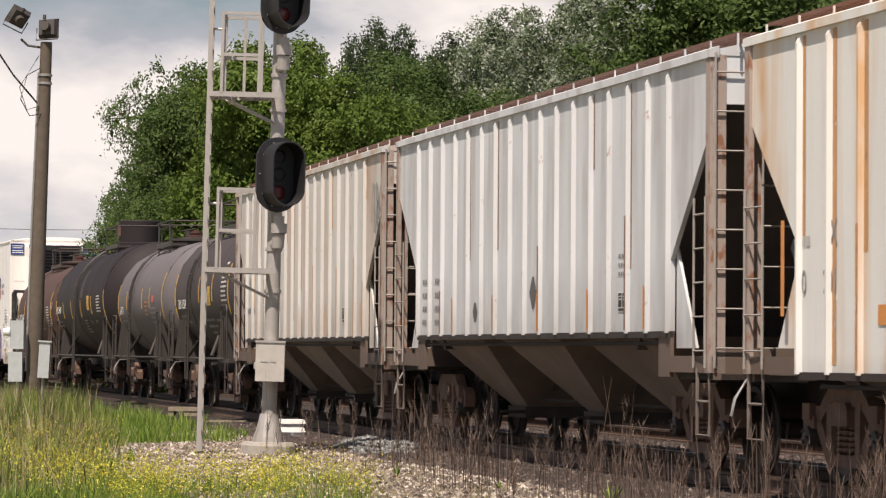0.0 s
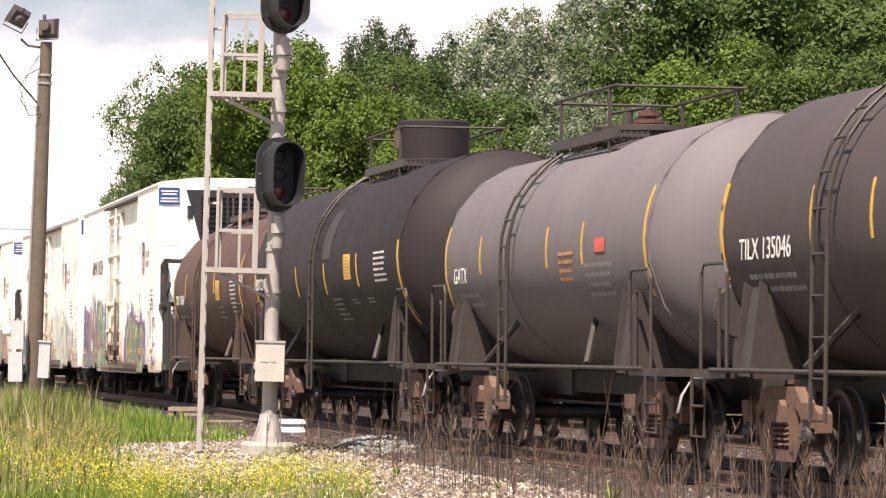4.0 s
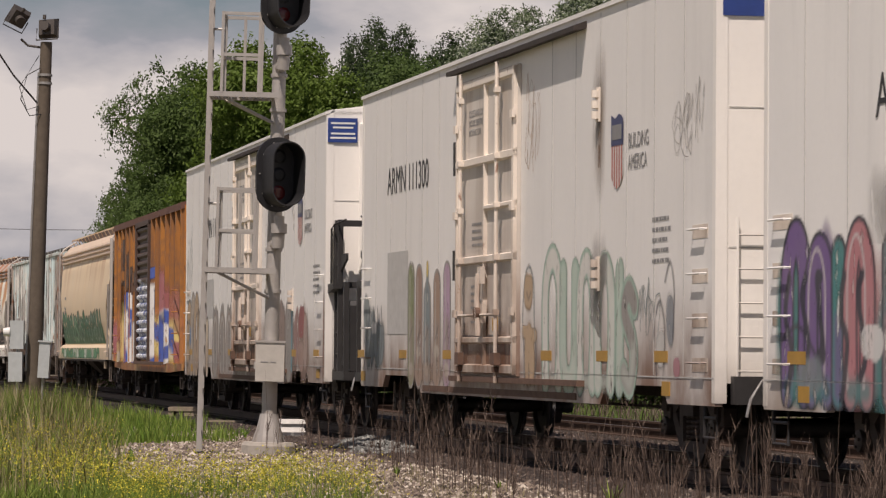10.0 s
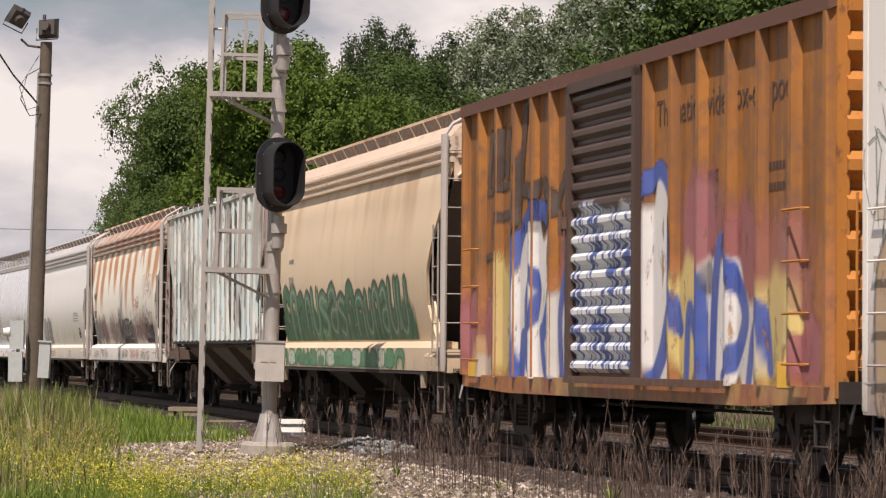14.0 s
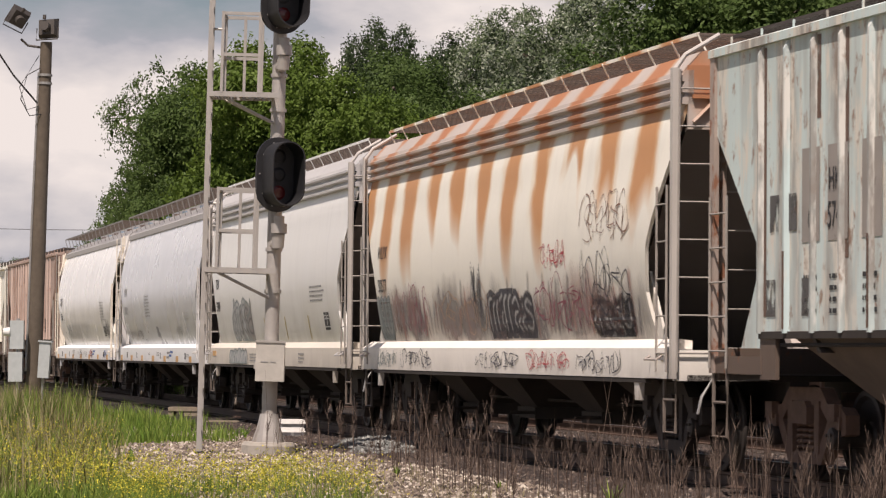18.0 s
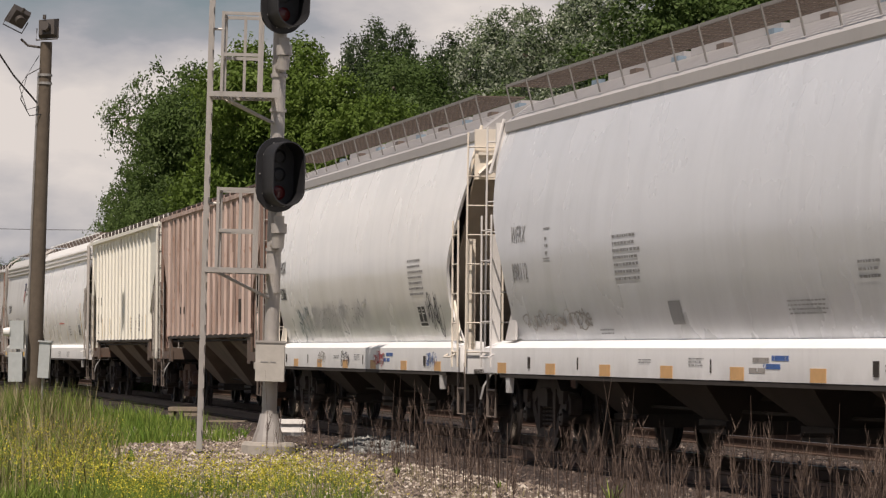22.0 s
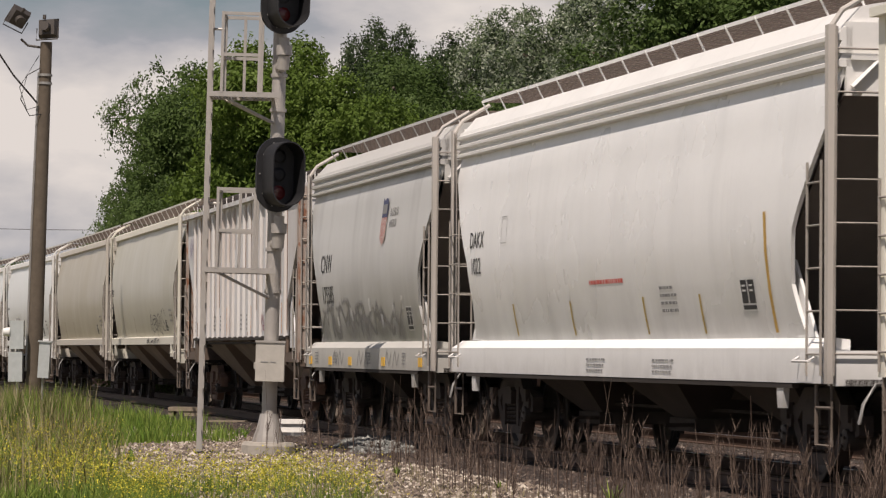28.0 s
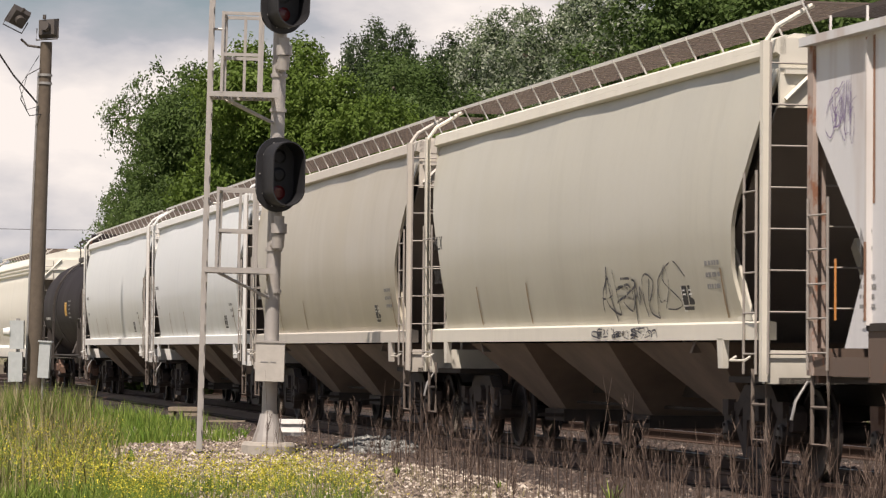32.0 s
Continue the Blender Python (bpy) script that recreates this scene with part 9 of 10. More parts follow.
part("painted_patch", patch(Shape(), -6.9, -5.4, 1.5, 2.7, flatw, 0.005), plain("grey_roller_paint", (0.50, 0.49, 0.47), 0.6), car)
tag_mark(car, 8.2, 9.2, 3.2, 4.0, flatw, SP["grey"], 10, 0.018, "grey spray scrawl", 4)
tag_mark(car, 6.9, 7.6, 1.3, 2.1, flatw, SP["slate"], 11, 0.022, "grey spray tag", 3)
canvas(car, 7.4, 9.0, 0.8, 2.4, flatw, [spot(8.2, 1.6, 0.16, 0.3, (0.28, 0.30, 0.32), 0.8), spot(7.85, 1.3, 0.2, 0.22, (0.60, 0.59, 0.56), 0.9), line([(7.7, 1.0), (7.6, 1.5), (7.8, 1.8), (8.0, 1.5), (7.95, 1.0)], 0.03, DARK_, 0.8), line([(8.0, 2.0), (8.2, 2.2), (8.35, 1.9), (8.3, 1.4)], 0.03, DARK_, 0.8), spot(8.45, 1.1, 0.14, 0.12, (0.50, 0.22, 0.26), 0.7)], "small graffiti figures in grey and pink")
car, sf = reefer(20.95, "dirty white refrigerator car with brown roller paint", W_REEF, -9.95, 8.75, 1, "ARMN 111423", E_REEF)
couple(car, -100.3, -121.25, 3.1)
ly = []
for k, (ch, x, w, h, c) in enumerate((("n", -9.5, 0.6, 1.25, TAN_), ("n", -8.85, 0.5, 1.4, (0.42, 0.36, 0.30)), ("o", -8.3, 0.6, 1.4, TAN_), ("n", -7.45, 0.6, 1.2, (0.44, 0.42, 0.38)), ("i", -6.5, 0.5, 0.85, (0.58, 0.48, 0.36)))):
    ly += fat(ch, x, 0.88, w, h, 0.34, c, (0.14, 0.13, 0.12), 0.035, None, (0.36, 0.26, 0.19))
ly += [spot(-9.0, 1.55, 0.12, 0.22, (0.10, 0.24, 0.44), 0.9), line([(-7.75, 1.5), (-7.72, 2.1), (-7.85, 2.0)], 0.06, DARK_), spot(-6.5, 2.05, 0.16, 0.18, (0.30, 0.07, 0.10), 0.8), spot(-8.0, 0.95, 1.6, 0.16, (0.34, 0.25, 0.19), 0.6, 0.4)]
canvas(car, -9.8, -5.9, 0.7, 2.6, flatw, ly, "big rounded tan graffiti letters with dark outlines")
ly = []
for k, x in enumerate((-5.4, -4.35, -3.35)):
    ly += [spot(x + 0.45, 1.35, 0.5, 0.85, GREY_, 0.92, 0.12)] + fat("n", x + 0.15, 0.85, 0.6, 1.05, 0.12, (0.42, 0.40, 0.37), BROWN_, 0.03)
canvas(car, -5.9, -2.3, 0.7, 2.4, flatw, ly, "grey-brown rounded graffiti letters with pale arcs")
ly = [spot(3.7, 1.25, 2.3, 0.8, (0.27, 0.19, 0.16), 0.8, 0.3), spot(6.6, 1.3, 0.6, 0.8, (0.33, 0.22, 0.18), 0.6, 0.4), spot(8.62, 1.5, 0.10, 1.0, (0.24, 0.12, 0.09), 0.8, 0.5)]
for k, (x, c) in enumerate(((1.95, BROWN_), (2.75, GREY_), (3.6, (0.26, 0.19, 0.16)), (4.4, GREY_))):
    ly += [spot(x + 0.4, 1.4, 0.46, 0.78, c, 0.9, 0.12), line([(x + 0.1, 0.9), (x + 0.12, 1.8), (x + 0.45, 2.1), (x + 0.75, 1.8), (x + 0.75, 0.9)], 0.045, (0.14, 0.10, 0.09), 0.8)]
ly += [line([(5.2, 0.95), (5.22, 2.2)], 0.16, (0.10, 0.28, 0.34), 0.85, 0.05)]
ly += [spot(x, z, w, h, c, 0.85, 0.1) for x, z, w, h, c in ((5.75, 1.5, 0.3, 0.5, (0.34, 0.20, 0.18)), (6.3, 1.75, 0.3, 0.3, (0.30, 0.08, 0.08)), (6.25, 1.15, 0.35, 0.25, (0.36, 0.24, 0.20)), (6.7, 1.4, 0.2, 0.5, (0.40, 0.30, 0.26)))]
canvas(car, 1.4, 8.72, 0.7, 2.6, flatw, ly, "brown and grey graffiti arches beside maroon blocks")
tag_mark(car, -9.85, -9.0, 2.0, 4.0, flatw, SP["slate"], 15, 0.03, "grey vertical scrawl", 3)
part("painted_patch", patch(Shape(), -6.7, -5.3, 1.9, 2.7, flatw, 0.005), plain("grey_roller_paint_two", (0.48, 0.47, 0.45), 0.6), car)

# boxcar
car = boxcar(15.85, "rust-streaked orange boxcar covered in blue and white graffiti", -7.25, 7.57)
couple(car, -121.25, -137.1)
BOX_POSTS = np.array([-7.17 + 5.55 * i / 6 for i in range(7)] + [1.55 + 5.94 * i / 6 for i in range(7)])
box_relief = lambda xs: 0.10 * np.clip((0.085 - np.abs(xs[:, None] - BOX_POSTS[None]).min(axis=1)) / 0.035, 0, 1) + 0.004
BLUE2, PINK2, CREAM2 = (0.055, 0.10, 0.36), (0.42, 0.15, 0.17), (0.66, 0.52, 0.20)
ly = [spot(-6.8, 1.5, 0.45, 0.7, PINK2, 0.8, 0.3), spot(-6.4, 1.15, 0.5, 0.4, CREAM2, 0.7, 0.3), spot(-5.6, 1.5, 0.7, 0.6, PINK2, 0.7, 0.35), spot(-5.2, 1.7, 0.5, 0.9, CREAM2, 0.8, 0.25), spot(-5.9, 1.0, 0.6, 0.25, (0.5, 0.45, 0.4), 0.7, 0.3), spot(-2.0, 2.1, 0.35, 0.7, PINK2, 0.7, 0.3)]
ly += [spot(-3.6, 1.75, 0.95, 1.15, WHITE_, 0.97, 0.08), spot(-2.6, 1.4, 0.8, 0.6, (0.62, 0.60, 0.56), 0.9, 0.2)]
ly += [line([(-4.4, 0.95), (-4.5, 1.6), (-4.45, 2.3), (-4.0, 2.85), (-3.1, 2.95), (-2.75, 2.5), (-2.85, 1.9), (-3.1, 1.5)], 0.26, BLUE2), line([(-3.9, 1.1), (-3.95, 1.9), (-3.6, 2.25), (-3.3, 2.0), (-3.5, 1.6)], 0.20, BLUE2), line([(-3.2, 1.5), (-3.0, 1.0), (-2.5, 0.85)], 0.2, BLUE2), line([(-2.2, 0.95), (-2.3, 1.7), (-1.9, 2.3), (-1.65, 2.0)], 0.22, BLUE2), spot(-3.62, 1.9, 0.14, 0.24, CREAM2), line([(-4.2, 0.9), (-4.1, 1.4)], 0.3, BLUE2)]
canvas(car, -7.24, -1.6, 0.93, 3.2, lambda z: -1.49, ly, "white and blue graffiti letters beside pink and cream ghosts", box_relief)
ly = [spot(3.4, 2.4, 0.8, 0.9, PINK2, 0.75, 0.3), spot(4.8, 2.1, 0.9, 0.8, PINK2, 0.6, 0.35), spot(6.2, 2.0, 0.9, 0.8, (0.46, 0.19, 0.16), 0.6, 0.4), spot(3.0, 1.6, 0.6, 0.7, CREAM2, 0.9, 0.2), spot(5.9, 1.5, 0.8, 0.6, CREAM2, 0.8, 0.3), spot(6.8, 1.3, 0.5, 0.4, PINK2, 0.7, 0.3)]
ly += [spot(1.95, 2.0, 0.5, 1.15, WHITE_, 0.97, 0.08), spot(4.2, 1.55, 0.85, 0.75, WHITE_, 0.95, 0.1), spot(5.1, 1.3, 0.5, 0.5, (0.62, 0.60, 0.56), 0.9, 0.2)]
ly += [line([(1.5, 3.0), (1.9, 3.2), (2.3, 2.9), (2.45, 2.2), (2.2, 1.4), (1.85, 1.05)], 0.22, BLUE2), line([(1.7, 1.0), (2.0, 1.3), (2.4, 1.9), (2.7, 1.5)], 0.2, BLUE2), line([(2.9, 1.0), (3.0, 1.7), (3.3, 1.4), (3.5, 2.0), (3.6, 1.0)], 0.2, BLUE2), line([(3.8, 0.95), (3.9, 1.9), (4.1, 2.35), (4.6, 2.0), (4.9, 1.6), (4.6, 1.2), (4.2, 1.0)], 0.24, BLUE2), line([(5.0, 0.95), (5.2, 1.5), (5.5, 1.7), (5.7, 1.1)], 0.18, BLUE2), spot(3.7, 2.0, 0.14, 0.2, DARK_, 0.7), line([(6.1, 1.0), (6.2, 1.8), (6.6, 1.5)], 0.14, CREAM2)]
canvas(car, 1.45, 7.5, 0.93, 3.4, lambda z: -1.49, ly, "blue and white graffiti letters over pink and yellow patches", box_relief)
DK = (0.070, 0.045, 0.035)
ly = [line(p, w, DK, 0.95, 0.02) for p, w in (([(-5.98, 3.45), (-5.86, 4.0)], 0.20), ([(-5.9, 3.98), (-5.45, 4.02)], 0.16), ([(-5.3, 3.5), (-5.18, 4.0)], 0.22), ([(-5.0, 3.5), (-4.9, 3.98)], 0.2), ([(-5.3, 3.55), (-4.95, 3.6)], 0.16), ([(-4.62, 3.5), (-4.5, 4.02)], 0.2), ([(-4.25, 3.5), (-4.02, 4.3)], 0.24), ([(-6.05, 3.30), (-4.7, 3.36)], 0.11), ([(-5.75, 2.75), (-5.6, 3.3)], 0.13), ([(-6.1, 2.45), (-5.7, 2.5)], 0.09), ([(-5.35, 2.95), (-4.75, 3.0)], 0.12), ([(-4.45, 2.75), (-4.2, 3.5)], 0.22), ([(-4.2, 2.8), (-3.85, 2.85), (-3.75, 3.2), (-4.1, 3.25)], 0.2), ([(-3.4, 2.8), (-3.45, 3.2), (-3.05, 3.25), (-3.0, 2.85), (-3.4, 2.8)], 0.2), ([(-2.75, 2.7), (-2.15, 3.3)], 0.18), ([(-2.7, 3.3), (-2.2, 2.75)], 0.18), ([(-5.6, 1.9), (-5.5, 2.2)], 0.1), ([(-5.2, 1.6), (-5.1, 1.85)], 0.1))]
canvas(car, -6.4, -1.75, 2.3, 4.36, lambda z: -1.49, ly, "large dark slanted lettering, partly painted over", box_relief)
letters("faded_slogan", "next\nload", 0.26, SP["dark"], car, 3.55, 2.98, -1.497, 0.9, "dark faded slogan words")

# tan hopper, mint hopper and four smooth-sided ones
car, sf, e = smooth_hopper(16.3, "tan smooth-sided hopper car with green graffiti", paint("tan_paint", (0.74, 0.585, 0.40), 0.5, 0.10, streak=((0.44, 0.22, 0.09), 0.8, 0.9, 2.6, 4.1), rust=(RUST, 0.05)), paint("tan_sill_paint", (0.66, 0.52, 0.36), 0.5, 0.1, rust=(RUST, 0.04)), trim=paint("tan_trim_paint", (0.66, 0.52, 0.40), 0.5, 0.12, rust=((0.36, 0.17, 0.09), 0.14)))
couple(car, -137.1, -153.4)
GR1, GR2, SIL = (0.045, 0.17, 0.085), (0.08, 0.26, 0.13), (0.42, 0.44, 0.40)
rs = random.Random(16)
ly, ls, x = [spot(-0.6 + 0.9 * k, 1.6, 0.7, rs.uniform(0.3, 0.55), GR1, 0.85, 0.35) for k in range(-6, 7)], [], -6.3
while x < 4.6:
    w = rs.uniform(0.5, 0.85)
    ly += fat(rs.choice("nsNSUPEm"), x, 1.5, w, rs.uniform(0.5, 0.75), 0.22, GR1 if rs.random() < 0.6 else GR2, (0.03, 0.06, 0.045), 0.04, SIL if rs.random() < 0.5 else None)
    ls += fat(rs.choice("nsue"), x, 1.06, w, 0.17, 0.09, GR2 if rs.random() < 0.6 else (0.50, 0.56, 0.46), GR1, 0.025)
    x += w + 0.12
canvas(car, -6.9, 5.6, 1.42, 2.45, sf, ly, "green block graffiti lettering")
canvas(car, -6.6, 5.4, 1.0, 1.29, lambda z: -1.576, [spot(-0.6, 1.12, 5.9, 0.14, GR2, 0.85, 0.3)] + ls, "green graffiti on the sill")
letters("car_number", "29286", 0.26, M_GREYTX, car, -5.6, 2.35, sf, 0.8)
bars("stencil", car, M_GREYTX, -5.6, 2.75, 0.5, 0.2, 1, sf)
PEEL = paint("peeling_mint_paint", (0.506, 0.621, 0.621), 0.6, 0.12, streak=((0.22, 0.18, 0.155), 0.9, 2.4, 0.2, 2.0), rust=((0.24, 0.15, 0.10), 0.13), chip=((0.62, 0.61, 0.57), 0.48, 0.60))
PEEL_SHEET = paint("worn_pale_sheet_paint", (0.56, 0.66, 0.645), 0.6, 0.14, streak=((0.24, 0.165, 0.125), 0.9, 1.5, 0.2, 2.0), rust=((0.25, 0.14, 0.09), 0.15), chip=((0.66, 0.62, 0.54), 0.50, 0.62))
car, sf, e = ribbed_hopper(16.9, "peeling pale mint ribbed hopper car", PEEL_SHEET, PEEL, zt=4.26, zb=1.46, n=20, post_m=POST_R)
couple(car, -153.4, -170.3)
rib_rust(car, e, 20, 4.26, 1.46, 4, 0.5, M_RIBDARK, 0.12)
GREYP = spray("grey_brown_cover_patch", (0.30, 0.27, 0.245), 0.34)
for x0_, x1_ in ((-5.2, -4.72), (-4.5, -3.98), (-3.62, -3.12)):
    part("cover_patch", patch(Shape(), x0_, x1_, 2.28, 3.15, sf, 0.004), GREYP, car, "grey-brown covered patch")
letters("reporting_mark", "HK", 0.30, M_BLACK, car, -4.47, 2.74, -1.513, 0.75)
letters("car_number", "6", 0.34, M_BLACK, car, -5.02, 2.40, -1.513, 0.75)
letters("car_number", "574", 0.34, M_BLACK, car, -4.5, 2.40, -1.513, 0.68)
for k_, x_ in enumerate((-5.15, -4.45, -3.6)):
    bars("stencil", car, M_BLACK, x_, 1.62, 0.36, 0.42, 4, sf, seed=140 + k_)
OLD = spray("dark_old_lettering", (0.085, 0.080, 0.078), 0.44)
for pts, w in (([(3.75, 3.75), (3.25, 3.9), (2.9, 3.5), (2.8, 2.8), (2.85, 2.1), (3.1, 1.65)], 0.34), ([(3.95, 3.85), (4.15, 3.5), (4.1, 3.0), (3.75, 2.75), (3.6, 2.5)], 0.30), ([(3.6, 2.5), (4.0, 2.25), (4.3, 1.9), (4.6, 1.6)], 0.38), ([(3.35, 3.4), (3.45, 2.9), (3.35, 2.3), (3.5, 1.85)], 0.16), ([(4.45, 2.5), (4.75, 2.1), (4.7, 1.7)], 0.2)):
    part("old_lettering", ribbon(Shape(), curve_through(pts, 6), w, sf, 0.006), OLD, car, "dark remains of painted lettering")
for k, (x, z) in enumerate(((-6.1, 2.4), (-5.6, 2.4), (-5.2, 1.6), (-6.2, 1.6), (5.4, 1.7), (6.0, 2.2))):
    part("old_lettering", patch(Shape(), x, x + 0.26, z, z + (0.35 if k < 4 else 0.8), sf, 0.006), OLD, car)
WR = paint("white_paint_with_orange_rust", (0.86, 0.828, 0.736), 0.5, 0.07, dirt=((0.24, 0.20, 0.19), 0.8, 1.35, 2.35), drips=((0.52, 0.22, 0.07), (0.66, 0.42, 0.20), 1.57, -0.55, 3.95))
car, sf, e = smooth_hopper(18.4, "white hopper car with broad orange rust streaks and graffiti", WR, paint("white_sill_paint", (0.851, 0.805, 0.736), 0.5, 0.08, rust=(RUST, 0.0)), trim=paint("rusty_trim_paint", (0.46, 0.4, 0.36), 0.55, 0.15, drips=((0.40, 0.15, 0.06), (0.50, 0.30, 0.17), 1.57, -0.55, 4.9), rust=(RUST, 0.05)))
couple(car, -170.3, -188.7)
letters("reporting_mark", "WLPX", 0.27, M_BLACK, car, -7.3, 2.62, sf, 0.95)
letters("car_number", "50577", 0.27, M_BLACK, car, -7.3, 2.13, sf, 0.95)
rs = random.Random(77)
canvas(car, -7.6, 7.4, 1.40, 2.5, sf, [spot(rs.uniform(-7.2, 7.0), rs.uniform(1.5, 1.85), rs.uniform(0.3, 0.9), rs.uniform(0.25, 0.5), rs.choice(((0.20, 0.17, 0.17), (0.36, 0.17, 0.15), (0.30, 0.27, 0.26))), 0.4, 0.7) for _ in range(34)] + [line([(x, rs.uniform(1.45, 1.6)), (x + rs.uniform(-0.1, 0.2), rs.uniform(1.7, 2.2))], rs.uniform(0.04, 0.12), rs.choice(((0.12, 0.11, 0.12), (0.40, 0.15, 0.12), (0.25, 0.22, 0.22))), 0.45, 0.08) for x in [-7.2 + 0.2 * k for k in range(72)]], "smeared layers of faded tags and grime")
mural(car, -7.5, -6.6, 1.42, 2.1, sf, [SP["slate"], SP["dark"]], SP["slate"], 18, 0.5, "dark blue graffiti", glow=SP["silver"])
mural(car, -0.2, 2.2, 1.42, 2.05, sf, [SP["dark"]], SP["dark"], 19, 0.55, "black graffiti with white strokes", glow=SP["white"])
mural(car, 5.0, 6.9, 1.42, 1.9, sf, [SP["dark"]], SP["dark"], 20, 0.6, "black graffiti with white strokes", glow=SP["white"])
for k, (a, b, z0, z1, m) in enumerate(((-5.6, -4.0, 1.45, 2.2, "wine"), (-3.8, -0.5, 1.5, 2.1, "tan"), (-1.0, -0.5, 1.6, 2.35, "dark"), (2.3, 4.6, 1.5, 2.2, "wine"), (2.8, 4.0, 2.25, 2.55, "red"), (4.6, 6.6, 1.7, 2.4, "dark"), (4.7, 6.8, 2.5, 3.1, "brown"), (-6.3, -5.5, 1.5, 2.0, "grey"))):
    tag_mark(car, a, b, z0, z1, sf, SP[m], 30 + k, 0.028, "spray tag", 6)
for k, (a, b, m) in enumerate(((-7.2, -6.0, "slate"), (-5.5, -3.5, "dark"), (-0.6, 1.6, "dark"), (2.2, 4.2, "red"), (4.6, 6.6, "dark"))):
    tag_mark(car, a, b, 1.02, 1.27, lambda z: -1.577, SP[m], 50 + k, 0.026, "spray tag on the sill", 7)
car, sf, e = smooth_hopper(18.2, "off-white smooth-sided hopper car with grey graffiti", paint("off_white_paint", (0.77, 0.765, 0.735), 0.3, 0.06, dirt=((0.30, 0.26, 0.22), 0.35, 1.3, 2.5)), paint("rust_edged_sill_paint", (0.667, 0.609, 0.529), 0.5, 0.1, rust=((0.42, 0.24, 0.13), 0.06)), trim=paint("grey_trim_paint", (0.50, 0.485, 0.475), 0.5, 0.1, rust=((0.4, 0.25, 0.16), 0.04)))
couple(car, -188.7, -206.9)
letters("reporting_mark", "TEIX", 0.28, M_BLACK, car, -7.20, 2.48, sf, 0.88)
letters("car_number", "5989", 0.28, M_BLACK, car, -7.20, 2.03, sf, 0.95)
mural(car, -5.2, -2.5, 1.43, 2.30, sf, [SP["grey"], SP["silver"], SP["silver"]], SP["slate"], 21, 0.75, "grey graffiti lettering", glow=SP["dark"])
mural(car, -5.1, -2.6, 1.0, 1.28, lambda z: -1.577, [SP["silver"]], SP["slate"], 22, 0.5, "grey graffiti on the sill")
bars("notice", car, M_GREYTX, 4.66, 2.08, 1.55, 0.30, 4, sf, seed=5)
con_stencil(car, 5.86, 6.42, 1.58, 1.90, sf)
orange_marks(car, (-0.9, 1.6, 4.2), sf, 1.45, 1.85, plain("mustard_strip", (0.42, 0.30, 0.05), 0.5), 0.06)
for x in (-7.6, -1.2):
    part("reflector", Shape().box(x, x + 0.5, -1.584, -1.57, 1.14, 1.24), M_TANREFL, car)
bars("sill_stencil", car, M_GREYTX, -2.3, 1.05, 1.2, 0.18, 3, lambda z: -1.578)
bars("sill_stencil", car, M_GREYTX, 3.6, 1.05, 0.6, 0.2, 3, lambda z: -1.578)


def acf_marks(car, sf, mark, num, x, xb, sill=True):
    letters("reporting_mark", mark, 0.30, M_GREYTX if mark != "SHQX" else M_BLACK, car, x, 2.60, sf, 0.85)
    letters("car_number", num, 0.30, M_GREYTX if mark != "SHQX" else M_BLACK, car, x, 2.14, sf, 0.85)
    bars("notice", car, M_GREYTX, xb, 2.05, 1.1, 0.55, 7, sf, seed=6)
    if sill:
        for k in range(7):
            a = -7.78 + k * 2.42
            part("reflector", Shape().box(a, a + 0.44, -1.580, -1.57, 0.985, 1.115), M_TANREFL, car, "faded orange-tan reflector")
        side = lambda z: -1.5752
        bars("sill_stencil", car, M_GREYTX, 0.5, 1.12, 0.55, 0.1, 3, side)
        bars("sill_stencil", car, M_GREYTX, -1.35, 1.14, 0.5, 0.06, 2, side)
        bars("sill_stencil", car, M_GREYTX, 6.3, 1.10, 0.5, 0.08, 2, side)
        for a, b in ((-6.22, 0.1), (-3.9, 0.03), (1.25, 0.03), (6.0, 0.14)):
            part("sill_plate", Shape().box(a, a + b, -1.584, -1.57, 1.05, 1.19), M_UNDER, car)
        for a, z in ((2.5, 1.06), (2.62, 1.16), (2.95, 1.10), (3.2, 1.18)):
            part("emblem_bar", Shape().box(a, a + 0.5, -1.5785, -1.57, z, z + 0.05), SP["blue" if a > 2.9 else "grey"], car, "faded blue and grey emblem bar")


CAP_GREY = paint("grey_roof_paint", (0.40, 0.385, 0.38), 0.6, 0.12, rust=((0.30, 0.24, 0.2), 0.03))
WALK_T = paint("dull_walk_paint", (0.22, 0.21, 0.20), 0.6)
car, sf, e = smooth_hopper(18.6, "pale blue-grey smooth-sided hopper car with white sill", paint("pale_blue_grey_paint", (0.64, 0.66, 0.695), 0.24, 0.05, dirt=((0.30, 0.295, 0.30), 0.45, 1.3, 2.5)), paint("white_sill_paint_two", (0.86, 0.86, 0.86), 0.45, 0.06), bands=False, zt=4.16, cap=CAP_GREY, board=WALK_T, trim=paint("pale_trim_paint", (0.667, 0.644, 0.621), 0.5, 0.1))
couple(car, -206.9, -225.5)
acf_marks(car, sf, "WFRX", "898112", -7.12, -2.45)
bars("stencil", car, M_GREYTX, 3.3, 1.62, 1.2, 0.16, 4, sf, seed=8)
bars("stencil", car, M_GREYTX, 5.45, 1.92, 0.6, 0.2, 3, sf, seed=9)
bars("stencil", car, M_GREYTX, -3.6, 1.46, 0.6, 0.08, 2, sf, seed=10)
part("stencil_panel", patch(Shape(), -0.62, -0.18, 1.55, 1.80, sf, 0.006), M_GREYTX, car)
for k, (a, z) in enumerate(((-5.52, 2.36), (-5.52, 2.72))):
    part("stencil_frame", patch(Shape(), a, a + 0.3, z, z + 0.02, sf, 0.006), M_GREYTX, car)
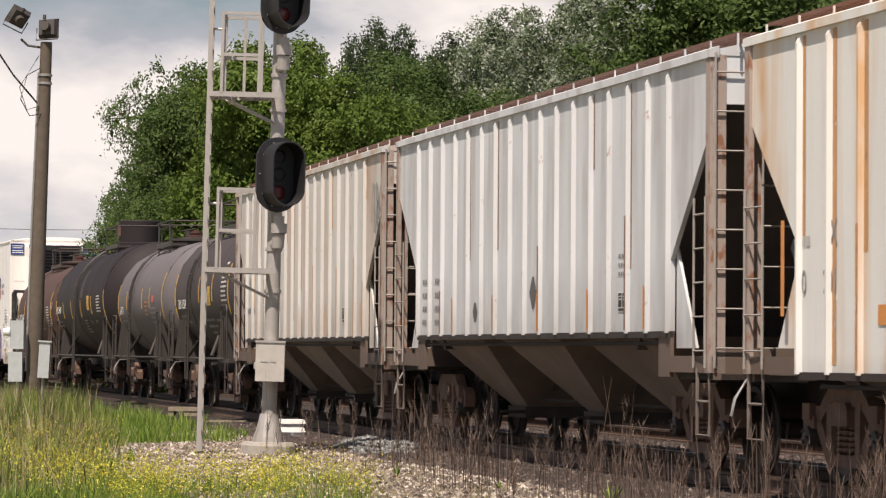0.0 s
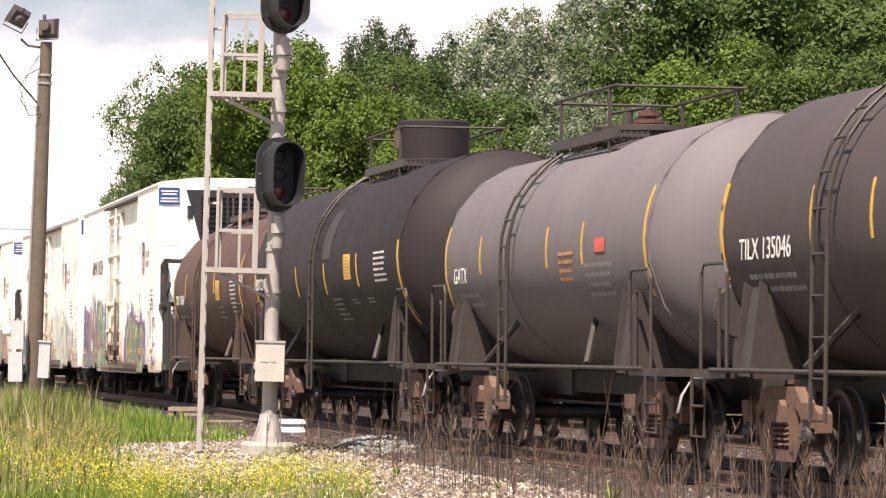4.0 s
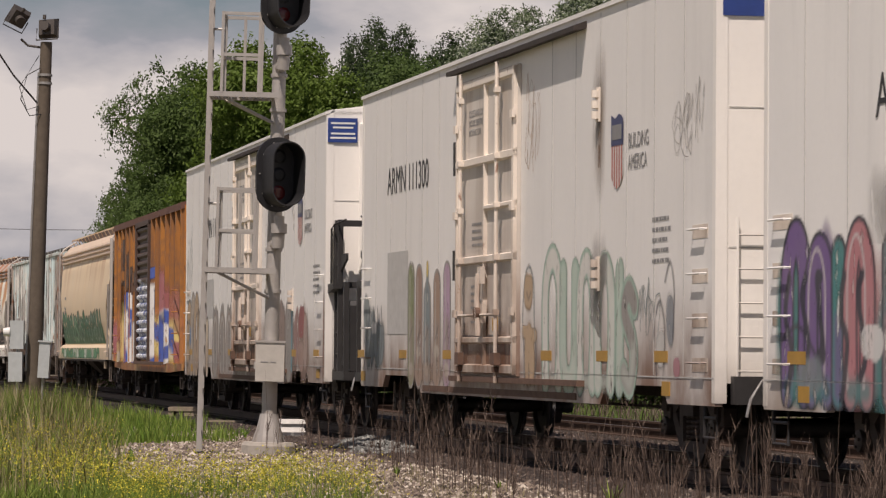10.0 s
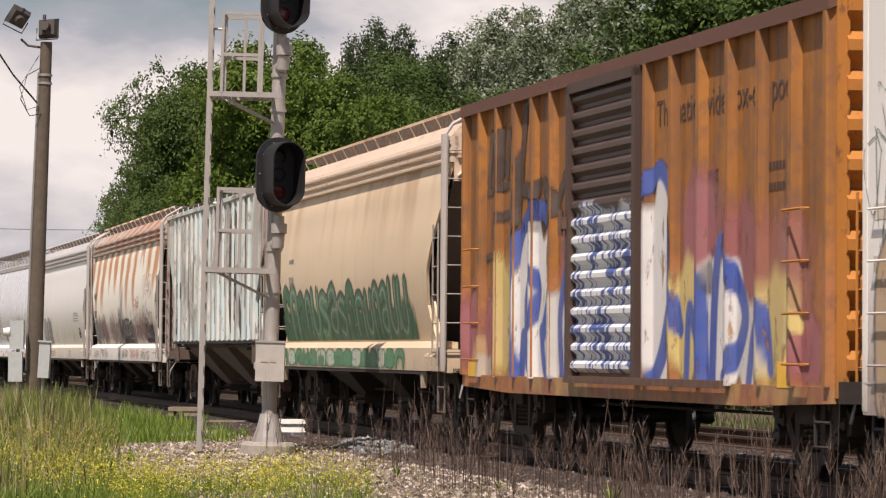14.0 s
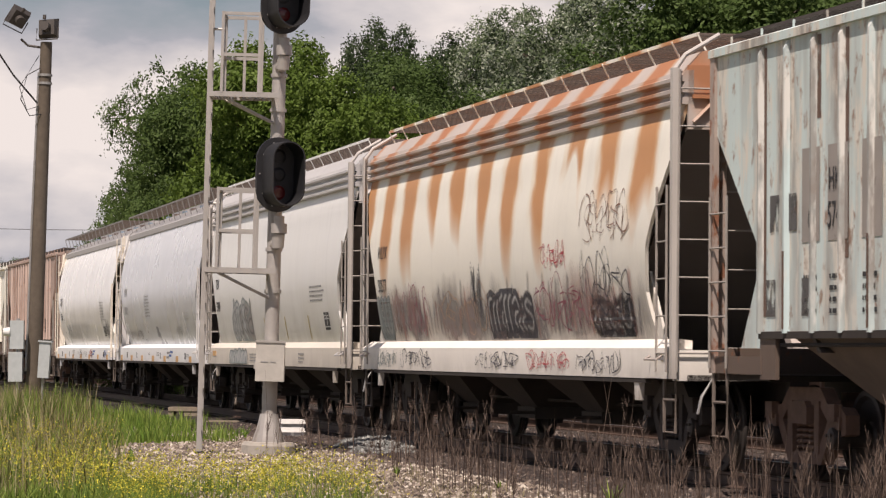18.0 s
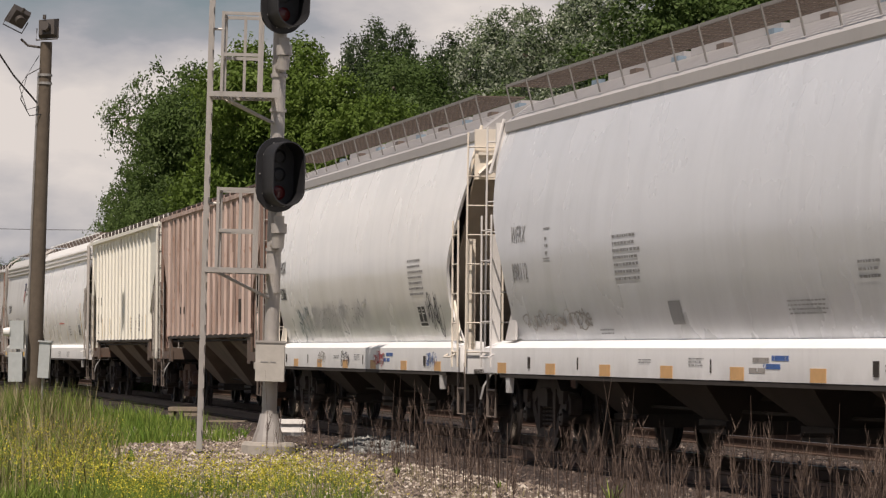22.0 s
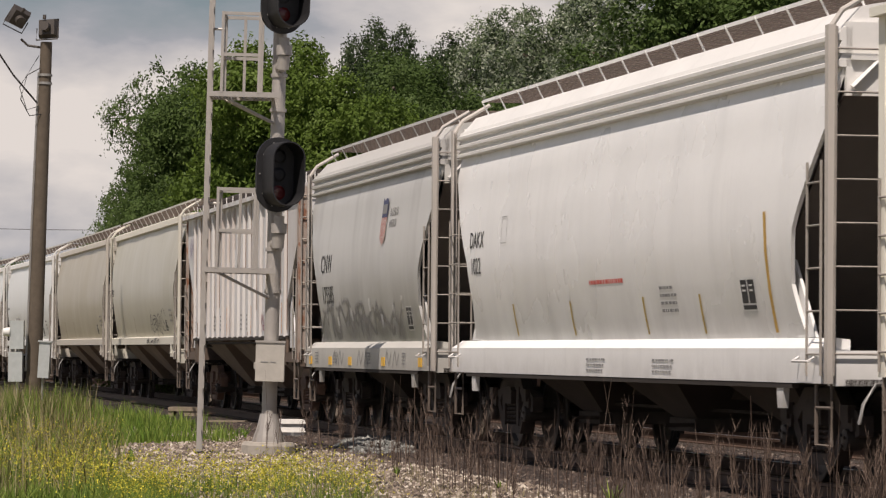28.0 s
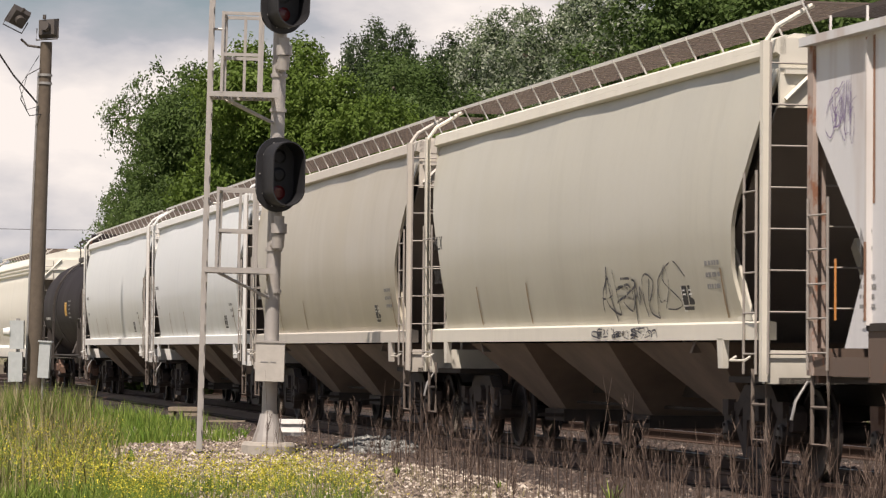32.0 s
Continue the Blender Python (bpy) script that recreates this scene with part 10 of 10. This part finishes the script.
bars("stencil", car, M_GREYTX, -5.44, 2.42, 0.14, 0.26, 3, sf, seed=11)
tag_mark(car, -7.0, -3.9, 1.52, 1.74, sf, SP["grey"], 64, 0.035, "faint smudged grey scrawl", 12)
car, sf, e = smooth_hopper(18.2, "white smooth-sided hopper car with smeared grey graffiti", paint("bright_white_paint", (0.88, 0.88, 0.87), 0.22, 0.05, dirt=((0.40, 0.38, 0.37), 0.5, 1.3, 2.4)), paint("white_sill_paint_three", (0.86, 0.86, 0.851), 0.45, 0.06), bands=False, zt=4.16, cap=CAP_GREY, board=WALK_T, trim=paint("cream_trim_paint", (0.782, 0.713, 0.609), 0.5, 0.1), inner=plain("tan_slope_steel", (0.36, 0.30, 0.24), 0.8, 0, 0.15, 2.0))
couple(car, -225.5, -243.7)
acf_marks(car, sf, "SHQX", "15086", -7.05, 4.75)
tag_mark(car, -4.2, 1.0, 1.5, 2.1, sf, SP["silver"], 61, 0.05, "smeared grey graffiti", 14)
tag_mark(car, -5.6, -4.5, 1.42, 2.1, sf, SP["slate"], 62, 0.05, "grey graffiti scrawl", 4)
tag_mark(car, 5.7, 6.6, 1.42, 2.2, sf, SP["dark"], 63, 0.05, "black graffiti scrawl", 4)
con_stencil(car, 5.1, 5.65, 1.6, 1.9, sf)
for k, x in enumerate((-2.9, -0.7, 2.2, 6.2)):
    tag_mark(car, x, x + 0.7, 1.04, 1.25, lambda z: -1.577, SP[("grey", "dark", "red", "blue")[k]], 70 + k, 0.03, "spray tag on the sill", 4)

# brown and cream ribbed hoppers
car, sf, e = ribbed_hopper(17.5, "faded reddish brown ribbed hopper car", paint("faded_brown_paint", (0.50, 0.375, 0.32), 0.6, 0.14, streak=((0.22, 0.12, 0.085), 0.75, 2.6, -0.5, 2.0), rust=((0.22, 0.12, 0.085), 0.08)), paint("brown_rib_paint", (0.52, 0.40, 0.345), 0.6, 0.2, streak=((0.22, 0.13, 0.095), 0.7, 3.5, -0.5, 2.0), rust=(RUST, 0.12)), zt=4.27, zb=1.58, n=18, post_m=paint("brown_post_paint", (0.26, 0.17, 0.135), 0.6, 0.2, rust=(RUST, 0.12)))
couple(car, -243.7, -261.2)
rib_rust(car, e, 18, 4.27, 1.58, 5, 0.8, M_RIBDARK, 0.10)
letters("car_number", "4128", 0.3, M_SEAM, car, -7.1, 1.95, -1.508, 0.8)
for x in (-4.6, -4.0):
    part("stencil_panel", patch(Shape(), x, x + 0.25, 2.05, 2.2, sf, 0.006), M_UNDER, car)
part("stencil_panel", patch(Shape(), 5.0, 5.35, 1.8, 2.25, sf, 0.006), M_UNDER, car)
orange_marks(car, (-1.6, 1.0, 4.2), lambda z: -1.52, 1.7, 2.2, plain("dull_orange_strip", (0.36, 0.17, 0.09), 0.6))
CREAM = paint("cream_white_paint", (0.828, 0.805, 0.713), 0.45, 0.06, rust=((0.4, 0.25, 0.13), 0.0))
car, sf, e = ribbed_hopper(17.1, "cream ribbed hopper car with white roof eaves", CREAM, CREAM, zt=4.22, zb=1.52, n=18, eave=True, board=paint("white_walk_paint", (0.805, 0.793, 0.759), 0.5), truck_m=M_TRUCK_DARK)
couple(car, -261.2, -278.3)
rib_rust(car, e, 18, 4.22, 1.52, 6, 0.10, M_RIBRUST, 0.03)
letters("reporting_mark", "GF", 0.34, M_BLACK, car, -6.6, 2.45, -1.508, 0.8)
letters("reporting_mark", "SX", 0.34, M_BLACK, car, -5.7, 2.45, -1.508, 0.8)
letters("car_number", "38", 0.34, M_BLACK, car, -6.6, 2.0, -1.508, 0.8)
letters("car_number", "78", 0.34, M_BLACK, car, -5.7, 2.0, -1.508, 0.8)
orange_marks(car, (-7.3, -4.6, -2.7, 0.0, 2.6, 6.1), lambda z: -1.552, 1.55, 2.1, M_YELLOW)
for k, x in enumerate((-6.4, -3.3, 0.9, 2.0, 4.5)):
    bars("stencil", car, M_GREYTX, x, 1.7, 0.4, 0.4, 5, sf, seed=80 + k)
con_stencil(car, 4.1, 4.4, 1.7, 2.15, sf)

# white and grey smooth-sided hoppers
car, sf, e = smooth_hopper(16.7, "clean white smooth-sided hopper car", paint("white_hopper_paint", (0.87, 0.87, 0.86), 0.25, 0.05, dirt=((0.38, 0.37, 0.37), 0.45, 1.3, 2.3)), paint("white_sill_paint_four", (0.86, 0.86, 0.851), 0.45, 0.05), trim=paint("white_trim_paint", (0.759, 0.747, 0.724), 0.5, 0.07))
couple(car, -278.3, -295.0)
letters("reporting_mark", "DAKX", 0.30, M_BLACK, car, -6.55, 2.60, sf, 0.95)
letters("car_number", "1022", 0.30, M_BLACK, car, -6.5, 2.26, sf, 0.95)
for a_, b_ in (((-4.78, 2.62), (-4.78, 2.95)), ((-4.52, 2.62), (-4.52, 2.95)), ((-4.79, 2.62), (-4.51, 2.62)), ((-4.79, 2.95), (-4.51, 2.95))):
    part("plate_box", ribbon(Shape(), [a_, b_], 0.010, sf, 0.008), M_GREYTX, car)
bars("notice", car, M_RED, -0.6, 2.02, 1.5, 0.12, 1, sf, seed=7)
bars("stencil", car, M_GREYTX, 2.2, 1.68, 0.6, 0.32, 4, sf, seed=8)
con_stencil(car, 5.03, 5.5, 1.66, 1.98, sf)
orange_marks(car, (-4.4, -1.6, 1.5, 3.6), sf, 1.45, 1.85, plain("mustard_strip_two", (0.45, 0.31, 0.06), 0.5), 0.06)
orange_marks(car, (5.9,), sf, 1.45, 2.6, plain("mustard_strip_three", (0.55, 0.33, 0.06), 0.5), 0.08)
bars("sill_stencil", car, M_GREYTX, -0.6, 1.04, 0.8, 0.18, 3, lambda z: -1.578)
bars("sill_stencil", car, M_GREYTX, 2.1, 1.04, 0.8, 0.18, 3, lambda z: -1.578)
car, sf, e = smooth_hopper(11.8, "short grimy grey hopper car with faded emblem", paint("grimy_grey_paint", (0.545, 0.545, 0.53), 0.32, 0.09, dirt=((0.16, 0.155, 0.15), 0.8, 1.3, 2.8), streak=((0.30, 0.29, 0.28), 0.4, 1.2, 1.0, 3.5)), paint("grey_sill_paint", (0.529, 0.517, 0.483), 0.5, 0.1, rust=((0.35, 0.22, 0.14), 0.03)), trim=paint("grey_band_paint", (0.529, 0.517, 0.494), 0.5, 0.08))
couple(car, -295.0, -306.8)
letters("reporting_mark", "CNW", 0.42, M_BLACK, car, -3.8, 2.52, sf, 0.95)
letters("car_number", "175585", 0.40, M_BLACK, car, -3.75, 2.02, sf, 0.9)
emblem(car, 1.35, 2.84, lambda z: sf(z) - 0.004, 0.85)
letters("slogan", "BUILDING\nAMERICA", 0.17, M_GREYTX, car, 1.95, 3.25, sf, 0.8)
for k, x in enumerate((-2.6, -1.3, 0.3, 1.2, 2.2, 2.9)):
    part("stencil_panel", patch(Shape(), x, x + 0.14, 1.6 + 0.13 * (k % 3), 1.8 + 0.13 * (k % 3), sf, 0.006), M_WHITE, car)
con_stencil(car, 3.2, 3.6, 1.55, 1.9, sf)
rs = random.Random(90)
canvas(car, -4.4, 3.4, 1.42, 2.3, sf, [line([(x + rs.uniform(-0.2, 0.3) + 0.25 * k, 1.5 + rs.uniform(0.0, 0.55)) for k in range(5)], rs.uniform(0.05, 0.09), (0.20, 0.195, 0.19), 0.55, 0.06) for x in [-4.1 + 0.42 * i for i in range(15)]] + [spot(-4.0 + 1.3 * i, 1.6, 0.7, 0.25, (0.25, 0.245, 0.24), 0.35, 0.5) for i in range(6)], "faint grey graffiti loops, mostly worn away")
canvas(car, -4.6, 3.6, 1.0, 1.29, lambda z: -1.576, [line([(x, 1.04), (x + 0.15, 1.24), (x + 0.3, 1.06), (x + 0.45, 1.2)], 0.04, (0.24, 0.235, 0.23), 0.6, 0.05) for x in (-2.6, -2.1, -0.4, 0.2, 1.9, 2.5)], "faint grey scrawl on the sill")
for x in (-4.9, -3.0, -1.2, 1.6, 4.4):
    part("reflector", Shape().box(x, x + 0.26, -1.586, -1.57, 1.03, 1.16), M_YELLOW, car)
for k, x in enumerate((-4.3, -2.55, 0.4, 3.2)):
    bars("sill_stencil", car, M_GREYTX, x, 1.06, 0.34, 0.2, 4, lambda z: -1.578, seed=160 + k)
car, sf, e = ribbed_hopper(17.1, "greyish white ribbed hopper car with rust-brown ribs", paint("greyish_white_paint", (0.64, 0.64, 0.65), 0.5, 0.08, streak=((0.34, 0.23, 0.165), 0.45, 2.2, 0.4, 4.0), rust=((0.38, 0.22, 0.14), 0.02)), paint("rusty_white_rib_paint", (0.62, 0.605, 0.59), 0.5, 0.12, streak=((0.30, 0.18, 0.12), 0.45, 1.8, 0.4, 3.6)), zt=4.12, zb=1.52, n=20, eave=True, post_m=POST_R, board=paint("white_walk_paint_two", (0.713, 0.69, 0.667), 0.5))
couple(car, -306.8, -323.9)
rib_rust(car, e, 20, 4.12, 1.52, 7, 0.75, M_RIBRUST, 0.09)
letters("reporting_mark", "NC", 0.30, M_GREYTX, car, -6.7, 2.15, -1.508, 0.7)
letters("reporting_mark", "XL", 0.30, M_GREYTX, car, -5.8, 2.15, -1.508, 0.7)
for k, x in enumerate((-6.7, -5.8, -3.5, -2.4, 0.6, 1.4)):
    bars("stencil", car, M_GREYTX, x, 1.65, 0.4, 0.35, 4, sf, seed=100 + k)
tag_mark(car, -7.6, -6.9, 3.1, 3.75, sf, SP["purple"], 91, 0.022, "purple spray tag", 4)
tag_mark(car, 3.2, 3.75, 1.58, 2.0, sf, SP["wine"], 92, 0.03, "purple spray tag", 3)
orange_marks(car, (-4.9, -1.0, 2.4, 6.3, -7.2), lambda z: -1.552, 1.55, 2.1, M_ORANGE)
con_stencil(car, 4.8, 5.1, 1.75, 2.15, sf)

for L, u0, label, rgb, sill, mark, num, tagged_ in (
        (16.6, -323.9, "weathered greenish grey smooth-sided hopper car with black tag", (0.48, 0.465, 0.395), (0.68, 0.65, 0.565), "FMLX", "2005", True),
        (16.5, -340.5, "dusty brownish grey smooth-sided hopper car", (0.42, 0.385, 0.31), (0.55, 0.51, 0.45), "", "", False),
        (17.2, -357.0, "pale white smooth-sided hopper car", (0.69, 0.715, 0.715), (0.75, 0.75, 0.73), "", "", False),
        (17.6, -374.2, "pale white smooth-sided hopper car with rusty roof edge", (0.69, 0.715, 0.705), (0.75, 0.74, 0.71), "", "", False)):
    car, sf, e = smooth_hopper(L, label, paint("hopper_paint_" + str(int(-u0)), rgb, 0.32, 0.07, dirt=((0.30, 0.25, 0.20), 0.35, 1.4, 2.6)), paint("sill_paint_" + str(int(-u0)), sill, 0.5, 0.07, rust=((0.4, 0.28, 0.18), 0.0)), thin=True, bands=False, zt=4.22, trim=paint("trim_paint_" + str(int(-u0)), tint(sill, 0.98), 0.5, 0.08, rust=((0.4, 0.28, 0.18), 0.01)), scallop=True, board=paint("walk_paint_" + str(int(-u0)), (0.58, 0.57, 0.54), 0.5))
    couple(car, u0, u0 - L)
    if mark:
        letters("reporting_mark", mark, 0.27, M_BLACK, car, -7.1, 2.64, sf, 0.95)
        letters("car_number", num, 0.27, M_BLACK, car, -7.08, 2.18, sf, 0.95)
        tag_mark(car, 1.2, 4.4, 1.58, 2.2, sf, SP["dark"], 95, 0.04, "black spray tag", 5)
        tag_mark(car, 1.4, 4.0, 1.40, 1.53, lambda z: -1.562, SP["dark"], 96, 0.03, "black spray tag on the sill", 6)
    else:
        for z in (2.2, 2.65):
            bars("faded_mark", car, M_GREYTX, -7.0, z, 0.6, 0.2, 1, sf, seed=int(-u0))
    con_stencil(car, 4.75, 5.2, 1.68, 1.96, sf)
    bars("stencil", car, M_GREYTX, 5.7, 1.9, 0.5, 0.35, 3, sf, seed=int(-u0) + 1)
    orange_marks(car, (-4.6, -1.9, 6.2), sf, 1.6, 2.1, plain("brown_strip_" + str(int(-u0)), (0.26, 0.18, 0.10), 0.6), 0.05)
car, sf = tank_car(14.2, "black tank car between pale hopper cars", K_TANK, 1.52, 2.56, 5.9, None, 0, T_TRIM, (), (-1.3, 1.6), "housing", -0.9, yel=1.5)
couple(car, -391.8, -406.0)
tank_notes(car, sf, [(-4.8, 2.2, 1.4, 0.2, 1, M_WHITE), (2.6, 2.2, 0.7, 0.6, 5, M_GREYTX)])
car, sf, e = smooth_hopper(17.0, "cream-white smooth-sided hopper car behind the tank car", paint("cream_hopper_paint", (0.782, 0.759, 0.667), 0.5, 0.07, dirt=((0.34, 0.28, 0.22), 0.4, 1.3, 2.6)), paint("cream_sill_paint", (0.805, 0.782, 0.713), 0.5, 0.07))
couple(car, -406.0, -423.0)


# ---------------------------------------------------------------- motion of the train
def motions():
    for car, u, half in CARS:
        walk(car, [(t, car_pose(u + run(t), half)) for t in range(33)])
    # the wheels roll without slipping; all share one turning
    lead = TURN[0]
    walk(lead, [(k / FPS, pose(0, 0, 0, 0, math.degrees(run(k / FPS) / 0.46), 0)) for k in range(32 * FPS + 1)])
    for w in TURN[1:]:
        w.rotation_mode = "QUATERNION"
        w.animation_data_create()
        w.animation_data.action = lead.animation_data.action
        w.animation_data.action_slot = lead.animation_data.action_slot


motions()
